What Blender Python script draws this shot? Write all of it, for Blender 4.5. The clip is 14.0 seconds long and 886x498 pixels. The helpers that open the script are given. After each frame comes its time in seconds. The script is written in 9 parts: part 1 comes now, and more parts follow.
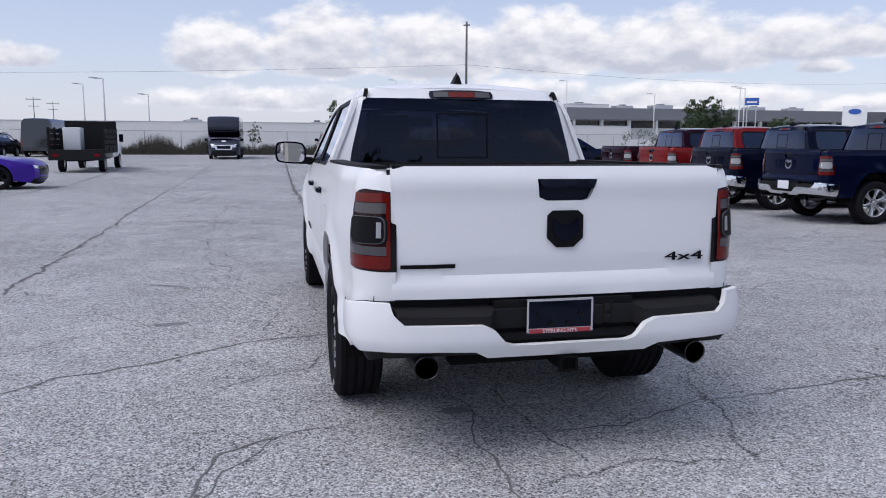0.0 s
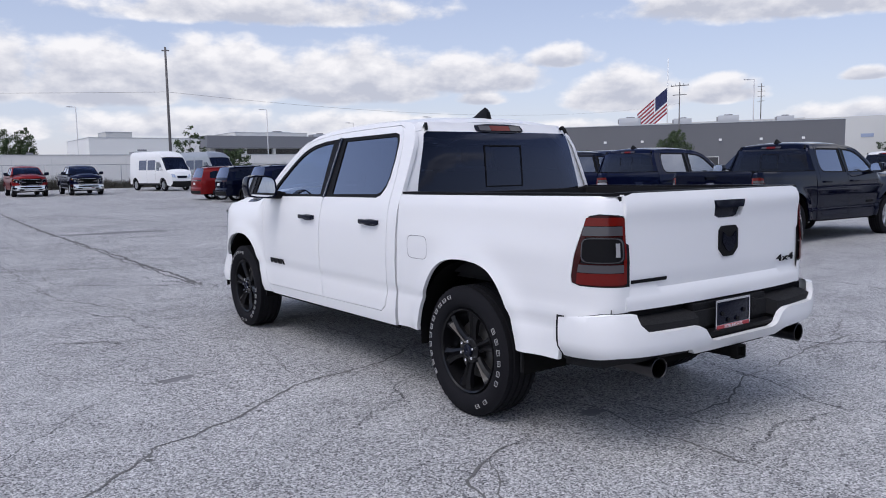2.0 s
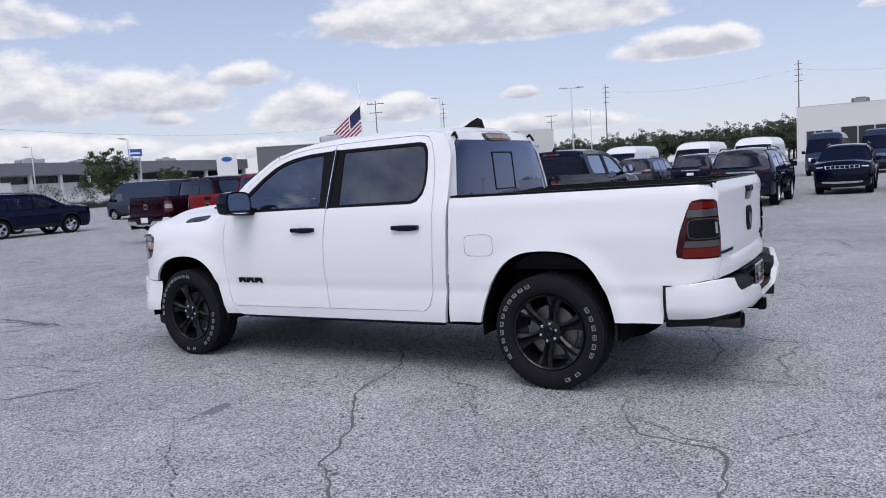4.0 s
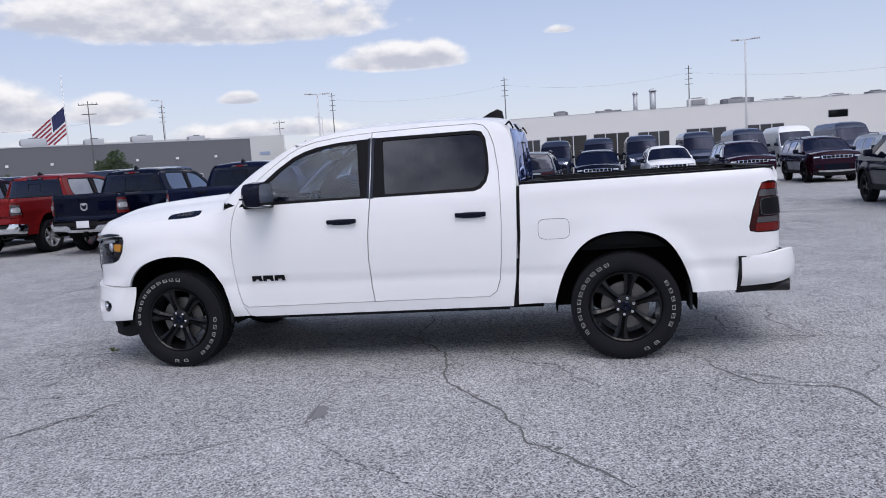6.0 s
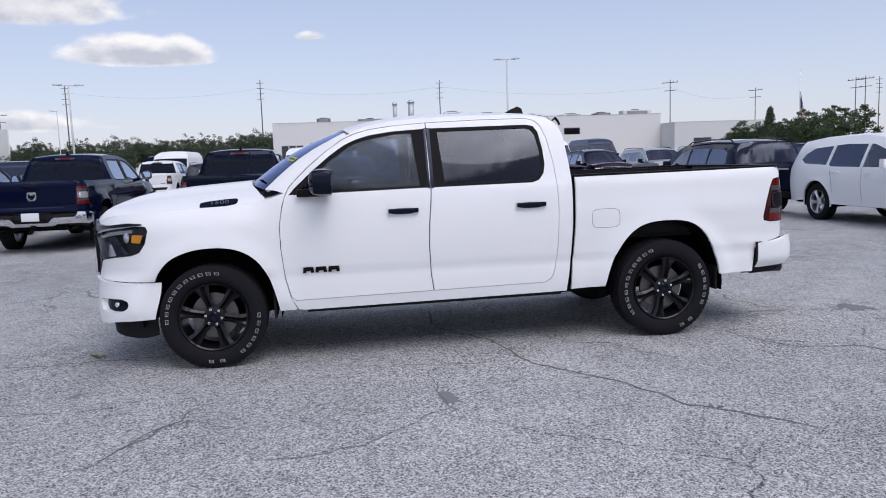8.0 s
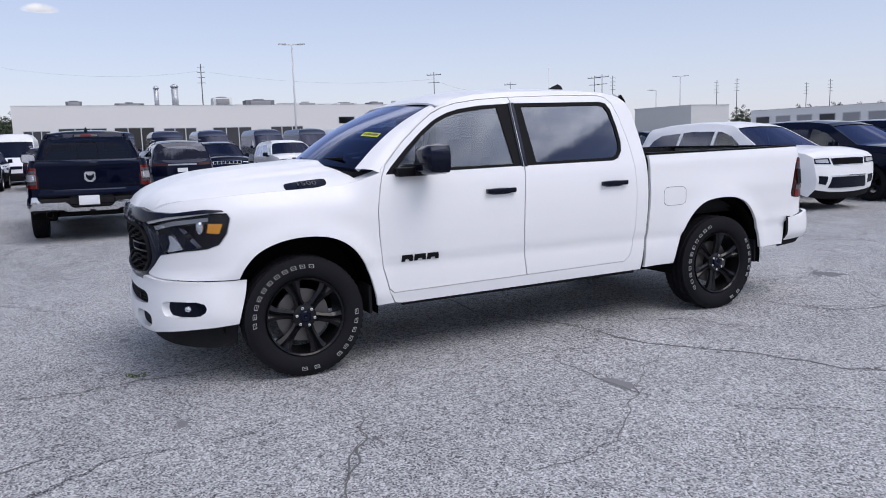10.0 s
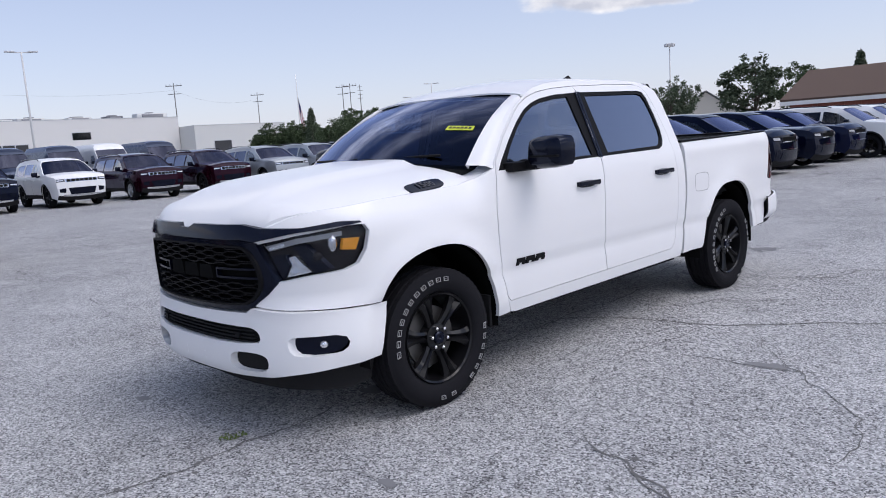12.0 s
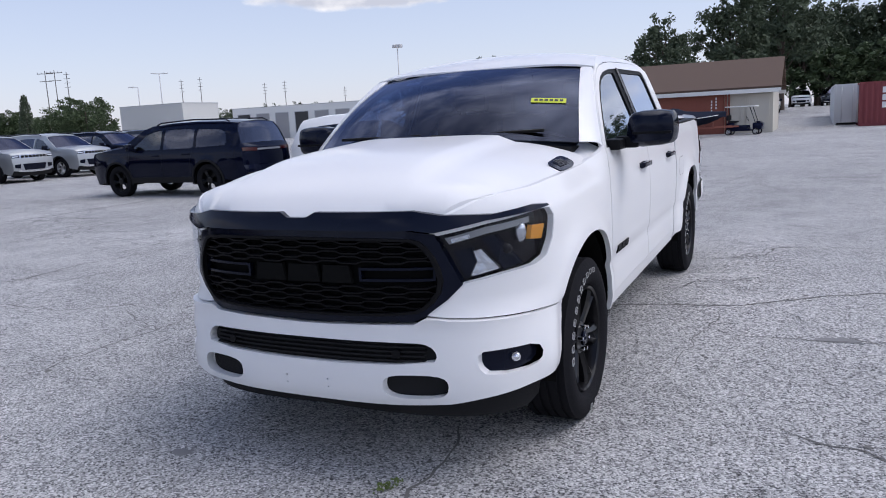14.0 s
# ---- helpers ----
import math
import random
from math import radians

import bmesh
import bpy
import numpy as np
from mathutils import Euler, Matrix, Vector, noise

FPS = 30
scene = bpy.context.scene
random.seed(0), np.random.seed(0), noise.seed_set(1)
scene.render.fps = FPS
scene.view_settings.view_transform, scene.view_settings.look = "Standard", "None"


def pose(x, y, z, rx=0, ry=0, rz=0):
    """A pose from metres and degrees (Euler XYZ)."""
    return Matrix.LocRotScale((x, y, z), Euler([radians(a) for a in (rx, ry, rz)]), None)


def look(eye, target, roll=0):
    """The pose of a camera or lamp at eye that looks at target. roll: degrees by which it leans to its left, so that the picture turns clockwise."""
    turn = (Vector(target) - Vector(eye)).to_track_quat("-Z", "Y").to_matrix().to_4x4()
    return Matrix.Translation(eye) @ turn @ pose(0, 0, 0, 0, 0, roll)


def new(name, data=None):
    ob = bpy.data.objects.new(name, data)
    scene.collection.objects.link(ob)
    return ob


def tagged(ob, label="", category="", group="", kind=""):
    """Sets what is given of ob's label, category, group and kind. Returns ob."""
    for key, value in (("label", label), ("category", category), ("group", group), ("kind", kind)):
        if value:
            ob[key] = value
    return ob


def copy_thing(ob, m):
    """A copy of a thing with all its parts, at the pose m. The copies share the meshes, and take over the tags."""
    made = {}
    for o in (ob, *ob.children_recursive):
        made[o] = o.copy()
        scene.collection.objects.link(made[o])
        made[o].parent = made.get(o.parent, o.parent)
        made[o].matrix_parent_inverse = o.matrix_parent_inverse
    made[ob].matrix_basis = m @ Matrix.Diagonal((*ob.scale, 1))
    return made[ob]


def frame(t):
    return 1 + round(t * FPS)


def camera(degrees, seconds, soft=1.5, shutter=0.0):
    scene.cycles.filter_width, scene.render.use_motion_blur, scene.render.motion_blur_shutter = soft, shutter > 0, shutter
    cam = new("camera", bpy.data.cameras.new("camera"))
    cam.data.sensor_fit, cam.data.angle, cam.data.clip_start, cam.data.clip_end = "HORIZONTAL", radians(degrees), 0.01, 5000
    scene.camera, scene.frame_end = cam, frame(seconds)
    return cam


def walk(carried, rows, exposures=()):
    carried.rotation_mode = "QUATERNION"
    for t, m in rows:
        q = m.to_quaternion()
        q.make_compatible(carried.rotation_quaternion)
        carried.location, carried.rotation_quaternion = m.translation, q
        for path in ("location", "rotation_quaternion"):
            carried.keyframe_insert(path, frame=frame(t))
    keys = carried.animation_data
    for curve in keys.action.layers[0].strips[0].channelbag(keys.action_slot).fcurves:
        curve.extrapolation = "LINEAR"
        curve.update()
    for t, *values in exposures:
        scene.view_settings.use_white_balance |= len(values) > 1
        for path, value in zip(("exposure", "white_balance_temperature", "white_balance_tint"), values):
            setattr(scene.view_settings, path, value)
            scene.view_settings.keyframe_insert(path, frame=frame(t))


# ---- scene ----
cam = camera(60.9, 14.0, 1.0)
PATH = [
    (0, (-1.289, -4.43, 1.504), (-0.868, -2.496, 1.221), 0.3),
    (0.5, (-1.92, -4.32, 1.503), (-1.302, -2.436, 1.241), 0.2),
    (1, (-2.538, -4.189, 1.517), (-1.735, -2.373, 1.275), 0.0),
    (1.5, (-3.138, -3.9, 1.523), (-2.16, -2.169, 1.298), -0.3),
    (2, (-3.743, -3.668, 1.536), (-2.594, -2.046, 1.322), -0.9),
    (2.5, (-4.288, -3.319, 1.523), (-2.975, -1.825, 1.315), -1.5),
    (3, (-4.847, -3.013, 1.534), (-3.389, -1.659, 1.331), -2.2),
    (3.2, (-5.025, -2.88, 1.542), (-3.517, -1.582, 1.342), -2.5),
    (5.3, (-6.535, -0.661, 1.52), (-4.65, -0.025, 1.312), -4.0),
    (5.5, (-6.604, -0.433, 1.541), (-4.699, 0.136, 1.33), -4.0),
    (6, (-6.7, 0.2, 1.538), (-4.752, 0.597, 1.318), -3.5),
    (6.5, (-6.817, 0.82, 1.533), (-4.842, 1.046, 1.306), -2.8),
    (7, (-6.866, 1.426, 1.513), (-4.881, 1.487, 1.282), -2.2),
    (7.5, (-6.936, 2.03, 1.523), (-4.952, 1.934, 1.291), -1.9),
    (8, (-6.936, 2.611, 1.526), (-4.965, 2.361, 1.293), -1.9),
    (8.2, (-6.877, 2.844, 1.534), (-4.916, 2.534, 1.297), -1.9),
    (10.3, (-5.637, 5.169, 1.5), (-3.879, 4.259, 1.218), -1.9),
    (10.5, (-5.479, 5.34, 1.498), (-3.748, 4.38, 1.215), -2.2),
    (11, (-5.075, 5.83, 1.502), (-3.426, 4.735, 1.217), -2.8),
    (11.5, (-4.636, 6.234, 1.496), (-3.086, 5.002, 1.213), -3.4),
    (12, (-4.122, 6.547, 1.507), (-2.685, 5.186, 1.222), -3.8),
    (12.5, (-3.623, 6.818, 1.541), (-2.313, 5.338, 1.238), -3.8),
    (13, (-3.087, 7.003, 1.512), (-1.913, 5.412, 1.208), -3.7),
    (13.5, (-2.539, 7.18, 1.511), (-1.514, 5.494, 1.188), -3.1),
    (14, (-2.004, 7.261, 1.491), (-1.132, 5.492, 1.157), -2.9),
]
walk(cam, [(t, look(eye, target, roll)) for t, eye, target, roll in PATH], [(0, 0.13, 6570, 10), (3, 0.06, 6600, 10), (8, 0.12, 6660, 10), (11, 0.18, 6640, 10), (14, 0.23, 6600, 10)])

# world: blue sky with cumulus, one hazy sun
SUN_AZ, SUN_EL = 250.0, 58.5


def nodes_of(tree):
    tree.nodes.clear()
    return tree.nodes, tree.links


world = bpy.data.worlds.new("sky")
scene.world = world
world.use_nodes = True
N, L = nodes_of(world.node_tree)
out = N.new("ShaderNodeOutputWorld")
bg = N.new("ShaderNodeBackground")
sky = N.new("ShaderNodeTexSky")
sky.sky_type = "NISHITA"
sky.sun_disc = False
sky.sun_elevation = radians(SUN_EL)
sky.sun_rotation = radians(SUN_AZ)
sky.air_density, sky.dust_density, sky.ozone_density = 1.0, 0.6, 1.2
SKY_STRENGTH = 0.118
coord = N.new("ShaderNodeTexCoord")
sep = N.new("ShaderNodeSeparateXYZ")
L.new(coord.outputs["Generated"], sep.inputs[0])


def mth(op, a, b=None, c=None, tree=None, clamp=False):
    n = (tree or world.node_tree).nodes.new("ShaderNodeMath")
    n.operation, n.use_clamp = op, clamp
    for k, v in enumerate((a, b, c)):
        if v is None:
            continue
        if isinstance(v, (int, float)):
            n.inputs[k].default_value = v
        else:
            (tree or world.node_tree).links.new(v, n.inputs[k])
    return n.outputs[0]


az = mth("ARCTAN2", sep.outputs[0], sep.outputs[1])
el = mth("ARCSINE", sep.outputs[2])
azel = N.new("ShaderNodeCombineXYZ")
L.new(mth("MULTIPLY", az, 57.2958), azel.inputs[0])
L.new(mth("MULTIPLY", el, 57.2958), azel.inputs[1])
# billows that push the cloud outlines about
bump_n = N.new("ShaderNodeTexNoise")
bump_n.inputs["Scale"].default_value = 0.32
bump_n.inputs["Detail"].default_value = 6.0
bump_n.inputs["Roughness"].default_value = 0.54
squeeze = N.new("ShaderNodeVectorMath")
squeeze.operation = "MULTIPLY"
squeeze.inputs[1].default_value = (1.0, 1.7, 1.0)
L.new(azel.outputs[0], squeeze.inputs[0])
L.new(squeeze.outputs[0], bump_n.inputs["Vector"])
above_v = N.new("ShaderNodeVectorMath")
above_v.operation = "ADD"
above_v.inputs[1].default_value = (0.3, 1.3, 0.0)
L.new(squeeze.outputs[0], above_v.inputs[0])
above_n = N.new("ShaderNodeTexNoise")
above_n.inputs["Scale"].default_value = 0.32
above_n.inputs["Detail"].default_value = 6.0
above_n.inputs["Roughness"].default_value = 0.54
L.new(above_v.outputs[0], above_n.inputs["Vector"])
wisp_n = N.new("ShaderNodeTexNoise")
wisp_n.inputs["Scale"].default_value = 0.07
wisp_n.inputs["Detail"].default_value = 5.0
L.new(squeeze.outputs[0], wisp_n.inputs["Vector"])
wob = mth("MULTIPLY", mth("SUBTRACT", bump_n.outputs["Fac"], 0.5), 2.3)
azs, els = mth("MULTIPLY", az, 57.2958), mth("MULTIPLY", el, 57.2958)
# cumulus heaps: azimuth east of north, height of the flat base, half width, height, weight
CLOUDS = [
    (-4.0, 5.6, 4.2, 3.6, 1.3), (3.5, 5.8, 5.5, 4.4, 1.4), (11.5, 5.6, 7.0, 4.0, 1.4), (20.0, 6.0, 7.0, 4.0, 1.4), (29.0, 5.8, 8.0, 3.8, 1.4), (38.0, 6.2, 6.5, 2.6, 1.2), (22.0, 11.0, 14.0, 2.4, 1.0), (44.0, 7.6, 3.2, 1.5, 0.9),
    (49.0, 4.6, 5.0, 2.8, 1.3), (55.5, 4.7, 3.2, 1.8, 1.2), (-17.5, 5.0, 3.6, 1.5, 1.2), (-25.0, 6.5, 4.0, 1.6, 1.0), (38.3, 4.9, 2.2, 1.1, 1.1),
    (0.0, 2.6, 10.0, 1.6, 0.9), (16.0, 2.9, 10.0, 1.9, 1.0), (30.0, 3.0, 9.0, 1.8, 1.0), (45.0, 2.3, 8.0, 1.2, 0.9), (57.0, 2.0, 6.0, 1.1, 0.9),
    (62.0, 10.6, 15.0, 3.8, 1.4), (76.2, 7.7, 5.4, 1.9, 1.3), (64.3, 5.5, 1.7, 0.8, 1.1), (66.0, 3.1, 7.5, 1.2, 1.0), (88.0, 9.2, 1.2, 0.5, 0.8), (149.0, 9.3, 9.5, 3.4, 1.3), (168.0, 9.2, 5.0, 2.6, 1.2),
    (-78.0, 12.0, 22.0, 8.0, 1.0), (-106.0, 5.0, 12.0, 4.5, 1.3), (-122.0, 9.0, 10.0, 4.0, 1.3), (-133.0, 4.0, 9.0, 3.0, 1.2), (-142.0, 12.0, 12.0, 5.0, 1.2), (-125.0, 21.0, 17.0, 6.0, 1.0), (-50.0, 24.0, 14.0, 8.0, 0.9), (-165.0, 10.0, 16.0, 7.0, 1.0), (-30.0, 36.0, 14.0, 8.0, 1.1), (-112.0, 33.0, 13.0, 6.0, 1.5), (-133.0, 36.0, 14.0, 8.0, 1.5), (-98.0, 43.0, 14.0, 7.0, 1.4), (-122.0, 48.0, 16.0, 6.0, 1.4),
]

total = None
belly = None
for ca, ce, cw, ch, wt in CLOUDS:
    du = mth("DIVIDE", mth("SUBTRACT", azs, ca), cw)
    dv = mth("DIVIDE", mth("SUBTRACT", els, ce), ch)
    # flat underside: the lower half falls off three times as fast
    dvv = mth("MAXIMUM", dv, mth("MULTIPLY", dv, -3.0))
    r = mth("ADD", mth("MULTIPLY", du, du), mth("MULTIPLY", dvv, dvv))
    blob = mth("MULTIPLY", mth("SUBTRACT", 1.0, r), wt)
    shade = mth("MULTIPLY", mth("SUBTRACT", 0.75, dv, clamp=True), mth("ADD", blob, 0.2, clamp=True))
    total = blob if total is None else mth("SMOOTH_MAX", total, blob, 0.25)
    belly = shade if belly is None else mth("MAXIMUM", belly, shade)
dens = mth("ADD", mth("MAXIMUM", total, -1.2), wob)
# broken cloud goes on overhead
flat = mth("ADD", sep.outputs[2], 0.12)
proj = N.new("ShaderNodeCombineXYZ")
L.new(mth("DIVIDE", sep.outputs[0], flat), proj.inputs[0])
L.new(mth("DIVIDE", sep.outputs[1], flat), proj.inputs[1])
over_n = N.new("ShaderNodeTexNoise")
over_n.inputs["Scale"].default_value = 0.9
over_n.inputs["Detail"].default_value = 7.0
over_n.inputs["Roughness"].default_value = 0.6
L.new(proj.outputs[0], over_n.inputs["Vector"])
over = mth("MULTIPLY", mth("SUBTRACT", over_n.outputs["Fac"], 0.50), 4.0)
high = N.new("ShaderNodeMapRange")
L.new(els, high.inputs["Value"])
high.inputs["From Min"].default_value, high.inputs["From Max"].default_value = 12.0, 20.0
high.inputs["To Min"].default_value, high.inputs["To Max"].default_value = -3.0, 0.0
dens = mth("MAXIMUM", dens, mth("ADD", over, high.outputs[0]))
cover = N.new("ShaderNodeMapRange")
cover.interpolation_type = "SMOOTHSTEP"
L.new(dens, cover.inputs["Value"])
cover.inputs["From Min"].default_value, cover.inputs["From Max"].default_value = -0.05, 0.75
# thin veil near the skyline
veil = mth("MULTIPLY", mth("SUBTRACT", 1.0, mth("DIVIDE", els, 34.0), clamp=True), 0.66)
haze = N.new("ShaderNodeMix")
haze.data_type = "RGBA"
L.new(veil, haze.inputs["Factor"])
skys = N.new("ShaderNodeMix")
skys.data_type, skys.blend_type = "RGBA", "MULTIPLY"
skys.inputs["Factor"].default_value = 1.0
L.new(sky.outputs[0], skys.inputs["A"])
skys.inputs["B"].default_value = (SKY_STRENGTH * 1.07, SKY_STRENGTH, SKY_STRENGTH * 1.10, 1)
L.new(skys.outputs["Result"], haze.inputs["A"])
haze.inputs["B"].default_value = (0.58, 0.63, 0.80, 1)
# cloud tone: bright crowns, grey-blue undersides
tone = N.new("ShaderNodeMapRange")
thick = mth("MULTIPLY", mth("MINIMUM", dens, 1.6), 0.08)
under = mth("MULTIPLY", mth("SUBTRACT", above_n.outputs["Fac"], bump_n.outputs["Fac"]), 1.1)
L.new(mth("ADD", mth("MULTIPLY", belly, 0.42), mth("ADD", thick, mth("ADD", under, mth("MULTIPLY", wisp_n.outputs["Fac"], 0.3)))), tone.inputs["Value"])
tone.inputs["From Min"].default_value, tone.inputs["From Max"].default_value = 0.16, 0.66
ctone = N.new("ShaderNodeMix")
ctone.data_type = "RGBA"
L.new(tone.outputs[0], ctone.inputs["Factor"])
ctone.inputs["A"].default_value = (0.88, 0.88, 0.925, 1)
ctone.inputs["B"].default_value = (0.51, 0.54, 0.645, 1)
mixc = N.new("ShaderNodeMix")
mixc.data_type = "RGBA"
L.new(cover.outputs[0], mixc.inputs["Factor"])
L.new(haze.outputs["Result"], mixc.inputs["A"])
# the sunlit clouds overhead are the brightest part of the sky
lift = N.new("ShaderNodeMapRange")
L.new(els, lift.inputs["Value"])
lift.inputs["From Min"].default_value, lift.inputs["From Max"].default_value = 13.0, 28.0
lift.inputs["To Min"].default_value, lift.inputs["To Max"].default_value = 1.0, 1.65
to_sun = N.new("ShaderNodeVectorMath")
to_sun.operation = "DOT_PRODUCT"
L.new(coord.outputs["Generated"], to_sun.inputs[0])
to_sun.inputs[1].default_value = (math.sin(radians(SUN_AZ)) * math.cos(radians(SUN_EL)), math.cos(radians(SUN_AZ)) * math.cos(radians(SUN_EL)), math.sin(radians(SUN_EL)))
glare = N.new("ShaderNodeMapRange")
glare.interpolation_type = "SMOOTHSTEP"
L.new(to_sun.outputs["Value"], glare.inputs["Value"])
glare.inputs["From Min"].default_value, glare.inputs["From Max"].default_value = math.cos(radians(48)), math.cos(radians(14))
glare.inputs["To Min"].default_value, glare.inputs["To Max"].default_value = 1.0, 2.6
bright = N.new("ShaderNodeVectorMath")
bright.operation = "SCALE"
L.new(ctone.outputs["Result"], bright.inputs[0])
L.new(mth("MULTIPLY", lift.outputs[0], glare.outputs[0]), bright.inputs["Scale"])
L.new(bright.outputs[0], mixc.inputs["B"])
L.new(mixc.outputs["Result"], bg.inputs["Color"])
bg.inputs["Strength"].default_value = 1.0
L.new(bg.outputs[0], out.inputs[0])

sun_data = bpy.data.lights.new("sun", "SUN")
sun_data.energy, sun_data.angle, sun_data.color = 0.92, radians(34), (1.0, 0.96, 0.96)
sun = new("sun", sun_data)
sun.matrix_world = look((0, 0, 40), (-math.sin(radians(SUN_AZ)) * math.cos(radians(SUN_EL)), -math.cos(radians(SUN_AZ)) * math.cos(radians(SUN_EL)), 40 - math.sin(radians(SUN_EL))))
scene.view_settings.exposure = 0.04

# ---- materials ----
def material(name, colour, rough=0.5, metal=0.0, vary=0.12, scale=6.0, bump=0.0, bump_scale=60.0, coat=0.0, spec=0.5, rand=0.0):
    m = bpy.data.materials.new(name)
    m.use_nodes = True
    t = m.node_tree
    b = t.nodes["Principled BSDF"]
    b.inputs["Roughness"].default_value, b.inputs["Metallic"].default_value = rough, metal
    b.inputs["Coat Weight"].default_value, b.inputs["Coat Roughness"].default_value = coat, 0.03
    b.inputs["Specular IOR Level"].default_value = spec
    b.inputs["Coat IOR"].default_value = 1.5 if max(colour) > 0.3 else 1.42
    tc = t.nodes.new("ShaderNodeTexCoord")
    no = t.nodes.new("ShaderNodeTexNoise")
    no.inputs["Scale"].default_value, no.inputs["Detail"].default_value = scale, 6
    t.links.new(tc.outputs["Object"], no.inputs["Vector"])
    fine = t.nodes.new("ShaderNodeTexNoise")
    fine.inputs["Scale"].default_value, fine.inputs["Detail"].default_value = scale * 14, 3
    t.links.new(tc.outputs["Object"], fine.inputs["Vector"])
    both = mth("ADD", mth("MULTIPLY", no.outputs["Fac"], 0.65), mth("MULTIPLY", fine.outputs["Fac"], 0.35), tree=t)
    if rand:
        oi = t.nodes.new("ShaderNodeObjectInfo")
        both = mth("ADD", both, mth("MULTIPLY", mth("SUBTRACT", oi.outputs["Random"], 0.5, tree=t), rand, tree=t), tree=t)
    ra = t.nodes.new("ShaderNodeMapRange")
    ra.inputs["From Min"].default_value, ra.inputs["From Max"].default_value = 0.3, 0.7
    t.links.new(both, ra.inputs["Value"])
    mx = t.nodes.new("ShaderNodeMix")
    mx.data_type = "RGBA"
    t.links.new(ra.outputs[0], mx.inputs["Factor"])
    mx.inputs["A"].default_value = (*[c * (1 - vary) for c in colour], 1)
    mx.inputs["B"].default_value = (*[min(1, c * (1 + vary)) for c in colour], 1)
    t.links.new(mx.outputs["Result"], b.inputs["Base Color"])
    rr = t.nodes.new("ShaderNodeMapRange")
    t.links.new(both, rr.inputs["Value"])
    rr.inputs["To Min"].default_value, rr.inputs["To Max"].default_value = max(0.01, rough * 0.85), min(1, rough * 1.15)
    t.links.new(rr.outputs[0], b.inputs["Roughness"])
    if bump:
        bn = t.nodes.new("ShaderNodeTexNoise")
        bn.inputs["Scale"].default_value, bn.inputs["Detail"].default_value = bump_scale, 4
        t.links.new(tc.outputs["Object"], bn.inputs["Vector"])
        bp = t.nodes.new("ShaderNodeBump")
        bp.inputs["Strength"].default_value, bp.inputs["Distance"].default_value = bump, 0.01
        t.links.new(bn.outputs["Fac"], bp.inputs["Height"])
        t.links.new(bp.outputs[0], b.inputs["Normal"])
    return m


def paint(name, colour, flake=0.0):
    if max(colour) <= 0.1:
        # dark paint: a sharp, faint, bluish gloss
        m = material(name, colour, rough=0.05, metal=flake, vary=0.03, scale=2.0, spec=0.24)
        m.node_tree.nodes["Principled BSDF"].inputs["Specular Tint"].default_value = (0.62, 0.72, 1.0, 1)
        return m
    m = material(name, colour, rough=0.28, metal=flake, vary=0.03, scale=2.0, coat=0.5, spec=0.03)
    if min(colour) > 0.6:
        m.node_tree.nodes["Principled BSDF"].inputs["Coat Roughness"].default_value = 0.10
    return m


def glass(name, tint, gloss=0.02, ior=1.55, power=5.0, sheen=(0.95, 0.97, 1.0)):
    """Tinted window glass: clear but dark, with a mirror sheen that grows at a glancing angle."""
    m = bpy.data.materials.new(name)
    m.use_nodes = True
    t = m.node_tree
    N2, L2 = nodes_of(t)
    o = N2.new("ShaderNodeOutputMaterial")
    tr = N2.new("ShaderNodeBsdfTransparent")
    tr.inputs[0].default_value = (*tint, 1)
    gl = N2.new("ShaderNodeBsdfGlossy")
    gl.inputs["Roughness"].default_value = gloss
    gl.inputs["Color"].default_value = (*sheen, 1)
    # sheen from the angle alone, the same on both faces of a pane
    lw = N2.new("ShaderNodeLayerWeight")
    lw.inputs["Blend"].default_value = 0.5
    pw = N2.new("ShaderNodeMath")
    pw.operation = "POWER"
    pw.inputs[1].default_value = power
    L2.new(lw.outputs["Facing"], pw.inputs[0])
    fr = N2.new("ShaderNodeMapRange")
    fr.inputs["To Min"].default_value = ((ior - 1) / (ior + 1)) ** 2
    fr.inputs["To Max"].default_value = 1.0
    L2.new(pw.outputs[0], fr.inputs["Value"])
    mixs = N2.new("ShaderNodeMixShader")
    L2.new(fr.outputs[0], mixs.inputs[0])
    L2.new(tr.outputs[0], mixs.inputs[1])
    L2.new(gl.outputs[0], mixs.inputs[2])
    L2.new(mixs.outputs[0], o.inputs[0])
    return m


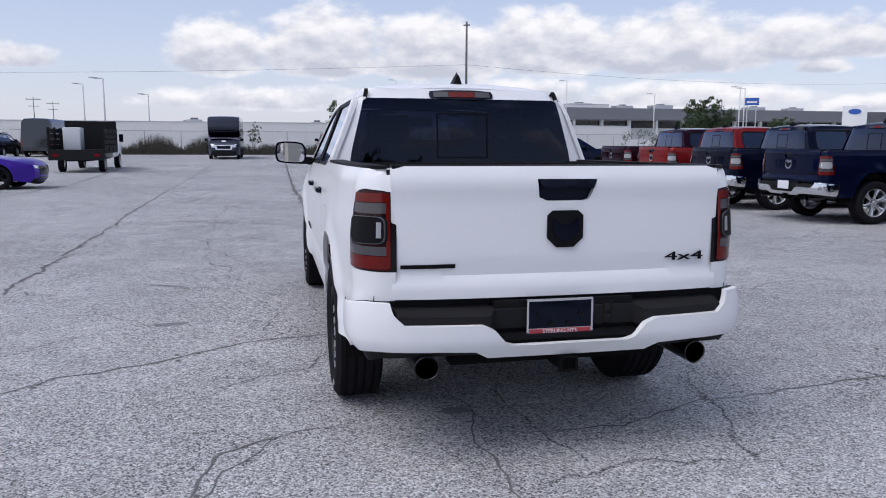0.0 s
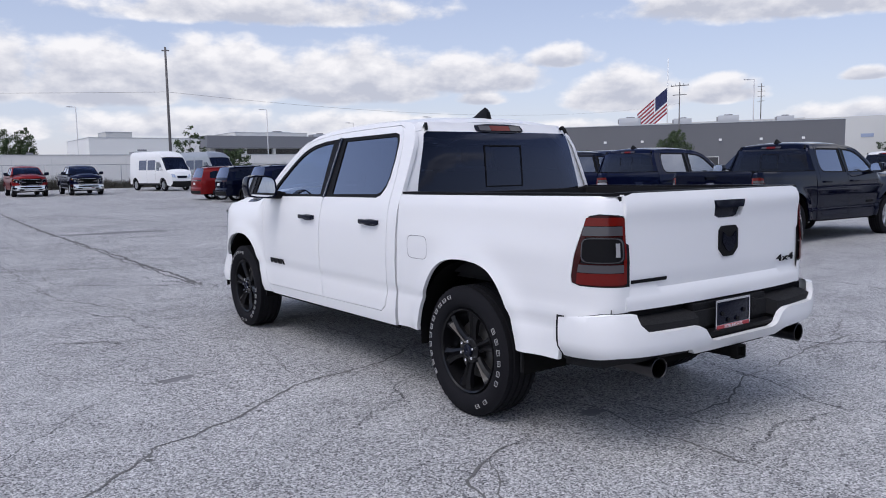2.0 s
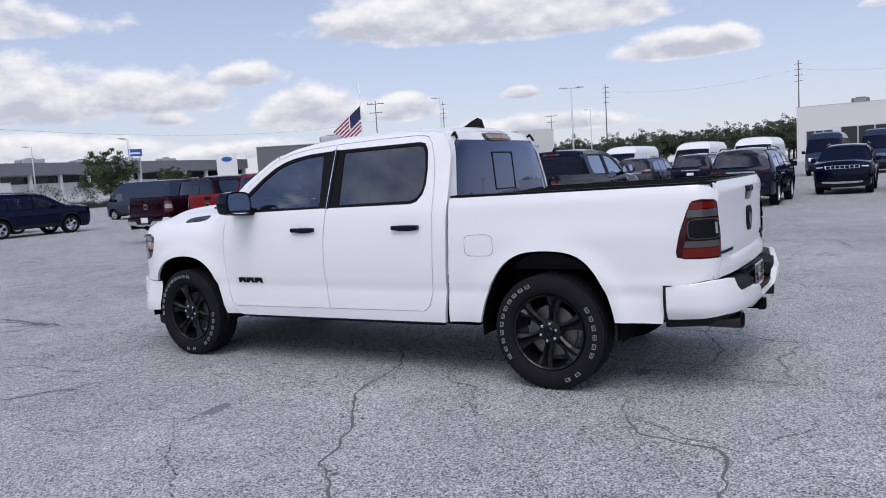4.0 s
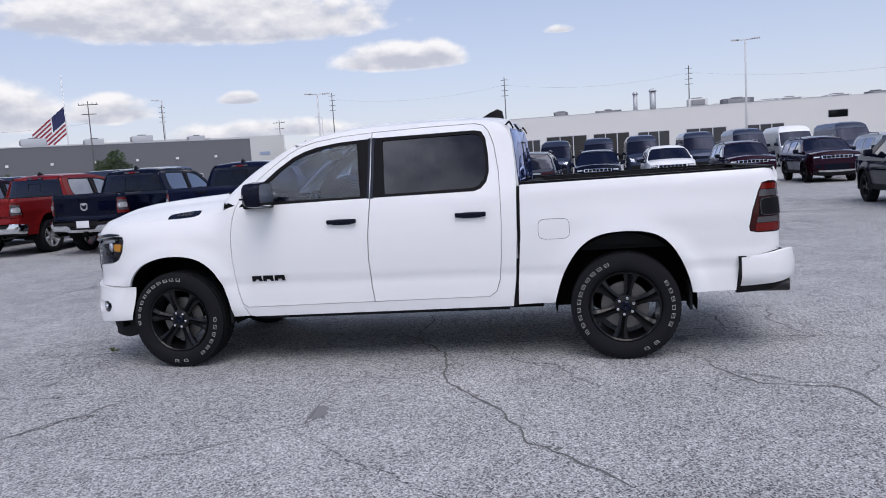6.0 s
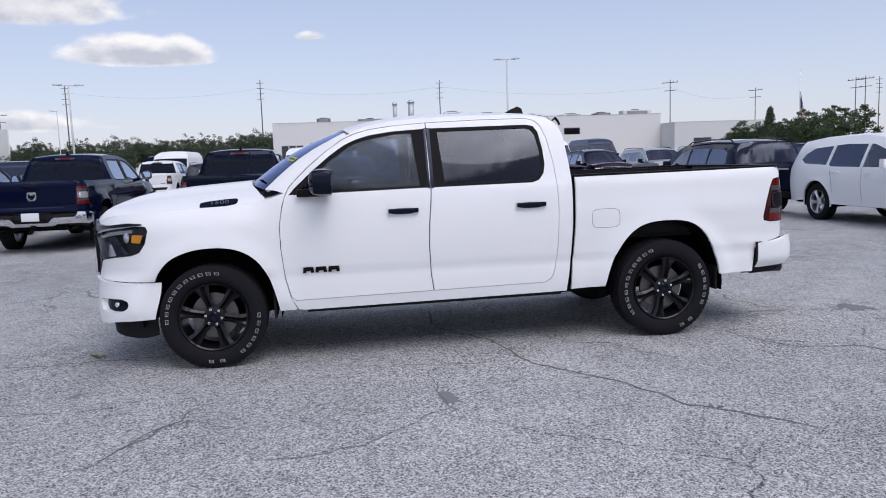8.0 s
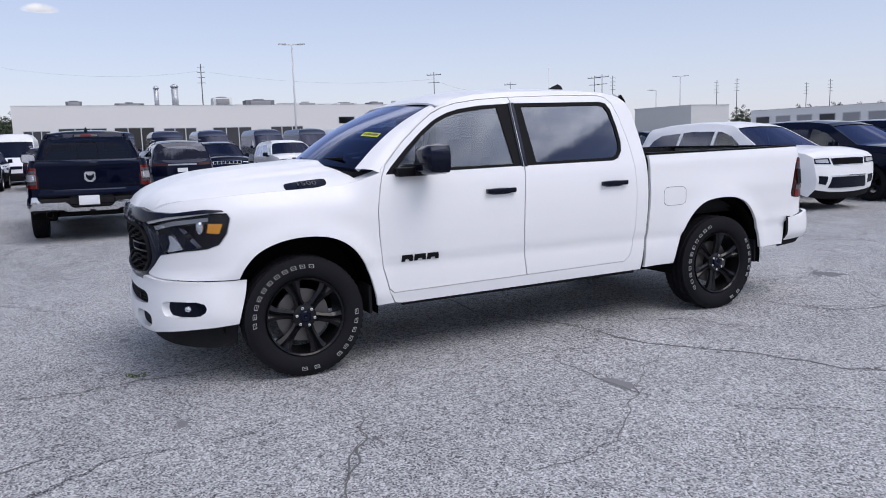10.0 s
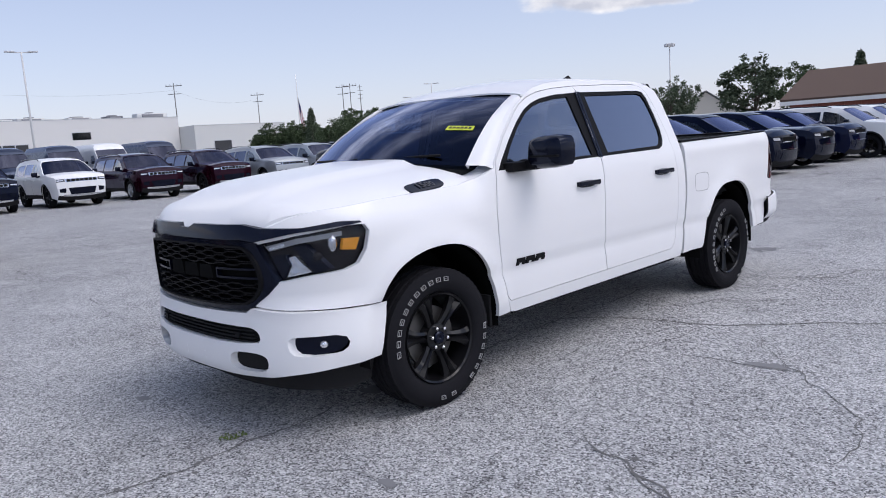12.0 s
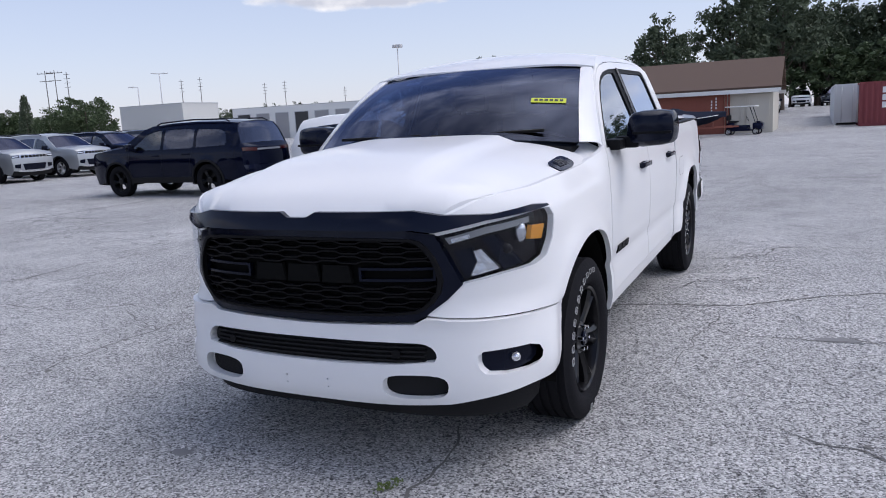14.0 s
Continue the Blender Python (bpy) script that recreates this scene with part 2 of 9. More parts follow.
M = {
    "white": paint("white_paint", (0.80, 0.80, 0.80)),
    "offwhite": paint("white_paint_b", (0.74, 0.74, 0.73)),
    "black": paint("black_paint", (0.002, 0.003, 0.011), 0.0),
    "navy": paint("navy_paint", (0.003, 0.005, 0.022), 0.1),
    "maroon": paint("maroon_paint", (0.020, 0.003, 0.008), 0.3),
    "red": paint("red_paint", (0.20, 0.011, 0.012), 0.3),
    "silver": paint("silver_paint", (0.42, 0.44, 0.46), 0.6),
    "slate": paint("slate_paint", (0.040, 0.050, 0.080), 0.3),
    "grey": paint("grey_paint", (0.075, 0.082, 0.09), 0.5),
    "purple": paint("purple_paint", (0.055, 0.02, 0.30), 0.3),
    "gloss_black": material("gloss_black_trim", (0.003, 0.004, 0.010), 0.12, vary=0.1, coat=0.0, spec=0.26),
    "satin_black": material("satin_black_plastic", (0.007, 0.007, 0.008), 0.42, vary=0.2, scale=20, bump=0.15, bump_scale=300, spec=0.08),
    "trim_black": material("textured_black_plastic", (0.016, 0.016, 0.017), 0.62, vary=0.2, scale=20, bump=0.3, bump_scale=400, spec=0.08),
    "under": material("underbody", (0.007, 0.007, 0.007), 0.8, vary=0.4, scale=9, spec=0.02),
    "rubber": material("tyre_rubber", (0.011, 0.011, 0.013), 0.72, vary=0.25, scale=18, bump=0.2, bump_scale=250, spec=0.08),
    "wheel_black": material("black_alloy", (0.006, 0.006, 0.007), 0.25, vary=0.15, coat=0.5, spec=0.1),
    "alloy": material("silver_alloy", (0.55, 0.56, 0.58), 0.28, metal=0.9, vary=0.1),
    "galv_dark": material("dull_silver_trim", (0.30, 0.31, 0.32), 0.35, metal=0.8, vary=0.1),
    "chrome": material("chrome", (0.72, 0.73, 0.75), 0.10, metal=1.0, vary=0.05),
    "steel": material("exhaust_steel", (0.055, 0.053, 0.055), 0.25, metal=1.0, vary=0.2, scale=30),
    "rotor": material("brake_rotor", (0.13, 0.125, 0.12), 0.45, metal=0.9, vary=0.25, scale=30),
    "letter": material("white_tyre_lettering", (0.34, 0.34, 0.34), 0.7, vary=0.15, scale=30),
    "rv_grey": paint("motor_home_grey", (0.046, 0.050, 0.068), 0.2),
    "letter_grey": material("grey_lettering", (0.07, 0.07, 0.075), 0.6, vary=0.15, scale=30),
    "lens_red": material("red_lens", (0.15, 0.009, 0.009), 0.10, vary=0.25, scale=25, coat=0.8),
    "lens_dark": material("smoked_lens", (0.010, 0.009, 0.011), 0.08, vary=0.3, scale=25, coat=0.3, spec=0.1),
    "lens_grey": material("clear_lens_over_grey", (0.24, 0.24, 0.25), 0.14, vary=0.35, scale=30, coat=0.8),
    "lens_clear": material("clear_lamp_reflector", (0.58, 0.59, 0.62), 0.14, metal=0.95, vary=0.35, scale=35, coat=0.8, bump=1.0, bump_scale=38),
    "lens_bright": material("bright_red_lens", (0.095, 0.005, 0.004), 0.10, vary=0.4, scale=40, coat=0.35, spec=0.2),
    "lens_lamp": material("clear_ribbed_lens", (0.042, 0.039, 0.043), 0.12, vary=0.6, scale=45, coat=0.3),
    "lamp_glow": material("clear_headlight", (0.55, 0.56, 0.60), 0.12, metal=0.4, vary=0.4, scale=40, coat=0.8),
    "lens_deep": material("deep_red_lens", (0.026, 0.002, 0.002), 0.10, vary=0.4, scale=40, coat=0.3, spec=0.2),
    "lens_smoke": material("smoked_clear_lens", (0.055, 0.05, 0.055), 0.14, vary=0.35, scale=30, coat=0.4),
    "amber": material("amber_reflector", (0.70, 0.28, 0.02), 0.2, vary=0.2, scale=40, coat=0.6),
    "plate": material("white_plate", (0.72, 0.73, 0.74), 0.45, vary=0.06, scale=30),
    "plate_red": material("red_print", (0.40, 0.05, 0.06), 0.4, vary=0.1, scale=30),
    "glass_front": glass("light_glass", (0.44, 0.52, 0.64), ior=1.22, power=1.5, sheen=(0.78, 0.86, 1.0)),
    "glass_mid": glass("tinted_car_glass", (0.42, 0.46, 0.52), ior=1.5, power=2.4),
    "car_glass": glass("dark_car_glass", (0.10, 0.115, 0.14), ior=1.5, power=2.4, sheen=(0.75, 0.8, 1.0)),
    "glass_screen": glass("car_windscreen", (0.05, 0.06, 0.09), ior=1.7, power=4.0, sheen=(0.60, 0.64, 0.92)),
    "glass_dark": glass("privacy_glass", (0.030, 0.034, 0.045), ior=1.24, power=1.5, sheen=(0.80, 0.86, 1.0)),
    "glass_back": glass("rear_screen_glass", (0.05, 0.06, 0.085), ior=1.42, power=2.4, sheen=(0.62, 0.70, 1.0)),
    "glass_wind": glass("windscreen_glass", (0.10, 0.15, 0.26), ior=1.5, power=4.0, sheen=(0.62, 0.70, 1.0)),
    "lamp_cover": glass("lamp_cover", (0.82, 0.84, 0.86), ior=1.3),
    "mirror": material("mirror_glass", (0.8, 0.82, 0.85), 0.02, metal=1.0, vary=0.02),
    "seat": material("black_cloth_seat", (0.020, 0.020, 0.022), 0.85, vary=0.3, scale=30, bump=0.3, bump_scale=200, spec=0.1),
    "sticker": material("yellow_sticker", (0.62, 0.68, 0.05), 0.5, vary=0.05),
    "print": material("dark_print", (0.03, 0.03, 0.03), 0.5),
    # near-black colour that stands in for the shade inside panel gaps
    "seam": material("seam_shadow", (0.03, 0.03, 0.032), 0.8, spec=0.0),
}

M["gloss_black"].node_tree.nodes["Principled BSDF"].inputs["Specular Tint"].default_value = (0.68, 0.76, 1.0, 1)

# ---- building helpers ----
from mathutils.geometry import delaunay_2d_cdt


def link_mesh(name, bm, mats, parent=None, label="", smooth=True, loc=None):
    """Turns a bmesh into one mesh object, shaded smooth across gentle edges only."""
    me = bpy.data.meshes.new(name)
    if smooth:
        for f in bm.faces:
            f.smooth = True
        for e in bm.edges:
            if len(e.link_faces) == 2 and e.calc_face_angle(0) > 0.62:
                e.smooth = False
    bm.to_mesh(me)
    bm.free()
    for m in mats if isinstance(mats, (list, tuple)) else [mats]:
        me.materials.append(m)
    ob = new(name, me)
    if parent is not None:
        ob.parent = parent
    if loc is not None:
        ob.location = loc
    if label:
        tagged(ob, label)
    return ob


def part(name, bm, mat, parent, label="", smooth=True):
    return link_mesh(name, bm, mat, parent, label, smooth)


def thing(name, label, category, group="", m=None):
    e = new(name)
    e.empty_display_size = 0.3
    if m is not None:
        e.matrix_world = m
    return tagged(e, label, category, group)


def box(bm, x0, x1, y0, y1, z0, z1, bevel=0.0):
    vs = [bm.verts.new((x, y, z)) for x in (x0, x1) for y in (y0, y1) for z in (z0, z1)]
    fs = [bm.faces.new([vs[i] for i in q]) for q in ((0, 1, 3, 2), (4, 6, 7, 5), (0, 4, 5, 1), (2, 3, 7, 6), (0, 2, 6, 4), (1, 5, 7, 3))]
    if bevel:
        es = {e for f in fs for e in f.edges}
        bmesh.ops.bevel(bm, geom=list(es), offset=bevel, segments=2, profile=0.6, affect="EDGES")
    return bm


def boxes(*rows, bevel=0.0):
    bm = bmesh.new()
    for r in rows:
        box(bm, *r, bevel=bevel)
    bmesh.ops.recalc_face_normals(bm, faces=bm.faces[:])
    return bm


def tube(bm, pts, radii, seg=10, cap=True):
    """A round bar through pts."""
    rings = []
    pts = [Vector(p) for p in pts]
    for i, p in enumerate(pts):
        d = (pts[min(i + 1, len(pts) - 1)] - pts[max(i - 1, 0)]).normalized()
        a = d.orthogonal().normalized()
        if abs(d.z) > 0.9:
            a = Vector((1, 0, 0)) - d * d.x
            a.normalize()
        b = d.cross(a)
        r = radii[i] if isinstance(radii, (list, tuple)) else radii
        rings.append([bm.verts.new(p + r * (math.cos(2 * math.pi * k / seg) * a + math.sin(2 * math.pi * k / seg) * b)) for k in range(seg)])
    for u, v in zip(rings, rings[1:]):
        for k in range(seg):
            bm.faces.new((u[k], u[(k + 1) % seg], v[(k + 1) % seg], v[k]))
    if cap:
        bm.faces.new(rings[0][::-1])
        bm.faces.new(rings[-1])
    return bm


def lathe(bm, profile, seg=48, axis="x", closed=False):
    """Turns profile points (along, radius) round the axis through the origin."""
    rings = []
    for k in range(seg):
        c, s = math.cos(2 * math.pi * k / seg), math.sin(2 * math.pi * k / seg)
        rings.append([bm.verts.new((a, r * c, r * s) if axis == "x" else (r * c, r * s, a)) for a, r in profile])
    n = len(profile)
    for k in range(seg):
        u, v = rings[k], rings[(k + 1) % seg]
        for i in range(n if closed else n - 1):
            j = (i + 1) % n
            try:
                bm.faces.new((u[i], u[j], v[j], v[i]))
            except ValueError:
                pass
    bmesh.ops.remove_doubles(bm, verts=bm.verts[:], dist=1e-5)
    return bm


def dense(loop, step, closed=True):
    out = []
    n = len(loop)
    for i in range(n if closed else n - 1):
        a, b = Vector(loop[i]), Vector(loop[(i + 1) % n])
        k = max(1, int(math.ceil((b - a).length / step)))
        out += [a.lerp(b, j / k) for j in range(k)]
    if not closed:
        out.append(Vector(loop[-1]))
    return out


def smooth_line(pts, rounds=2, closed=False):
    """Corner cutting, for curves through a few given points."""
    pts = [Vector(p) for p in pts]
    for _ in range(rounds):
        q = [] if closed else [pts[0]]
        n = len(pts)
        for i in range(n if closed else n - 1):
            a, b = pts[i], pts[(i + 1) % n]
            q += [a.lerp(b, 0.25), a.lerp(b, 0.75)]
        if not closed:
            q.append(pts[-1])
        pts = q
    return [(p[0], p[1]) for p in pts]


def inside(p, loop):
    x, y = p
    hit = False
    n = len(loop)
    for i in range(n):
        x0, y0 = loop[i][0], loop[i][1]
        x1, y1 = loop[i - 1][0], loop[i - 1][1]
        if (y0 > y) != (y1 > y) and x < (x1 - x0) * (y - y0) / (y1 - y0) + x0:
            hit = not hit
    return hit


def near(p, loop, d):
    for i in range(len(loop)):
        if (loop[i][0] - p[0]) ** 2 + (loop[i][1] - p[1]) ** 2 < d * d:
            return True
    return False


def panel(outline, surf, step=0.04, rim=0.02, inward=(0, 0, 0), holes=()):
    """A sheet-metal panel: a flat outline (with holes) laid on the surface surf(u, v), with its edge turned in along inward."""
    loop = dense(outline, step)
    hl = [dense(h, step) for h in holes]
    pts = list(loop)
    faces = [list(range(len(loop)))]
    for h in hl:
        faces.append(list(range(len(pts), len(pts) + len(h))))
        pts += h
    us, vs = [p[0] for p in loop], [p[1] for p in loop]
    every = [p for lp in [loop] + hl for p in lp]
    nu, nv = int((max(us) - min(us)) / step), int((max(vs) - min(vs)) / step)
    for i in range(1, nu + 1):
        for j in range(1, nv + 1):
            p = (min(us) + i * step, min(vs) + j * step)
            if inside(p, loop) and not any(inside(p, h) for h in hl) and not near(p, every, 0.55 * step):
                pts.append(Vector(p))
    vo, eo, fo, *_ = delaunay_2d_cdt([Vector((p[0], p[1])) for p in pts], [], faces, 1, 1e-6)
    if hl:
        mids = [(sum(vo[i][0] for i in f) / len(f), sum(vo[i][1] for i in f) / len(f)) for f in fo]
        fo = [f for f, c in zip(fo, mids) if not any(inside(c, h) for h in hl)]
    bm = bmesh.new()
    bv = [bm.verts.new(surf(v[0], v[1])) for v in vo]
    for f in fo:
        try:
            bm.faces.new([bv[i] for i in f])
        except ValueError:
            pass
    bmesh.ops.delete(bm, geom=[v for v in bm.verts if not v.link_faces], context="VERTS")
    inn = Vector(inward)
    if rim:
        edges = [e for e in bm.edges if len(e.link_faces) == 1]
        r = bmesh.ops.extrude_edge_only(bm, edges=edges)
        moved = [v for v in r["geom"] if isinstance(v, bmesh.types.BMVert)]
        for v in moved:
            v.co += inn * rim
    bmesh.ops.recalc_face_normals(bm, faces=bm.faces[:])
    # point the sheet away from inward
    big = sum((f.normal * f.calc_area() for f in bm.faces), Vector())
    if rim == 0 and big.dot(inn) > 0 or rim and sum((f.normal.dot(inn) * f.calc_area() for f in bm.faces)) > 0:
        bmesh.ops.reverse_faces(bm, faces=bm.faces[:])
    return bm


def interp(table, x):
    if x <= table[0][0]:
        return table[0][1]
    for (a, u), (b, v) in zip(table, table[1:]):
        if x <= b:
            return u + (v - u) * (x - a) / (b - a)
    return table[-1][1]


def ease(a, b, x):
    t = min(1, max(0, (x - a) / (b - a)))
    return t * t * (3 - 2 * t)


def arc_table(pts):
    """Cumulated length along a plan curve, for unrolled panels."""
    s, rows = 0.0, [(0.0, pts[0][0], pts[0][1])]
    for a, b in zip(pts, pts[1:]):
        s += math.hypot(b[0] - a[0], b[1] - a[1])
        rows.append((s, b[0], b[1]))
    return rows


def on_arc(rows, u):
    u = min(max(u, rows[0][0]), rows[-1][0])
    lo, hi = 0, len(rows) - 1
    while hi - lo > 1:
        mid = (lo + hi) // 2
        if rows[mid][0] <= u:
            lo = mid
        else:
            hi = mid
    a, b = rows[lo], rows[hi]
    k = (u - a[0]) / (b[0] - a[0])
    dx, dy = b[1] - a[1], b[2] - a[2]
    n = math.hypot(dx, dy) or 1
    return a[1] + k * dx, a[2] + k * dy, dy / n, -dx / n


def letters(text, size, depth):
    """Raised lettering in the built-in font, as a bmesh in the x-y plane, centred."""
    cu = bpy.data.curves.new("lettering", "FONT")
    cu.body, cu.size, cu.extrude, cu.resolution_u = text, size, depth, 2
    cu.align_x, cu.align_y = "CENTER", "CENTER"
    ob = bpy.data.objects.new("lettering", cu)
    scene.collection.objects.link(ob)
    me = bpy.data.meshes.new_from_object(ob.evaluated_get(bpy.context.evaluated_depsgraph_get()))
    bm = bmesh.new()
    bm.from_mesh(me)
    bpy.data.objects.remove(ob)
    bpy.data.curves.remove(cu)
    bpy.data.meshes.remove(me)
    return bm


def moved(bm, m):
    bmesh.ops.transform(bm, matrix=m, verts=bm.verts[:])
    return bm


def join(*bms):
    out_bm = bmesh.new()
    for b in bms:
        me = bpy.data.meshes.new("tmp")
        b.to_mesh(me)
        out_bm.from_mesh(me)
        bpy.data.meshes.remove(me)
        b.free()
    return out_bm


def mirror_x(bm):
    bmesh.ops.scale(bm, vec=(-1, 1, 1), verts=bm.verts[:])
    bmesh.ops.reverse_faces(bm, faces=bm.faces[:])
    return bm


def ring_loop(cu, cv, ru, rv, n=28, power=2.0):
    out_l = []
    for k in range(n):
        a = 2 * math.pi * k / n
        c, s = math.cos(a), math.sin(a)
        out_l.append((cu + ru * math.copysign(abs(c) ** (2 / power), c), cv + rv * math.copysign(abs(s) ** (2 / power), s)))
    return out_l

# ---- ground ----
def ground_z(x, y):
    """Level lot, rising gently to the north and past the sheds to the south."""
    dip = 0.026 * ease(0.6, 3.4, y) * ease(18, 9, y) * ease(-16, -10, x) * ease(8.5, 4, x)
    return 1.1 * ease(-44, -78, y) * ease(14, 4, x) + 0.25 * ease(20, 78, y) - dip


def asphalt():
    m = bpy.data.materials.new("worn_asphalt")
    m.use_nodes = True
    t = m.node_tree
    b = t.nodes["Principled BSDF"]
    tc = t.nodes.new("ShaderNodeTexCoord")

    def noise_of(scale, detail, rough=0.55):
        n = t.nodes.new("ShaderNodeTexNoise")
        n.inputs["Scale"].default_value, n.inputs["Detail"].default_value, n.inputs["Roughness"].default_value = scale, detail, rough
        t.links.new(tc.outputs["Object"], n.inputs["Vector"])
        return n.outputs["Fac"]

    stones = t.nodes.new("ShaderNodeTexVoronoi")
    stones.inputs["Scale"].default_value = 115
    t.links.new(tc.outputs["Object"], stones.inputs["Vector"])
    sc = t.nodes.new("ShaderNodeSeparateColor")
    t.links.new(stones.outputs["Color"], sc.inputs[0])
    big, mid, fine = noise_of(0.22, 5), noise_of(1.6, 6, 0.65), noise_of(26, 5, 0.7)
    v = mth("ADD", mth("MULTIPLY", big, 0.30, tree=t), mth("MULTIPLY", mid, 0.34, tree=t), tree=t)
    v = mth("ADD", v, mth("MULTIPLY", fine, 0.42, tree=t), tree=t)
    v = mth("ADD", v, mth("MULTIPLY", mth("SUBTRACT", sc.outputs[0], 0.5, tree=t), 0.70, tree=t), tree=t)
    # hairline cracks: wandering cell edges that come and go
    warp = t.nodes.new("ShaderNodeTexNoise")
    warp.inputs["Scale"].default_value, warp.inputs["Detail"].default_value = 1.1, 6
    t.links.new(tc.outputs["Object"], warp.inputs["Vector"])
    shift = t.nodes.new("ShaderNodeVectorMath")
    shift.operation = "MULTIPLY_ADD"
    t.links.new(warp.outputs["Color"], shift.inputs[0])
    shift.inputs[1].default_value = (0.9, 0.9, 0.0)
    t.links.new(tc.outputs["Object"], shift.inputs[2])
    cells = t.nodes.new("ShaderNodeTexVoronoi")
    cells.feature = "DISTANCE_TO_EDGE"
    cells.inputs["Scale"].default_value = 0.42
    t.links.new(shift.outputs[0], cells.inputs["Vector"])
    hair = mth("SUBTRACT", 1.0, mth("DIVIDE", cells.outputs["Distance"], 0.006, tree=t), tree=t, clamp=True)
    gate_n = mth("MULTIPLY", mth("SUBTRACT", noise_of(0.5, 3), 0.46, tree=t), 9.0, tree=t, clamp=True)
    v = mth("SUBTRACT", v, mth("MULTIPLY", mth("MULTIPLY", hair, gate_n, tree=t), 0.34, tree=t), tree=t)
    ra = t.nodes.new("ShaderNodeValToRGB")
    t.links.new(v, ra.inputs[0])
    e = ra.color_ramp.elements
    e[0].position, e[0].color = 0.16, (0.055, 0.055, 0.057, 1)
    e[1].position, e[1].color = 0.95, (0.72, 0.72, 0.715, 1)
    for p, c in ((0.40, (0.255, 0.255, 0.257, 1)), (0.55, (0.37, 0.37, 0.37, 1)), (0.72, (0.48, 0.48, 0.477, 1))):
        k = e.new(p)
        k.color = c
    t.links.new(ra.outputs[0], b.inputs["Base Color"])
    b.inputs["Roughness"].default_value = 0.88
    b.inputs["Specular IOR Level"].default_value = 0.25
    bp = t.nodes.new("ShaderNodeBump")
    bp.inputs["Strength"].default_value, bp.inputs["Distance"].default_value = 0.55, 0.006
    t.links.new(mth("ADD", mth("MULTIPLY", stones.outputs["Distance"], -0.8, tree=t), fine, tree=t), bp.inputs["Height"])
    t.links.new(bp.outputs[0], b.inputs["Normal"])
    return m


M["asphalt"] = asphalt()
M["crack"] = material("crack_filled_with_dirt", (0.100, 0.098, 0.096), 0.95, vary=0.4, scale=14)
M["patch"] = material("dark_oil_stain", (0.13, 0.13, 0.133), 0.8, vary=0.5, scale=8)
M["weed"] = material("weed_leaf", (0.08, 0.11, 0.03), 0.8, vary=0.3)

bm = bmesh.new()
xs = [-2500, -600, -200, -80] + [-40 + 5 * k for k in range(25)] + [120, 200, 600, 2500]
ys = [-2500, -600, -200, -120] + [-100 + 5 * k for k in range(21)] + [0.6 + 0.4 * k for k in range(8)] + [5, 7, 9, 10.5, 12, 13.5, 15, 16.5, 18] + [20 + 5 * k for k in range(17)] + [150, 250, 600, 2500]
grid_v = [[bm.verts.new((x, y, ground_z(x, y))) for y in ys] for x in xs]
for i in range(len(xs) - 1):
    for j in range(len(ys) - 1):
        bm.faces.new((grid_v[i][j], grid_v[i + 1][j], grid_v[i + 1][j + 1], grid_v[i][j + 1]))
ground = tagged(link_mesh("ground", bm, M["asphalt"]), "worn grey asphalt lot with cracks", "ground", kind="structure")

# ---- the white pickup: y runs forward from the rear axle, z up from the ground ----
HUB_F, HUB_Z = 3.672, 0.405
LOW = [(0.30, 0.885), (0.40, 0.905), (0.50, 0.922), (0.62, 0.924), (0.69, 0.917), (0.73, 0.931), (0.90, 0.940), (1.05, 0.938), (1.18, 0.928), (1.28, 0.911), (1.335, 0.893)]
BEDZ = LOW[:-2] + [(1.28, 0.922), (1.345, 0.908), (1.38, 0.885)]


def flare(y, z):
    f = 0.0
    for yc in (0.0, HUB_F):
        r = math.hypot(y - yc, z - 0.43)
        f = max(f, 0.030 * math.exp(-(((r - 0.53) / 0.085) ** 2)) * ease(0.3, 0.5, z))
    return f


def side_x(y, z):
    """Half width of the cab at a place on its side."""
    x = interp(LOW, z) if z <= 1.335 else 0.893 - 0.375 * (z - 1.335) - 0.045 * ease(1.80, 1.91, z)
    return x + flare(y, z)


def side(off=0.0):
    return lambda u, v: Vector((-(side_x(u, v) + off), u, v))


# plan of the nose, from the door seam round to the middle
NOSE = [(0.94, 2.9)] + [(0.94 * math.cos(a) ** (2 / 3.2), 3.7 + 0.92 * math.sin(a) ** (2 / 3.2)) for a in [radians(k * 1.5) for k in range(60)]] + [(0.0, 4.62)]
NOSE_ARC = arc_table(NOSE)
NOSE_MID = NOSE_ARC[-1][0]


def u_at_y(y):
    if y <= 3.7:
        return y - 2.9
    i = next(k for k, r in enumerate(NOSE_ARC) if r[2] >= y - 1e-6)
    a, b = NOSE_ARC[i - 1], NOSE_ARC[i]
    return a[0] + (b[0] - a[0]) * ((y - a[2]) / (b[2] - a[2]) if b[2] > a[2] else 0)


def u_at_x(x):
    rows = [r for r in NOSE_ARC if r[1] >= x]
    a = rows[-1]
    i = NOSE_ARC.index(a)
    b = NOSE_ARC[min(i + 1, len(NOSE_ARC) - 1)]
    return a[0] + (b[0] - a[0]) * ((a[1] - x) / (a[1] - b[1]) if a[1] > b[1] else 0)


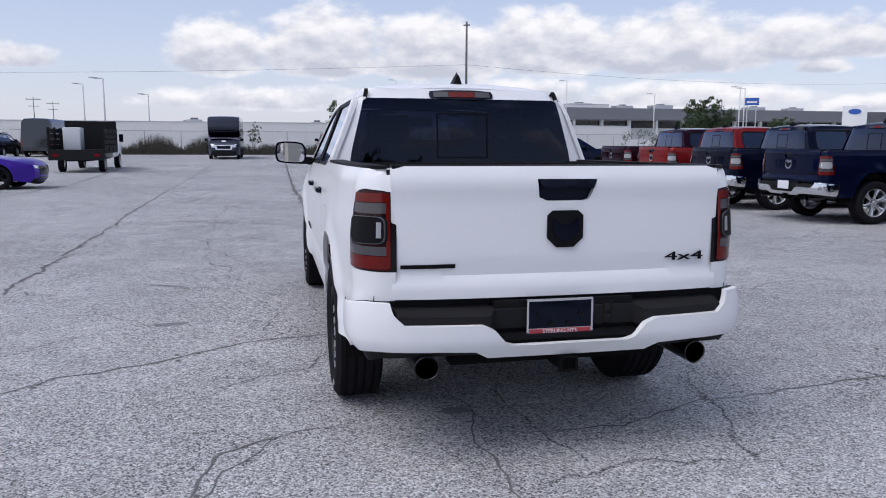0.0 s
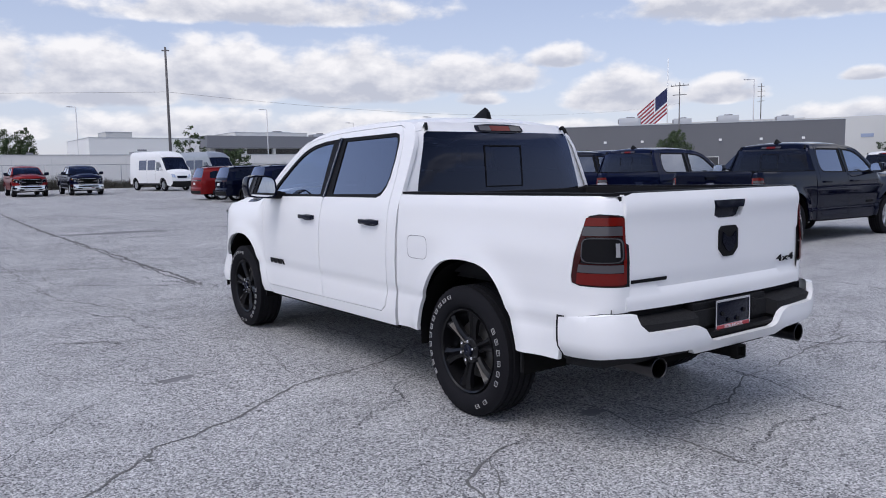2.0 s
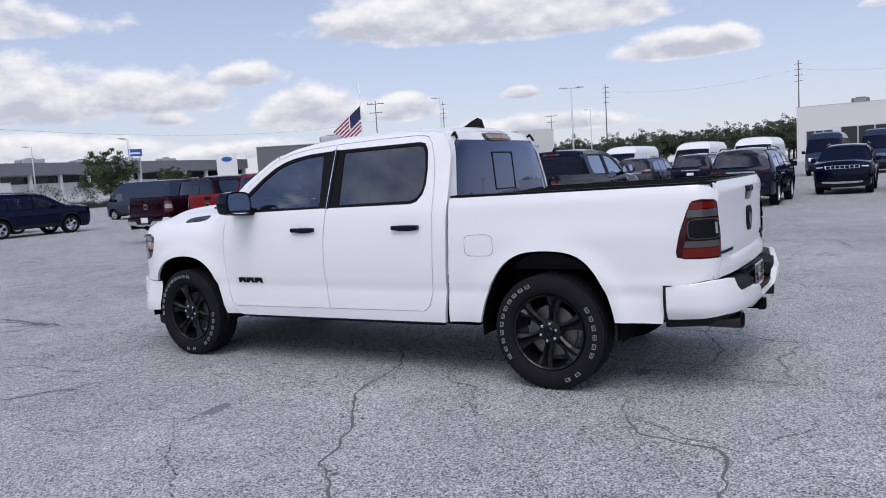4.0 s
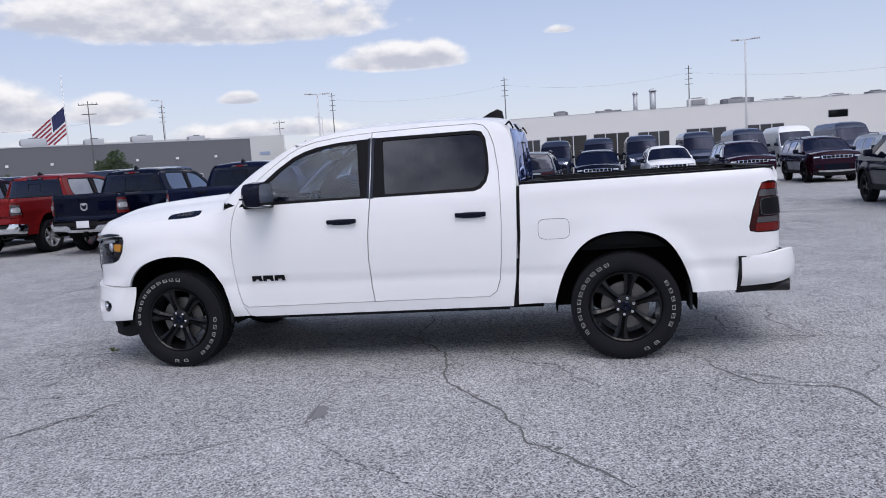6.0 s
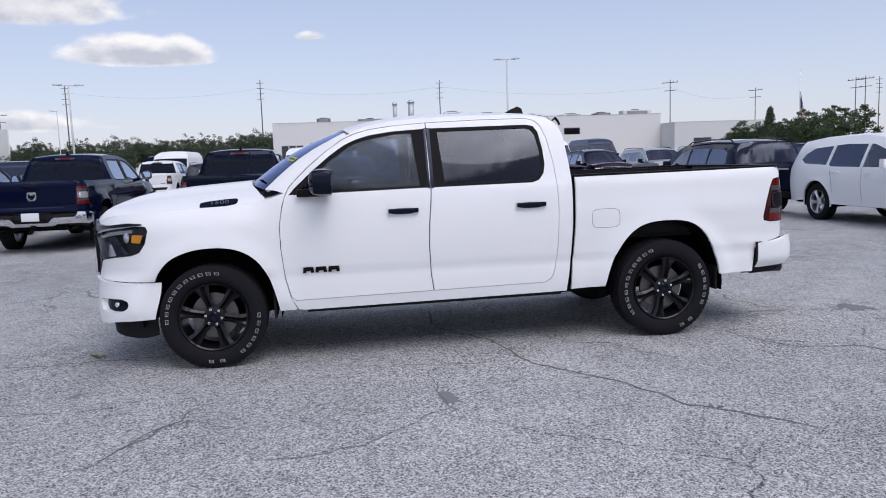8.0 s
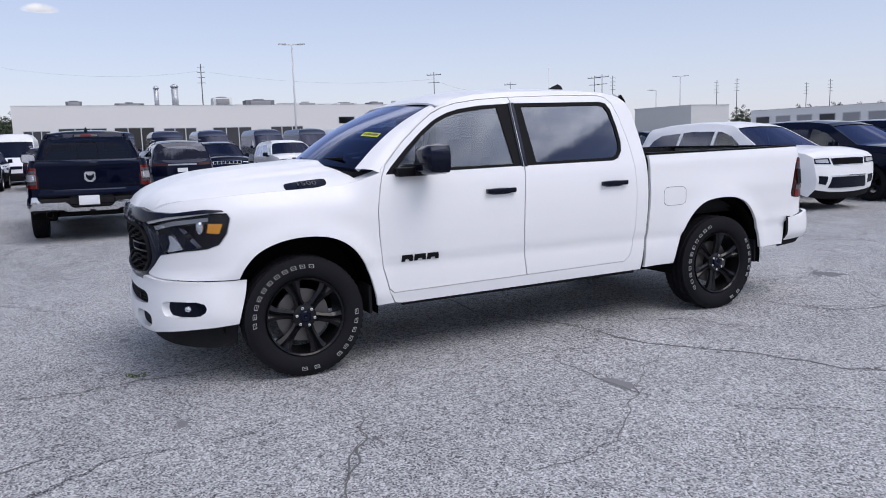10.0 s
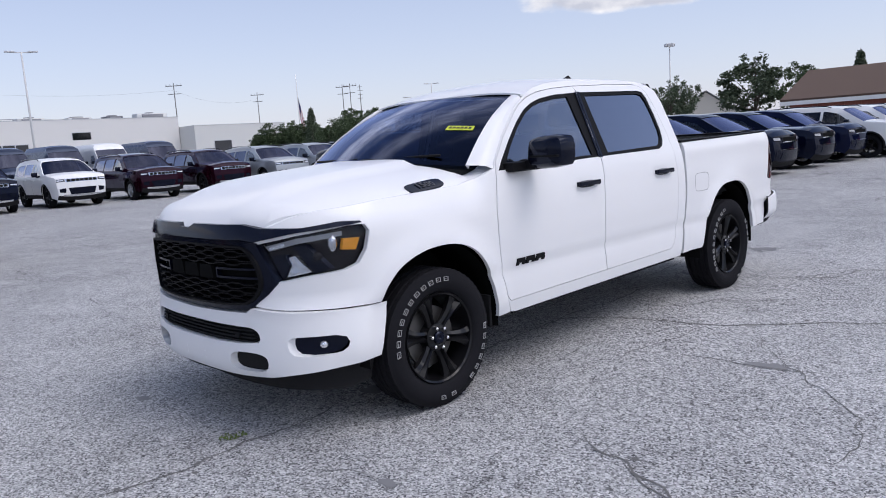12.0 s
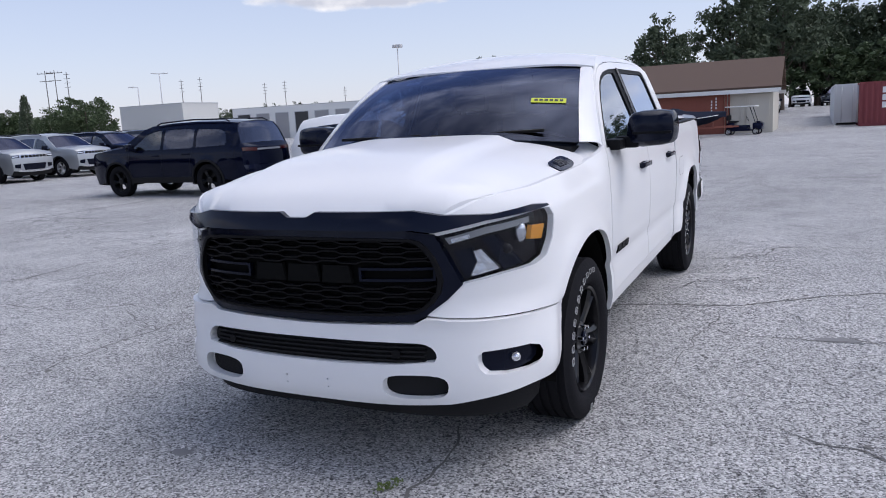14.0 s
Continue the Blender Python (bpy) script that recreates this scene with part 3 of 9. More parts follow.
def nose(off=0.0, bumper=False):
    def f(u, z):
        s = -1
        if u > NOSE_MID:
            u, s = 2 * NOSE_MID - u, 1
        x, y, nx, ny = on_arc(NOSE_ARC, u)
        d = interp(LOW, min(max(z, 0.56) if bumper else z, 1.0)) - 0.94 + off + flare(y, z)
        if z > 1.05:
            d -= 0.078 * ((z - 1.05) / 0.2) ** 2
            w = ease(3.36, 3.12, y)
            d = d * (1 - w) + w * (side_x(y, z) - 0.94 + off)
        if bumper:
            d += 0.030 * ease(0.0, 0.4, u - u_at_y(4.05)) - 0.06 * ease(0.40, 0.30, z) ** 2 + 0.008 * math.cos((z - 0.46) * 14)
        return Vector((s * (x + nx * d), y + ny * d, z))
    return f


HOODC = [(3.0, 1.455), (3.42, 1.43), (3.9, 1.40), (4.15, 1.378), (4.28, 1.352), (4.40, 1.305), (4.50, 1.253), (4.57, 1.205), (4.62, 1.16)]


def hood_z(x, y):
    a = abs(x)
    zc = sum(interp(HOODC, y + d) for d in (-0.05, -0.025, 0, 0.025, 0.05)) / 5
    fade = 1 - ease(4.25, 4.55, y)
    dome = zc - (0.03 * ease(0.40, 0.50, a) * fade) - 0.145 * (a / 0.86) ** 3.5 * (0.35 + 0.65 * fade)
    inset = 0.94 - a if y < 3.7 else 0.92 * (1 - ((a / 0.94) ** 3.2 + ((y - 3.7) / 0.92) ** 3.2) ** (1 / 3.2))
    roll = 1.05 + 0.2 * math.sqrt(max(0.014, inset) / 0.078)
    h = max(0.0, 0.04 - abs(dome - roll)) / 0.04
    return min(dome, roll) - h * h * 0.01


def both_sides(name, make, mat, parent, label=""):
    """The part for the near side and its mirror twin."""
    a = part(name, make(), mat, parent, label)
    b = part(name, mirror_x(make()), mat, parent, label)
    return a, b


WHEEL_MESH = {}


def tyre_bm():
    bm = bmesh.new()
    prof = [(-0.085, 0.258), (-0.108, 0.268), (-0.124, 0.292), (-0.131, 0.322), (-0.128, 0.352), (-0.120, 0.374), (-0.108, 0.391)]
    ribs = [(-0.108, -0.078), (-0.066, -0.028), (-0.016, 0.016), (0.028, 0.066), (0.078, 0.108)]
    tread = []
    for a, b in ribs:
        tread += [(a, 0.387), (a + 0.002, 0.397), (b - 0.002, 0.397), (b, 0.387)]
    prof = prof[:-1] + tread + [(-p, r) for p, r in prof[:-1][::-1]]
    lathe(bm, prof, 120)
    # shoulder blocks: every other slice is cut a little deeper
    for v in bm.verts:
        r = math.hypot(v.co.y, v.co.z)
        a = math.atan2(v.co.z, v.co.y) / (2 * math.pi) * 120
        if r > 0.371 and abs(v.co.x) > 0.07 and round(a) % 2:
            k = (r - 0.006) / r
            v.co.y *= k
            v.co.z *= k
    bmesh.ops.recalc_face_normals(bm, faces=bm.faces[:])
    return bm


# white raised outlines round the sidewall, plain hollow bars in place of the maker's name
MARKS = [257 + 10.0 * k for k in range(11)] + [79 + 10.6 * k for k in range(6)] + [161 + 14 * k for k in range(2)]


def marking_bm():
    bm = bmesh.new()

    def at(deg, r):
        a = radians(deg)
        return Vector((-0.1345, r * math.sin(a), r * math.cos(a)))

    # a slanted hollow bar with one cross stroke
    def quad(a0, a1, r0, r1):
        pts = [at(a + 22 * (r - 0.338), r) for a, r in ((a0, r0), (a1, r0), (a1, r1), (a0, r1))]
        bm.faces.new([bm.verts.new(p) for p in pts])

    for row in ((-2.9, -2.35, 0.3265, 0.3495), (2.35, 2.9, 0.3265, 0.3495), (-2.35, 2.35, 0.3475, 0.3495), (-2.35, 2.35, 0.3265, 0.3285), (-1.1, 2.35, 0.3365, 0.3382)):
        quad(*row)
    bmesh.ops.recalc_face_normals(bm, faces=bm.faces[:])
    bmesh.ops.solidify(bm, geom=bm.faces[:], thickness=0.003)
    bmesh.ops.recalc_face_normals(bm, faces=bm.faces[:])
    return bm


def barrel_bm():
    return lathe(bmesh.new(), [(-0.100, 0.262), (-0.112, 0.256), (-0.104, 0.246), (-0.060, 0.236), (0.07, 0.228), (0.10, 0.25), (0.10, 0.258)], 60)


def hub_bm():
    return lathe(bmesh.new(), [(-0.085, 0.0), (-0.088, 0.045), (-0.078, 0.078), (-0.045, 0.085), (0.0, 0.085), (0.0, 0.0)], 30)


def spoke_bm():
    bm = bmesh.new()
    rows = []
    for r, w, t, x in ((0.060, 0.033, 0.030, -0.075), (0.11, 0.027, 0.034, -0.083), (0.17, 0.034, 0.040, -0.092), (0.215, 0.048, 0.042, -0.097), (0.247, 0.066, 0.040, -0.099)):
        rows.append([Vector((x + t, -w, r)), Vector((x + 0.012, -w, r)), Vector((x, -w * 0.45, r)), Vector((x + 0.022, 0, r)), Vector((x, w * 0.45, r)), Vector((x + 0.012, w, r)), Vector((x + t, w, r))])
    vs = [[bm.verts.new(p) for p in row] for row in rows]
    for u, v in zip(vs, vs[1:]):
        for i in range(6):
            bm.faces.new((u[i], u[i + 1], v[i + 1], v[i]))
    bmesh.ops.recalc_face_normals(bm, faces=bm.faces[:])
    return bm


def add_wheel(parent, x, y, z, right, key="truck", rim_mat=None, radius=0.397, lettered=True, spokes=6, turn=11):
    """wheel (rim) > tyre, brake disc, cap, nuts, marking. All wheels of one kind share their meshes."""
    made = WHEEL_MESH.setdefault(key, {})

    def sub(name, bmf, mat, par, label=""):
        if name not in made:
            ob = link_mesh(name, bmf(), mat, par, label)
            made[name] = ob.data
        else:
            ob = new(name, made[name])
            ob.parent = par
            if label:
                tagged(ob, label)
        return ob

    rim_mat = rim_mat or M["wheel_black"]
    k = radius / 0.397
    w = sub("wheel", barrel_bm, rim_mat, parent)
    w.location, w.scale = (x, y, z), (k, k, k)
    w.rotation_euler = (radians(turn), 0, math.pi if right else 0)
    if not lettered:
        sub("rim_face", lambda: join(hub_bm(), *[moved(spoke_bm(), Matrix.Rotation(2 * math.pi * (n + 0.5) / spokes, 4, "X")) for n in range(spokes)]), rim_mat, w)
        sub("tyre", tyre_bm, M["rubber"], w, "black tyre")
        return w
    sub("wheel_hub", hub_bm, rim_mat, w)
    for n in range(spokes):
        sp = sub("spoke", spoke_bm, rim_mat, w)
        sp.rotation_euler = (2 * math.pi * (n + 0.5) / spokes, 0, 0)
    sub("tyre", tyre_bm, M["rubber"], w, "black tyre")
    sub("brake_disc", lambda: lathe(bmesh.new(), [(-0.02, 0.06), (-0.02, 0.175), (0.005, 0.175), (0.005, 0.06)], 40, closed=True), M["rotor"], w, "dull steel brake disc")
    sub("hub_cap", lambda: lathe(bmesh.new(), [(-0.085, 0.0), (-0.103, 0.012), (-0.105, 0.030), (-0.098, 0.038), (-0.08, 0.038)], 24), M["gloss_black"], w)
    for deg in MARKS:
        sub("sidewall_mark", marking_bm, M["letter"], w, "white outlined mark").rotation_euler = (radians(deg), 0, 0)
    for n in range(6):
        a = 2 * math.pi * n / 6
        nut = sub("wheel_nut", lambda: lathe(bmesh.new(), [(-0.095, 0.0), (-0.107, 0.006), (-0.106, 0.010), (-0.07, 0.011)], 8), M["chrome"], w, "chrome wheel nut")
        nut.location = (0, 0.060 * math.cos(a), 0.060 * math.sin(a))
    return w


WIDE, TAIL, SNOUT = 1.053, 0.065, 0.05


def body_size(T):
    """Brings the drawn body to its true size: broader, with a bowed tail and a fuller nose."""
    wheels = [o for o in T.children if o.name.startswith("wheel")]
    skip = set(wheels)
    for w in wheels:
        skip.update(w.children_recursive)
    for o in T.children_recursive:
        if o.type != "MESH" or o in skip:
            continue
        for v in o.data.vertices:
            x, y = v.co.x * WIDE, v.co.y
            if y > 0:
                low = ease(0.77, 0.70, v.co.z)
                y += ease(4.1, 4.55, y) * (SNOUT * max(0.0, 1 - (abs(x) / 1.02) ** 2.2) - 0.008 * (1 - low) * ease(0.5, 0.74, abs(x)))
                y += low * ease(4.1, 4.3, y) * 0.020 * ease(0.45, 0.85, abs(x))
                x *= 1 + 0.022 * low * ease(4.05, 4.3, y)
            else:
                x *= 1 - (0.008 + 0.016 * ease(0.74, 0.82, v.co.z)) * ease(-0.3, -0.95, y)
                y -= ease(-0.85, -1.06, y) * TAIL * max(0.0, 1 - (abs(x) / 1.02) ** 4)
            v.co.x, v.co.y = x, y
        o.data.update()


def pickup(m, label, paint_mat, hero=True, group=""):
    """A full-size crew-cab pickup, built once with all its parts."""
    T = thing("pickup_truck", label, "pickup truck", group, m)
    P = paint_mat
    inn = (1, 0, 0)
    GB, SB, TB = M["gloss_black"], M["satin_black"], M["trim_black"]
    # fender
    y_, x_ = u_at_y, u_at_x
    arch_f = smooth_line([(3.16, 0.42), (3.19, 0.57), (3.235, 0.71), (3.31, 0.83), (3.42, 0.91), (3.56, 0.945), (3.72, 0.945), (3.85, 0.92), (3.965, 0.87), (4.05, 0.78), (4.085, 0.706)], 2)
    lamp = [(x_(0.59), 1.068), (x_(0.75), 1.102), (y_(4.22), 1.132), (y_(4.135), 1.130), (y_(4.115), 1.095), (y_(4.14), 1.00), (y_(4.19), 0.93), (y_(4.26), 0.905), (x_(0.80), 0.892), (x_(0.672), 0.866)]
    fender = [(y - 2.9, z) for y, z in [(3.03, 0.42), (3.075, 0.52), (3.112, 0.68), (3.132, 0.91), (3.132, 1.08), (3.105, 1.235), (3.084, 1.305), (3.082, 1.335), (3.14, 1.318), (3.24, 1.285), (3.36, 1.260), (3.6, 1.252)]]
    fender += [(y_(4.0), 1.240), (y_(4.2), 1.226), (y_(4.36), 1.217), (x_(0.735), 1.196), (x_(0.63), 1.150), (x_(0.56), 1.108)]
    fender += lamp + [(x_(0.61), 0.80), (x_(0.53), 0.740), (x_(0.60), 0.726), (x_(0.70), 0.718), (y_(4.3), 0.708)]
    fender += [(y_(y) if y > 3.7 else y - 2.9, z) for y, z in arch_f[::-1]]
    both_sides("front_fender", lambda: panel(fender, nose(), 0.035, 0.025, inn), P, T)
    # bonnet
    hood_o = [(0.0, 3.415), (0.45, 3.365), (0.70, 3.285), (0.80, 3.235), (0.845, 3.24), (0.862, 3.4), (0.862, 3.9), (0.845, 4.05), (0.815, 4.2), (0.765, 4.33), (0.70, 4.42), (0.60, 4.515), (0.45, 4.565), (0.20, 4.598), (0.0, 4.602)]
    hood_o = hood_o + [(-x, y) for x, y in hood_o[-2:0:-1]]
    part("hood", panel(hood_o, lambda u, v: Vector((u, v, hood_z(u, v))), 0.045, 0.03, (0, 0, -1)), P, T)
    # black deflector along the bonnet's lip
    defl = [(x_(0.0), 1.150), (x_(0.045), 1.150), (x_(0.085), 1.172), (x_(0.50), 1.172), (x_(0.60), 1.150), (x_(0.76), 1.140), (y_(4.28), 1.158), (y_(4.19), 1.150), (y_(4.18), 1.140), (x_(0.74), 1.117), (x_(0.575), 1.082), (x_(0.50), 1.095), (x_(0.0), 1.098)]
    defl = defl + [(2 * NOSE_MID - u, z) for u, z in defl[-2:0:-1]]
    part("bonnet_deflector", panel(defl, nose(0.022), 0.035, 0.03, (0, -1, 0)), GB, T, "gloss black deflector strip")
    # headlamps: dark bowl, projectors, daytime bar, painted sky-reflection strip, amber marker, clear cover
    for s in (0, 1):
        fl = (lambda b: mirror_x(b)) if s else (lambda b: b)
        bowl = part("headlight", fl(panel(lamp, nose(-0.05), 0.04, 0.05, (0, 0, 0))), M["lens_dark"], T, "clear headlight with dark bowl and amber marker")
        part("cover", fl(panel(lamp, nose(0.004), 0.04, 0.05, (0.4, -0.8, 0))), M["lamp_cover"], bowl)
        part("amber_marker", fl(panel([(y_(4.165), 1.062), (y_(4.250), 1.066), (y_(4.262), 1.008), (y_(4.190), 1.000)], nose(-0.02), 0.03, 0.02, inn)), M["amber"], bowl)
        # light grey strip paints the sky's reflection across the top of the lamp
        part("lamp_bar", fl(panel([(x_(0.612), 1.052), (x_(0.75), 1.086), (y_(4.27), 1.104), (y_(4.27), 1.080), (x_(0.75), 1.058), (x_(0.628), 1.026)], nose(-0.022), 0.03, 0.02, (0, -1, 0))), M["lens_grey"], bowl, "pale strip standing for the sky's reflection")
        part("lamp_bar", fl(panel([(x_(0.632), 1.048), (x_(0.695), 1.063), (x_(0.695), 1.046), (x_(0.636), 1.033)], nose(-0.016), 0.03, 0.02, (0, -1, 0))), M["lens_clear"], bowl, "bright daytime lamp")
        # slanting dark shells with a pale reflector between them, and the main lens
        part("reflector_shell", fl(panel([(x_(0.695), 0.985), (x_(0.735), 0.995), (x_(0.790), 0.905), (x_(0.735), 0.892), (x_(0.700), 0.885)], nose(-0.030), 0.03, 0.02, (0, -1, 0))), M["lens_clear"], bowl, "bright reflector shell")
        part("lamp_web", fl(panel([(x_(0.735), 1.045), (x_(0.775), 1.050), (x_(0.845), 0.915), (x_(0.800), 0.900)], nose(-0.020), 0.03, 0.03, (0, -1, 0))), GB, bowl)
        part("lamp_web", fl(panel([(x_(0.640), 1.000), (x_(0.700), 1.005), (x_(0.715), 0.945), (x_(0.690), 0.885), (x_(0.678), 0.885)], nose(-0.020), 0.03, 0.03, (0, -1, 0))), GB, bowl)
        for yy, zz, rr, ht in ((4.305, 1.045, 0.026, 1.8), (4.375, 0.985, 0.028, 1.0)):
            px, py, nx, ny = on_arc(NOSE_ARC, y_(yy))
            turn_m = Matrix.Translation((-(px - 0.036 * nx), py - 0.036 * ny, zz)) @ Matrix.Diagonal((1, 1, ht, 1))
            b = bmesh.new()
            bmesh.ops.create_uvsphere(b, u_segments=16, v_segments=10, radius=rr)
            part("projector", fl(moved(b, turn_m)), M["lens_clear"] if ht > 1 else M["lens_dark"], bowl, "clear bulging lens" if ht > 1 else "dark round lens")
    # grille: surround, two fields of wavy bars, middle bar with plain blocks
    gs = [(0.0, 1.098), (0.47, 1.093), (0.575, 1.074), (0.662, 0.860), (0.61, 0.80), (0.53, 0.738), (0.475, 0.712), (0.0, 0.698)]
    g_out = [(x_(x), z) for x, z in gs] + [(2 * NOSE_MID - x_(x), z) for x, z in gs[-2:0:-1]]
    hs = [(0.0, 1.070), (0.48, 1.065), (0.535, 1.045), (0.585, 0.96), (0.600, 0.855), (0.550, 0.775), (0.48, 0.742), (0.0, 0.730)]
    g_in = smooth_line([(x_(x), z) for x, z in hs] + [(2 * NOSE_MID - x_(x), z) for x, z in hs[-2:0:-1]], 1, True)
    G = part("grille", panel(g_out, nose(0.006), 0.035, 0.04, (0, -1, 0), [g_in]), GB, T, "gloss black grille with honeycomb bars")
    part("grille_back", panel(g_in, nose(-0.045), 0.06, 0.0, (0, -1, 0)), M["under"], G)
    part("grille_frame", panel(g_in, nose(0.018), 0.035, 0.03, (0, -1, 0), [smooth_line([(NOSE_MID + (u - NOSE_MID) * 0.972, 0.893 + (z - 0.893) * 0.94) for u, z in g_in], 0, True)]), SB, G)
    for z, half in ((1.046, 0.51), (1.025, 0.53), (1.004, 0.545), (0.983, 0.558), (0.963, 0.568), (0.856, 0.588), (0.835, 0.575), (0.814, 0.56), (0.793, 0.545), (0.772, 0.52), (0.753, 0.47)):
        b = bmesh.new()
        n = 64
        prev = None
        for k in range(n * 2 + 1):
            xx = -half + 2 * half * k / (n * 2)
            ph = xx * 34 + math.pi * (round(z / 0.0208) % 2)
            w = 0.0050 * (1 if math.sin(ph) > 0 else -1) * min(1, abs(math.sin(ph)) * 2.2)
            uu = x_(abs(xx))
            uu = uu if xx < 0 else 2 * NOSE_MID - uu
            q = [nose(o)(uu, z + w + t) for o, t in ((-0.03, -0.0035), (0.0, -0.0035), (0.002, 0.0035), (-0.03, 0.0035))]
            q = [b.verts.new(p) for p in q]
            if prev:
                for i in range(4):
                    b.faces.new((prev[i], q[i], q[(i + 1) % 4], prev[(i + 1) % 4]))
            prev = q
        bmesh.ops.recalc_face_normals(b, faces=b.faces[:])
        part("grille_bar", b, SB, G)
    for x0, x1 in ((-0.575, -0.27), (0.27, 0.575)):
        def uu(x):
            return x_(abs(x)) if x < 0 else 2 * NOSE_MID - x_(abs(x))

        part("grille_blade", panel([(uu(x0), 0.882), (uu(x1), 0.882), (uu(x1), 0.940), (uu(x0), 0.940)], nose(-0.004), 0.05, 0.03, (0, -1, 0), [[(uu(x0) + 0.01, 0.893), (uu(x1) - 0.01, 0.893), (uu(x1) - 0.01, 0.929), (uu(x0) + 0.01, 0.929)]]), GB, G)
    for x0, x1 in ((-0.235, -0.095), (-0.085, 0.075), (0.085, 0.24)):
        def um(x):
            return x_(abs(x)) if x < 0 else 2 * NOSE_MID - x_(abs(x))
        u0, u1 = um(x0), um(x1)
        part("grille_emblem_block", panel([(u0, 0.872), (u1, 0.872), (u1 - 0.012, 0.948), (u0 + 0.012, 0.948)], nose(-0.006), 0.03, 0.02, (0, -1, 0)), M["under"], G, "black raised emblem block")
    # front bumper with its openings
    bt = [(y_(4.09), 0.698), (y_(4.3), 0.699), (x_(0.70), 0.710), (x_(0.60), 0.718), (x_(0.52), 0.730), (x_(0.475), 0.703), (x_(0.0), 0.690)]
    bb = [(x_(0.0), 0.350), (x_(0.40), 0.352), (x_(0.60), 0.362), (x_(0.70), 0.380), (x_(0.84), 0.402), (y_(4.26), 0.408), (y_(4.155), 0.415), (y_(4.12), 0.54), (y_(4.10), 0.62)]
    bo = bt + [(2 * NOSE_MID - u, z) for u, z in bt[-2::-1]] + [(2 * NOSE_MID - u, z) for u, z in bb[::-1]][:-1] + bb
    low = [(0.0, 0.628), (0.47, 0.628), (0.53, 0.618), (0.56, 0.580), (0.545, 0.538), (0.0, 0.524)]
    lo = smooth_line([(x_(x), z) for x, z in low] + [(2 * NOSE_MID - x_(x), z) for x, z in low[-2:0:-1]], 1, True)
    hook = [ring_loop(u, 0.440, 0.130, 0.052, 20, 3.0) for u in (x_(0.47), 2 * NOSE_MID - x_(0.47))]
    fog_c = x_(0.80)
    fog = [smooth_line([(u + s * 0.15, 0.52), (u + s * 0.125, 0.575), (u - s * 0.05, 0.580), (u - s * 0.145, 0.580), (u - s * 0.15, 0.52), (u - s * 0.11, 0.475), (u + s * 0.09, 0.478)], 1, True) for u, s in ((fog_c, -1), (2 * NOSE_MID - fog_c, 1))]
    dots = [ring_loop(NOSE_MID + s * 0.10, z, 0.005, 0.005, 6) for s in (-1, 1) for z in (0.45, 0.415)]
    BF = part("front_bumper", panel(bo, nose(0, True), 0.035, 0.05, (0, -1, 0), [lo] + hook + fog + dots), P, T)
    part("lower_grille", panel(lo, nose(-0.035, True), 0.05, 0.0, (0, -1, 0)), TB, BF, "black lower grille")
    for k in range(4):
        z = 0.545 + 0.019 * k
        part("lower_grille_bar", panel([(x_(0.51), z), (2 * NOSE_MID - x_(0.51), z), (2 * NOSE_MID - x_(0.51), z + 0.006), (x_(0.51), z + 0.006)], nose(-0.012, True), 0.05, 0.02, (0, -1, 0)), TB, BF)
    for h in hook:
        part("hook_opening", panel(h, nose(-0.04, True), 0.04, 0.0, (0, -1, 0)), TB, BF, "black recess")
    for h, s in zip(fog, (0, 1)):
        fl = part("fog_recess", panel(h, nose(-0.035, True), 0.04, 0.0, (0, -1, 0)), GB, BF, "black fog lamp recess")
        b = bmesh.new()
        bmesh.ops.create_uvsphere(b, u_segments=16, v_segments=10, radius=0.021)
        px, py, nx, ny = on_arc(NOSE_ARC, fog_c - 0.01)
        moved(b, Matrix.Translation(((1 if s else -1) * px, py - 0.015, 0.53)))
        part("fog_lamp", b, M["lens_clear"], fl, "clear round fog lamp")
    for u in (x_(0.40), 2 * NOSE_MID - x_(0.40)):
        part("parking_sensor", panel(ring_loop(u, 0.577, 0.018, 0.018, 12), nose(-0.004, True), 0.02, 0.02, (0, -1, 0)), SB, BF)
    dam = [(x_(0.0), 0.375), (x_(0.66), 0.385), (y_(4.2), 0.43), (y_(4.13), 0.42), (y_(4.15), 0.27), (y_(4.25), 0.248), (x_(0.66), 0.265), (x_(0.0), 0.290)]
    dam = dam + [(2 * NOSE_MID - u, z) for u, z in dam[-2:0:-1]]
    part("air_dam", panel(dam, nose(-0.035), 0.05, 0.02, (0, -1, 0)), TB, T, "black air dam")
    # cab side frame
    door_f = [(3.03, 0.495), (3.068, 0.53), (3.106, 0.68), (3.125, 0.91), (3.125, 1.08), (3.098, 1.235), (3.078, 1.305), (3.04, 1.382), (2.89, 1.528), (2.74, 1.648), (2.62, 1.730), (2.52, 1.775), (2.40, 1.806), (2.2, 1.832), (1.938, 1.848), (1.932, 1.5), (1.938, 1.28), (1.964, 1.04), (1.972, 0.86), (1.964, 0.64), (1.948, 0.508)]
    door_r = [(1.940, 0.508), (1.956, 0.64), (1.964, 0.86), (1.956, 1.04), (1.930, 1.28), (1.924, 1.5), (1.930, 1.848), (1.49, 1.858), (1.10, 1.858), (1.03, 1.838), (0.985, 1.79), (0.945, 1.68), (0.912, 1.48), (0.902, 1.3), (0.900, 1.08), (0.915, 0.82), (0.935, 0.65), (0.965, 0.56), (1.02, 0.518)]
    cab_top = [(3.098, 1.262), (3.075, 1.36), (2.90, 1.535), (2.66, 1.725), (2.53, 1.795), (2.41, 1.838), (2.22, 1.872), (1.95, 1.892), (1.60, 1.897), (1.27, 1.895), (1.02, 1.882), (0.90, 1.850), (0.835, 1.79), (0.80, 1.70), (0.782, 1.50), (0.775, 1.36)]
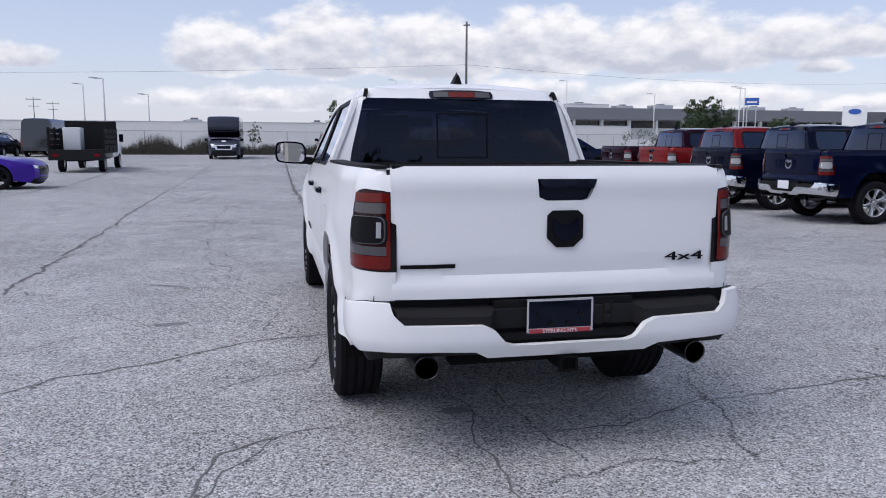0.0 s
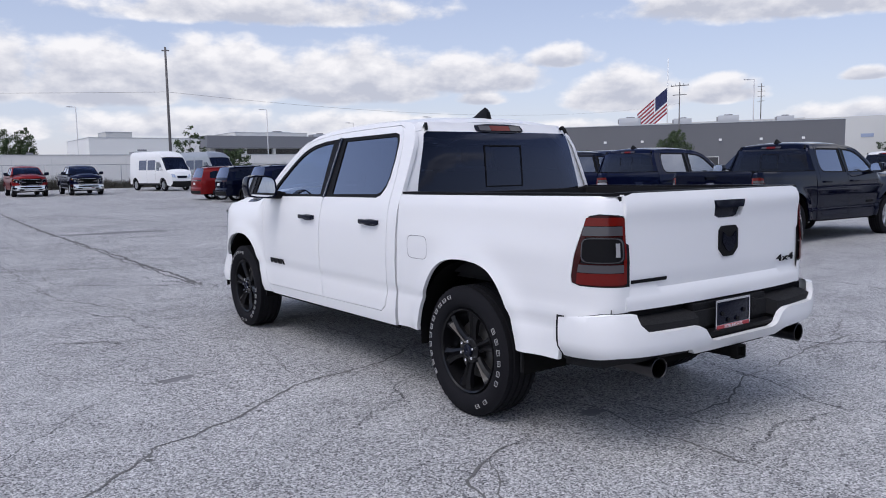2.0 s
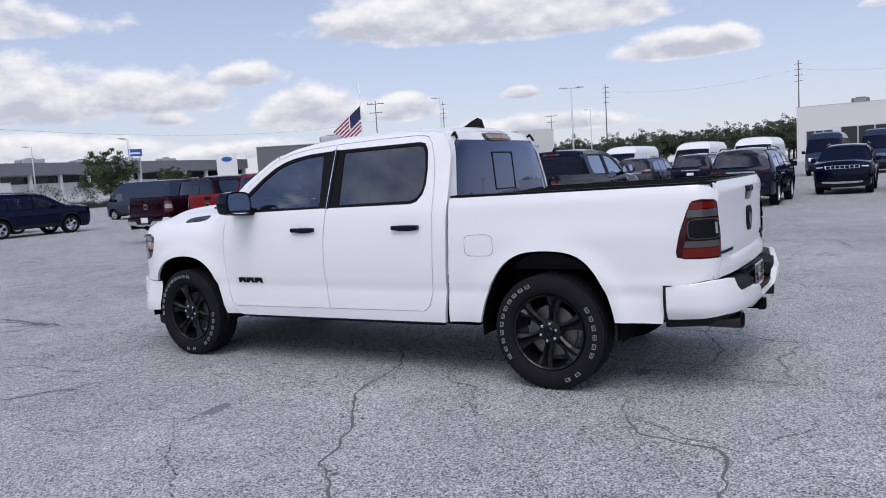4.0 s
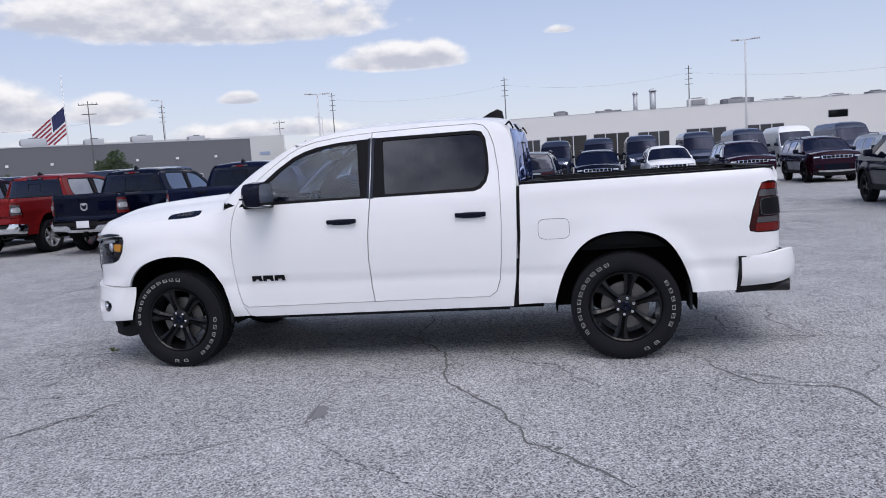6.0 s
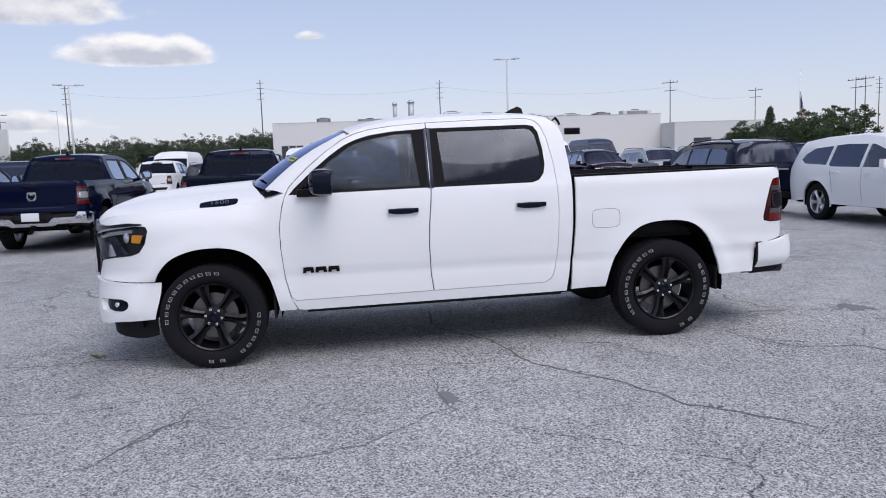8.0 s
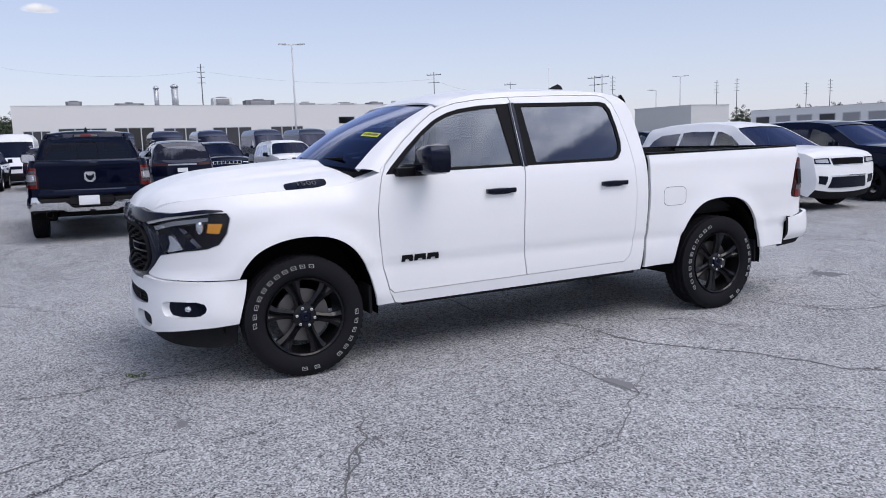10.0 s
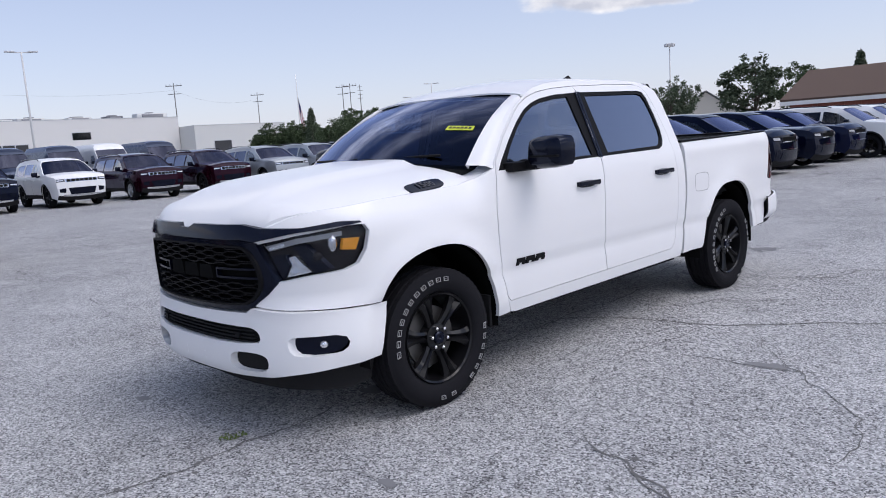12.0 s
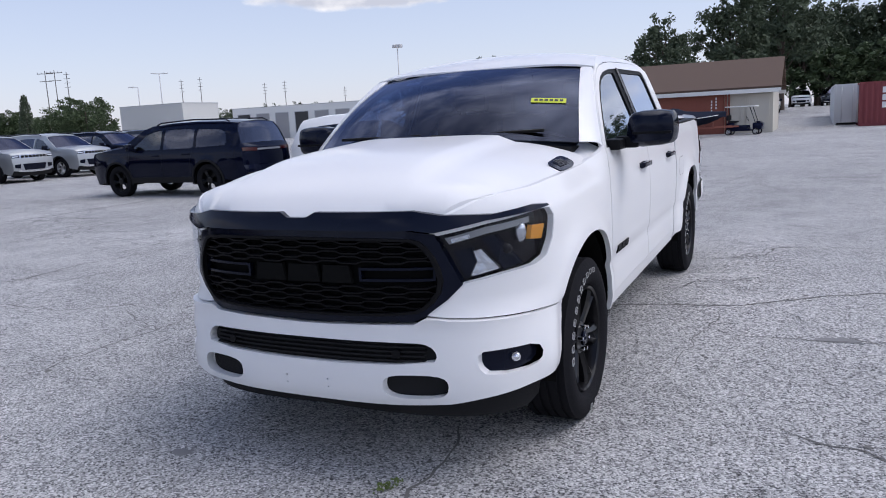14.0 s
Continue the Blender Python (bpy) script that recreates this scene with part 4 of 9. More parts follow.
    cab_o = cab_top + [(0.785, 0.99), (0.812, 0.64), (0.842, 0.432), (2.97, 0.412), (3.02, 0.42), (3.068, 0.51), (3.106, 0.66), (3.126, 0.90), (3.126, 1.08)]
    gap = 0.004
    hole = [(y + (gap if y > 2 else -gap), z + (gap if z > 1 else -gap)) for y, z in door_f[:15]] + [(y - gap, z + (gap if z > 1 else -gap)) for y, z in door_r[7:]]
    hole = [(min(y, 3.119), z) for y, z in hole]
    both_sides("cab_side_frame", lambda: panel(cab_o, side(), 0.035, 0.03, inn, [hole]), P, T)
    both_sides("door_jamb", lambda: panel([(3.12, 0.49), (3.12, 1.25), (2.9, 1.53), (2.6, 1.75), (2.2, 1.84), (1.1, 1.86), (0.93, 1.7), (0.89, 1.1), (0.95, 0.5)], side(-0.03), 0.09, 0.0, inn, [[(2.98, 1.345), (2.6, 1.68), (2.2, 1.78), (1.09, 1.79), (1.02, 1.6), (1.08, 1.35)]]), M["seam"], T)
    dlo_f = [(3.050, 1.318), (3.0, 1.372), (2.86, 1.498), (2.72, 1.612), (2.60, 1.692), (2.50, 1.735), (2.39, 1.764), (2.21, 1.788), (1.952, 1.800), (1.952, 1.330)]
    dlo_r = [(1.910, 1.330), (1.910, 1.802), (1.10, 1.806), (1.04, 1.792), (1.008, 1.74), (0.986, 1.60), (0.982, 1.48), (1.00, 1.405), (1.045, 1.352), (1.10, 1.334)]
    gl_f = [(2.965, 1.345), (2.86, 1.455), (2.72, 1.575), (2.59, 1.665), (2.49, 1.710), (2.38, 1.738), (2.21, 1.762), (2.06, 1.770), (2.015, 1.348)]
    gl_r = [(1.815, 1.352), (1.845, 1.775), (1.11, 1.780), (1.062, 1.765), (1.035, 1.72), (1.012, 1.60), (1.008, 1.48), (1.022, 1.425), (1.06, 1.378), (1.11, 1.360)]
    for s in (0, 1):
        fl = mirror_x if s else (lambda b: b)
        for outline, d, g, gm, hy in ((door_f, dlo_f, gl_f, "glass_front", 2.165), (door_r, dlo_r, gl_r, "glass_dark", 1.13)):
            D = part("door", fl(panel(outline, side(0.001), 0.035, 0.025, inn, [d])), P, T, "white front door with black handle" if hy > 2 else "white rear door with dark glass")
            part("window_trim", fl(panel(d, side(-0.004), 0.03, 0.02, inn, [g])), SB, D, "black window frame")
            part("window_glass", fl(panel(g, side(-0.012), 0.08, 0.0, inn)), M[gm], D, "tinted glass" if hy < 2 else "clear glass")
            yp = (1.939, 1.956) if hy > 2 else (1.906, 1.929)
            part("pillar_trim", fl(panel([(yp[0], 1.325), (yp[1], 1.325), (yp[1], 1.806), (yp[0], 1.806)], side(0.004), 0.05, 0.006, inn)), GB, D, "gloss black pillar trim")
            # handle: cup and bar
            part("handle_cup", fl(panel(ring_loop(hy, 1.155, 0.105, 0.024, 20, 3), side(0.002), 0.03, 0.004, inn)), GB, D)
            b = boxes((-(side_x(hy, 1.16) + 0.038), -(side_x(hy, 1.16) + 0.016), hy - 0.12, hy + 0.12, 1.145, 1.178), bevel=0.008)
            part("handle", fl(join(b, boxes((-(side_x(hy, 1.16) + 0.03), -(side_x(hy, 1.16) - 0.01), hy - 0.118, hy - 0.085, 1.142, 1.175), (-(side_x(hy, 1.16) + 0.03), -(side_x(hy, 1.16) - 0.01), hy + 0.085, hy + 0.118, 1.142, 1.175), bevel=0.004))), GB, D, "gloss black door handle")
        # plain black blocks in place of the maker's name on the door
        for y0, y1 in ((2.97, 2.885), (2.875, 2.785), (2.775, 2.685)):
            k = 0.25 * (y0 - y1)
            lo_ = [(y0, 0.707), (y0 - 1.1 * k, 0.707), (y0 - 1.3 * k, 0.722), (y1 + 1.3 * k, 0.722), (y1 + 1.1 * k, 0.707), (y1, 0.707), (y1 + 0.004, 0.753), (y0 - 0.004, 0.753)]
            part("door_emblem", fl(panel(lo_, side(0.009), 0.03, 0.009, inn)), SB, T, "black emblem block")
        # sill trim strip
        part("sill", fl(panel([(2.97, 0.414), (0.86, 0.434), (0.88, 0.40), (2.95, 0.385)], side(-0.035), 0.06, 0.02, inn)), TB, T, "black sill")
    # windscreen, pillars, roof
    wb = [(x, 3.41 - 0.185 * (x / 0.795) ** 2, 1.408 - 0.045 * (x / 0.795) ** 2) for x in [-0.795 + 1.59 * k / 24 for k in range(25)]]
    wt = [(x, 2.645 - 0.070 * (x / 0.645) ** 2, 1.822 - 0.030 * (x / 0.645) ** 2) for x in [-0.645 + 1.29 * k / 24 for k in range(25)]]

    def wind(i, j, n=14):
        a, b = Vector(wb[i]), Vector(wt[i])
        p = a.lerp(b, j / n)
        p.z += 0.035 * math.sin(math.pi * j / n)
        p.y += 0.02 * math.sin(math.pi * j / n)
        return p

    b = bmesh.new()
    g = [[b.verts.new(wind(i, j)) for j in range(15)] for i in range(25)]
    for i in range(24):
        for j in range(14):
            b.faces.new((g[i][j + 1], g[i + 1][j + 1], g[i + 1][j], g[i][j]))
    part("windscreen", b, M["glass_wind"], T, "clear windscreen")
    for ja, jb in ((0, 0.6), (13.3, 14)):
        b = bmesh.new()
        for i in range(24):
            q = [wind(i, ja) + Vector((0, -0.004, -0.004)), wind(i + 1, ja) + Vector((0, -0.004, -0.004)), wind(i + 1, jb) + Vector((0, -0.004, -0.004)), wind(i, jb) + Vector((0, -0.004, -0.004))]
            b.faces.new([b.verts.new(p) for p in q])
        part("windscreen_band", b, M["satin_black"], T, "black windscreen edge band")
    edge = [(3.085, 1.335), (3.075, 1.36), (2.90, 1.535), (2.66, 1.725), (2.575, 1.772)]
    for s in (0, 1):
        b = bmesh.new()
        prev = None
        n = 16
        dl = dense([Vector(p) for p in edge], 0.045, False)
        for k, p in enumerate(dl):
            f = k / (len(dl) - 1)
            outer = Vector((-side_x(p[0], p[1]), p[0], p[1]))
            innr = wind(0, f * 14)
            mid = outer.lerp(innr, 0.5) + Vector((-0.008, 0.02, 0.012))
            q = [b.verts.new(v) for v in (outer + Vector((0.006, -0.004, -0.004)), outer.lerp(mid, 0.5) + Vector((-0.004, 0.006, 0.006)), mid, innr + Vector((-0.004, 0.008, 0.004)), innr + Vector((0, -0.02, -0.02)))]
            if prev:
                for i in range(4):
                    b.faces.new((prev[i], q[i], q[i + 1], prev[i + 1]))
            prev = q
        bmesh.ops.recalc_face_normals(b, faces=b.faces[:])
        part("windscreen_pillar", mirror_x(b) if s else b, P, T)
    ROOFC = [(0.80, 1.84), (0.86, 1.893), (0.95, 1.918), (1.2, 1.938), (1.7, 1.948), (2.1, 1.936), (2.3, 1.912), (2.44, 1.886), (2.56, 1.853), (2.645, 1.824)]

    def roof_z(x, y):
        zc = interp(ROOFC, y)
        ze = interp(sorted((p[0], p[1]) for p in cab_top[4:13]), y)
        xe = side_x(y, ze)
        return ze + (zc - ze) * (1 - min(1, abs(x) / xe) ** 2.6) + 0.002

    rf = []
    for k in range(41):
        y = 0.845 + (2.572 - 0.845) * k / 40
        ze = interp(sorted((p[0], p[1]) for p in cab_top[4:13]), y)
        rf.append((side_x(y, ze) - 0.001, y))
    front = [(x, 2.645 - 0.070 * (x / 0.645) ** 2) for x in [0.62 - 1.24 * k / 16 for k in range(17)]]
    roof_o = rf + front + [(-x, y) for x, y in rf[::-1]]
    part("roof", panel(roof_o, lambda u, v: Vector((u, v, roof_z(u, v))), 0.05, 0.012, (0, 0, -1)), P, T)
    # black ends of the roof ditch, turned down at the back of the cab
    for s in (-1, 1):
        b = bmesh.new()
        line = [(0.885, -0.006), (0.862, -0.004)]
        pts = [(y, roof_z(0.618, y) + dz) for y, dz in line] + [(0.828, 1.866), (0.808, 1.838), (0.795, 1.808)]
        prev = None
        for k, (y, z) in enumerate(pts):
            xm = 0.628 + 0.030 * k / (len(pts) - 1)
            q = [b.verts.new((s * x, y - dy, z - dd)) for x, dy, dd in ((xm - 0.014, 0, 0.018), (xm - 0.011, 0.004, 0), (xm + 0.011, 0.004, 0), (xm + 0.014, 0, 0.018))]
            if prev:
                for i in range(3):
                    b.faces.new((prev[i], q[i], q[i + 1], prev[i + 1]))
            prev = q
        bmesh.ops.recalc_face_normals(b, faces=b.faces[:])
        part("roof_moulding", b, SB, T, "black roof moulding")
    b = bmesh.new()
    rows = [(0.93, 0.0), (0.945, 0.068), (0.985, 0.085), (1.05, 0.055), (1.12, 0.012), (1.15, 0.0)]
    prev = None
    for y, h in rows:
        zb = roof_z(0, y) - 0.004
        w = 0.030 * (1 - 0.3 * (y - 0.93) / 0.22)
        q = [b.verts.new(v) for v in ((-w, y, zb), (-0.5 * w, y, zb + 0.7 * h + 0.002), (0, y, zb + h + 0.003), (0.5 * w, y, zb + 0.7 * h + 0.002), (w, y, zb))]
        if prev:
            for i in range(4):
                b.faces.new((prev[i], q[i], q[i + 1], prev[i + 1]))
        else:
            b.faces.new(q)
        prev = q
    bmesh.ops.recalc_face_normals(b, faces=b.faces[:])
    part("roof_antenna", b, SB, T, "dark fin antenna")
    # cab back wall and its window

    def back_y(x, z):
        xe = side_x(0.78, max(1.0, z))
        y = interp([(0.8, 0.775), (1.335, 0.765), (1.70, 0.792), (1.80, 0.815), (1.86, 0.86)], z)
        return y + 0.035 * max(0, (abs(x) / xe - 0.8) / 0.2) ** 2 - 0.02 * (1 - (x / xe) ** 2)

    def back(off=0.0):
        return lambda u, v: Vector((u, back_y(u, v) - off, v))

    edge_b = [(side_x(0.8, z) - 0.006, z) for z in (0.80, 1.0, 1.2, 1.335, 1.45, 1.6, 1.7, 1.78)] + [(0.685, 1.84), (0.66, 1.872)]
    bw = edge_b + [(-x, z) for x, z in edge_b[::-1]]
    rg = smooth_line([(-0.765, 1.325), (0.765, 1.325), (0.745, 1.45), (0.665, 1.785), (0.640, 1.803), (-0.640, 1.803), (-0.665, 1.785), (-0.745, 1.45)], 0, True)
    part("cab_back", panel(bw, back(), 0.05, 0.0, (0, 1, 0), [rg]), P, T)
    RG = part("rear_window", panel(rg, back(0.004), 0.08, 0.012, (0, 1, 0)), M["glass_back"], T, "dark tinted rear window with sliding pane")
    fr = [(-0.185, 1.392), (0.165, 1.392), (0.165, 1.705), (-0.185, 1.705)]
    fi = [(-0.175, 1.402), (0.155, 1.402), (0.155, 1.695), (-0.175, 1.695)]
    part("slider_frame", panel(fr, back(0.008), 0.05, 0.004, (0, 1, 0), [fi]), SB, RG, "black slider frame")
    stop = smooth_line([(-0.215, 1.800), (0.195, 1.800), (0.212, 1.830), (0.195, 1.866), (-0.215, 1.866), (-0.232, 1.830)], 1, True)
    ST = part("brake_light", panel(stop, back(0.016), 0.04, 0.02, (0, 1, 0)), GB, T, "high brake light with red middle")
    for x0, x1, mm in ((-0.20, -0.10, "lens_lamp"), (-0.096, 0.081, "lens_bright"), (0.085, 0.185, "lens_lamp")):
        part("lens", panel([(x0, 1.815), (x1, 1.815), (x1, 1.853), (x0, 1.853)], back(0.022), 0.04, 0.008, (0, 1, 0)), M[mm], ST)
    # bed side with its corner, unrolled
    BP = [(0.94, 0.80), (0.94, -0.925)] + [(0.795 + 0.145 * math.cos(radians(k * 5)), -0.925 - 0.160 * math.sin(radians(k * 5))) for k in range(1, 19)] + [(0.60, -1.082)]
    BA = arc_table(BP)

    def ub(y=None, x=None):
        if y is not None:
            return next(r[0] for r in BA if r[2] <= y + 1e-6) if y < -0.925 else 0.80 - y
        return BA[-1][0] - (x - 0.60)

    def bed(off=0.0):
        def f(u, z):
            x, y, nx, ny = on_arc(BA, u)
            d = interp(BEDZ, z) - 0.94 + off + flare(y, z)
            # shoulder bulge over the wheel
            d += 0.012 * math.exp(-(((z - 1.08) / 0.10) ** 2)) * math.exp(-(((y + 0.15) / 0.7) ** 2))
            return Vector((-(x + abs(nx) * d), y - abs(ny) * d, z))
        return f

    arch_r = smooth_line([(-0.485, 0.50), (-0.468, 0.60), (-0.425, 0.72), (-0.355, 0.85), (-0.265, 0.935), (-0.14, 0.975), (0.05, 0.98), (0.20, 0.955), (0.315, 0.88), (0.405, 0.76), (0.47, 0.63), (0.52, 0.455)], 2)
    tail = [(ub(x=0.793), 1.272), (ub(x=0.825), 1.278), (ub(y=-1.02), 1.285), (ub(y=-0.975), 1.275), (ub(y=-0.945), 1.22), (ub(y=-0.91), 1.08), (ub(y=-0.887), 0.96), (ub(y=-0.892), 0.928), (ub(y=-0.93), 0.916), (ub(x=0.825), 0.912), (ub(x=0.793), 0.912)]
    bo2 = [(ub(y=0.748), 1.362), (ub(y=-0.9), 1.374), (ub(x=0.790), 1.376)] + tail + [(ub(x=0.790), 0.780), (ub(y=-1.03), 0.778), (ub(y=-0.93), 0.757), (ub(y=-0.86), 0.735), (ub(y=-0.815), 0.695), (ub(y=-0.79), 0.50)]
    bo2 += [(ub(y=y), z) for y, z in arch_r] + [(0.0, 0.444), (ub(y=0.788), 0.64), (ub(y=0.757), 0.99)]
    both_sides("bed_side", lambda: panel(bo2, bed(), 0.035, 0.025, inn), P, T)
    for s in (0, 1):
        fl = mirror_x if s else (lambda b: b)
        if not s:
            part("fuel_flap", fl(panel(ring_loop(ub(y=0.505), 1.018, 0.118, 0.078, 28, 4.5), bed(0.0015), 0.03, 0.0, inn, [ring_loop(ub(y=0.505), 1.018, 0.1155, 0.0755, 28, 4.5)])), M["seam"], T, "fine seam of the flap")
        TL = part("tail_light", fl(panel(tail, bed(-0.004), 0.03, 0.03, inn)), M["lens_dark"], T, "smoked tail light with red frame")
        cu, cz = sum(p[0] for p in tail) / len(tail), 1.09
        ring_o = [(cu + (u - cu) * 0.95, cz + (z - cz) * 0.965) for u, z in tail]
        u0, u1 = min(p[0] for p in tail), max(p[0] for p in tail)
        a, c = u0 + 0.052, u1 - 0.016
        # red upper and lower lenses, ribbed bands, and a rounded black block with a light bar
        def strip(z1, z0, l1, l0, off):
            return fl(panel(smooth_line([(a + l1, z1), (c - 0.003, z1), (c - 0.003, z0), (a + l0, z0)], 0, True), bed(off), 0.03, 0.008, inn))

        um, wm = (a + 0.014 + c) / 2, (c - a - 0.020) / 2
        part("red_frame", fl(panel(ring_o, bed(0.003), 0.03, 0.008, inn, [[(a + 0.030, 1.168), (c, 1.168), (c, 1.034), (a + 0.006, 1.034)]])), M["lens_deep"], TL, "deep red lens frame")
        part("lens_band", strip(1.266, 1.226, 0.034, 0.022, 0.006), M["lens_bright"], TL, "bright red upper band")
        part("lens_band", strip(1.222, 1.176, 0.022, 0.014, 0.007), M["lens_lamp"], TL, "clear ribbed band")
        part("lens_block", fl(panel(ring_loop(um, 1.102, wm, 0.066, 32, 5.0), bed(0.010), 0.03, 0.01, inn)), SB, TL)
        part("lens_rim", fl(panel(ring_loop(um, 1.102, wm * 0.97, 0.063, 32, 5.0), bed(0.014), 0.03, 0.004, inn, [ring_loop(um, 1.102, wm * 0.935, 0.059, 32, 5.0)])), M["lens_lamp"], TL)
        part("lens_bar", fl(panel([(c - 0.040, 1.138), (c - 0.024, 1.138), (c - 0.024, 1.068), (c - 0.040, 1.068)], bed(0.014), 0.03, 0.004, inn)), M["lens_grey"], TL)
        part("lens_band", strip(1.028, 0.988, 0.004, -0.004, 0.007), M["lens_lamp"], TL, "clear ribbed band")
        part("lens_band", strip(0.984, 0.926, -0.006, -0.012, 0.006), M["lens_bright"], TL, "bright red lower band")
        part("lens_strip", fl(panel([(c + 0.001, 1.262), (c + 0.010, 1.262), (c + 0.010, 0.930), (c + 0.001, 0.930)], bed(0.007), 0.03, 0.008, inn)), M["lens_bright"], TL)
        # rail cap along the bed top
        b = panel([(-0.80, 0.745), (-0.890, 0.745), (-0.888, -0.90), (-0.872, -0.985), (-0.845, -1.03), (-0.80, -1.052)], lambda u, v: Vector((u, v, 1.382 + 0.006 * ease(0.2, -1.0, v))), 0.06, 0.016, (0, 0, -1))
        part("bed_rail", fl(b), SB, T, "black bed rail cap")
        # dark sheet that paints the shade in the gap between cab and bed
        part("bed_gap_seal", fl(panel([(0.785, 1.35), (0.752, 1.35), (0.758, 0.99), (0.79, 0.64), (0.82, 0.42), (0.86, 0.42), (0.83, 0.64), (0.79, 0.99)], side(-0.055), 0.05, 0.0, inn)), M["seam"], T, "black sheet standing for the shade between cab and bed")
    b = boxes((-0.80, -0.74, -1.05, 0.74, 0.86, 1.37), (0.74, 0.80, -1.05, 0.74, 0.86, 1.37), (-0.74, 0.74, -1.05, 0.74, 0.82, 0.86), (-0.80, 0.80, 0.66, 0.745, 0.82, 1.362))
    part("bed_liner", b, TB, T, "black bed liner", smooth=False)
    # tailgate

    def gate(off=0.0):
        def f(u, v):
            y = -1.075 - 0.018 * (1 - (u / 0.76) ** 2) + 0.018 * ease(1.345, 1.385, v) - 0.010 * math.exp(-(((v - 1.30) / 0.04) ** 2))
            y += 0.012 * math.exp(-(((v - 0.90) / 0.035) ** 2)) * (1 - ease(0.45, 0.7, abs(u)) * 0.3) - 0.012 * ease(0.885, 0.86, v)
            return Vector((u, y - off, v))
        return f

    back_in = (0, 1, 0)
    hd = smooth_line([(-0.135, 1.328), (0.150, 1.328), (0.118, 1.238), (0.09, 1.228), (-0.085, 1.228), (-0.125, 1.245)], 0, True)
    TG = part("tailgate", panel([(-0.786, 0.786), (0.786, 0.786), (0.786, 1.374), (0.772, 1.386), (-0.772, 1.386), (-0.786, 1.374)], gate(), 0.035, 0.03, back_in, [hd]), P, T)
    part("handle_recess", panel(hd, gate(-0.03), 0.05, 0.0, back_in), GB, TG, "gloss black handle recess")
    part("tailgate_handle", panel([(-0.128, 1.326), (0.143, 1.326), (0.127, 1.285), (-0.115, 1.288)], gate(0.006), 0.03, 0.03, back_in), GB, TG, "gloss black handle")
    em = [(-0.085, 1.16), (-0.06, 1.183), (0.06, 1.183), (0.085, 1.16), (0.085, 1.055), (0.04, 1.012), (-0.04, 1.012), (-0.085, 1.055)]
    E1 = part("tailgate_emblem", panel(em, gate(0.010), 0.03, 0.012, back_in), SB, TG, "black eight-sided emblem")
    part("emblem_relief", panel([(-0.06, 1.15), (-0.02, 1.12), (0.02, 1.12), (0.06, 1.15), (0.062, 1.09), (0.03, 1.05), (0.0, 1.035), (-0.03, 1.05), (-0.062, 1.09)], gate(0.016), 0.03, 0.006, back_in), GB, E1)
    part("tailgate_bar", panel([(-0.746, 0.924), (-0.505, 0.926), (-0.505, 0.945), (-0.746, 0.942)], gate(0.006), 0.04, 0.006, back_in), SB, TG, "black name bar")
    b = letters("4x4", 0.088, 0.004)
    moved(b, Matrix.Translation((0.613, gate()(0.613, 0.947).y - 0.004, 0.950)) @ Matrix.Rotation(radians(90), 4, "X") @ Matrix.Diagonal((1.60, 0.66, 1, 1)))
    part("drive_badge", b, SB, TG, "black four by four lettering")
    b = boxes((-0.780, 0.780, -1.064, -0.995, 1.372, 1.391), bevel=0.006)
    part("tailgate_cap", b, SB, TG, "black tailgate top cap")
    # rear bumper
    RP = [(0.945, -0.80)] + [(0.952 * max(0.0, math.cos(a)) ** (2 / 5), -0.80 - 0.415 * math.sin(a) ** (2 / 5)) for a in [radians(k * 1.5) for k in range(1, 60)]] + [(0.0, -1.215)]
    RA = arc_table(RP)
    RM = RA[-1][0]

    def ur(x=None, y=None):
        if y is not None:
            return next(r[0] for r in RA if r[2] <= y)
        rows = [r for r in RA if r[1] >= x]
        return rows[-1][0] + (rows[-1][1] - x)

    def rear(off=0.0):
        def f(u, z):
            s = -1
            if u > RM:
                u, s = 2 * RM - u, 1
            x, y, nx, ny = on_arc(RA, u)
            d = off - 0.05 * ease(0.60, 0.50, z) + 0.008 * math.cos((z - 0.66) * 14)
            return Vector((s * (x + abs(nx) * d), y - abs(ny) * d, z))
        return f

    rt = [(0.066, 0.742), (ur(y=-0.95), 0.757), (ur(x=0.90), 0.782), (ur(x=0.80), 0.784), (ur(x=0.775), 0.73), (ur(x=0.73), 0.686), (ur(x=0.40), 0.684), (ur(x=0.35), 0.66), (ur(x=0.30), 0.60), (ur(x=0.26), 0.586), (RM, 0.586)]
    rb = [(RM, 0.520), (ur(x=0.37), 0.522), (ur(x=0.43), 0.558), (ur(x=0.60), 0.566), (ur(x=0.86), 0.562), (ur(y=-1.05), 0.545), (0.066, 0.528)]
    ro = rt + [(2 * RM - u, z) for u, z in rt[-2::-1]] + [(2 * RM - u, z) for u, z in rb[::-1]][:-1] + rb
    RB = part("rear_bumper", panel(ro, rear(), 0.035, 0.04, back_in), P, T)
    both_sides("bumper_edge", lambda: panel([(0.036, 0.752), (0.036, 0.505), (0.062, 0.512), (0.062, 0.752)], rear(-0.004), 0.04, 0.03, back_in), TB, T, "black bumper edge")
    vo = [(0.03, 0.525), (ur(y=-1.05), 0.552), (ur(x=0.86), 0.57), (ur(x=0.60), 0.575), (ur(x=0.42), 0.565), (ur(x=0.40), 0.535), (ur(x=0.62), 0.535), (ur(x=0.86), 0.515), (ur(y=-1.05), 0.49), (0.03, 0.47)]
    both_sides("bumper_valance", lambda: panel(vo, rear(-0.025), 0.04, 0.03, back_in), TB, T, "black lower bumper edge")
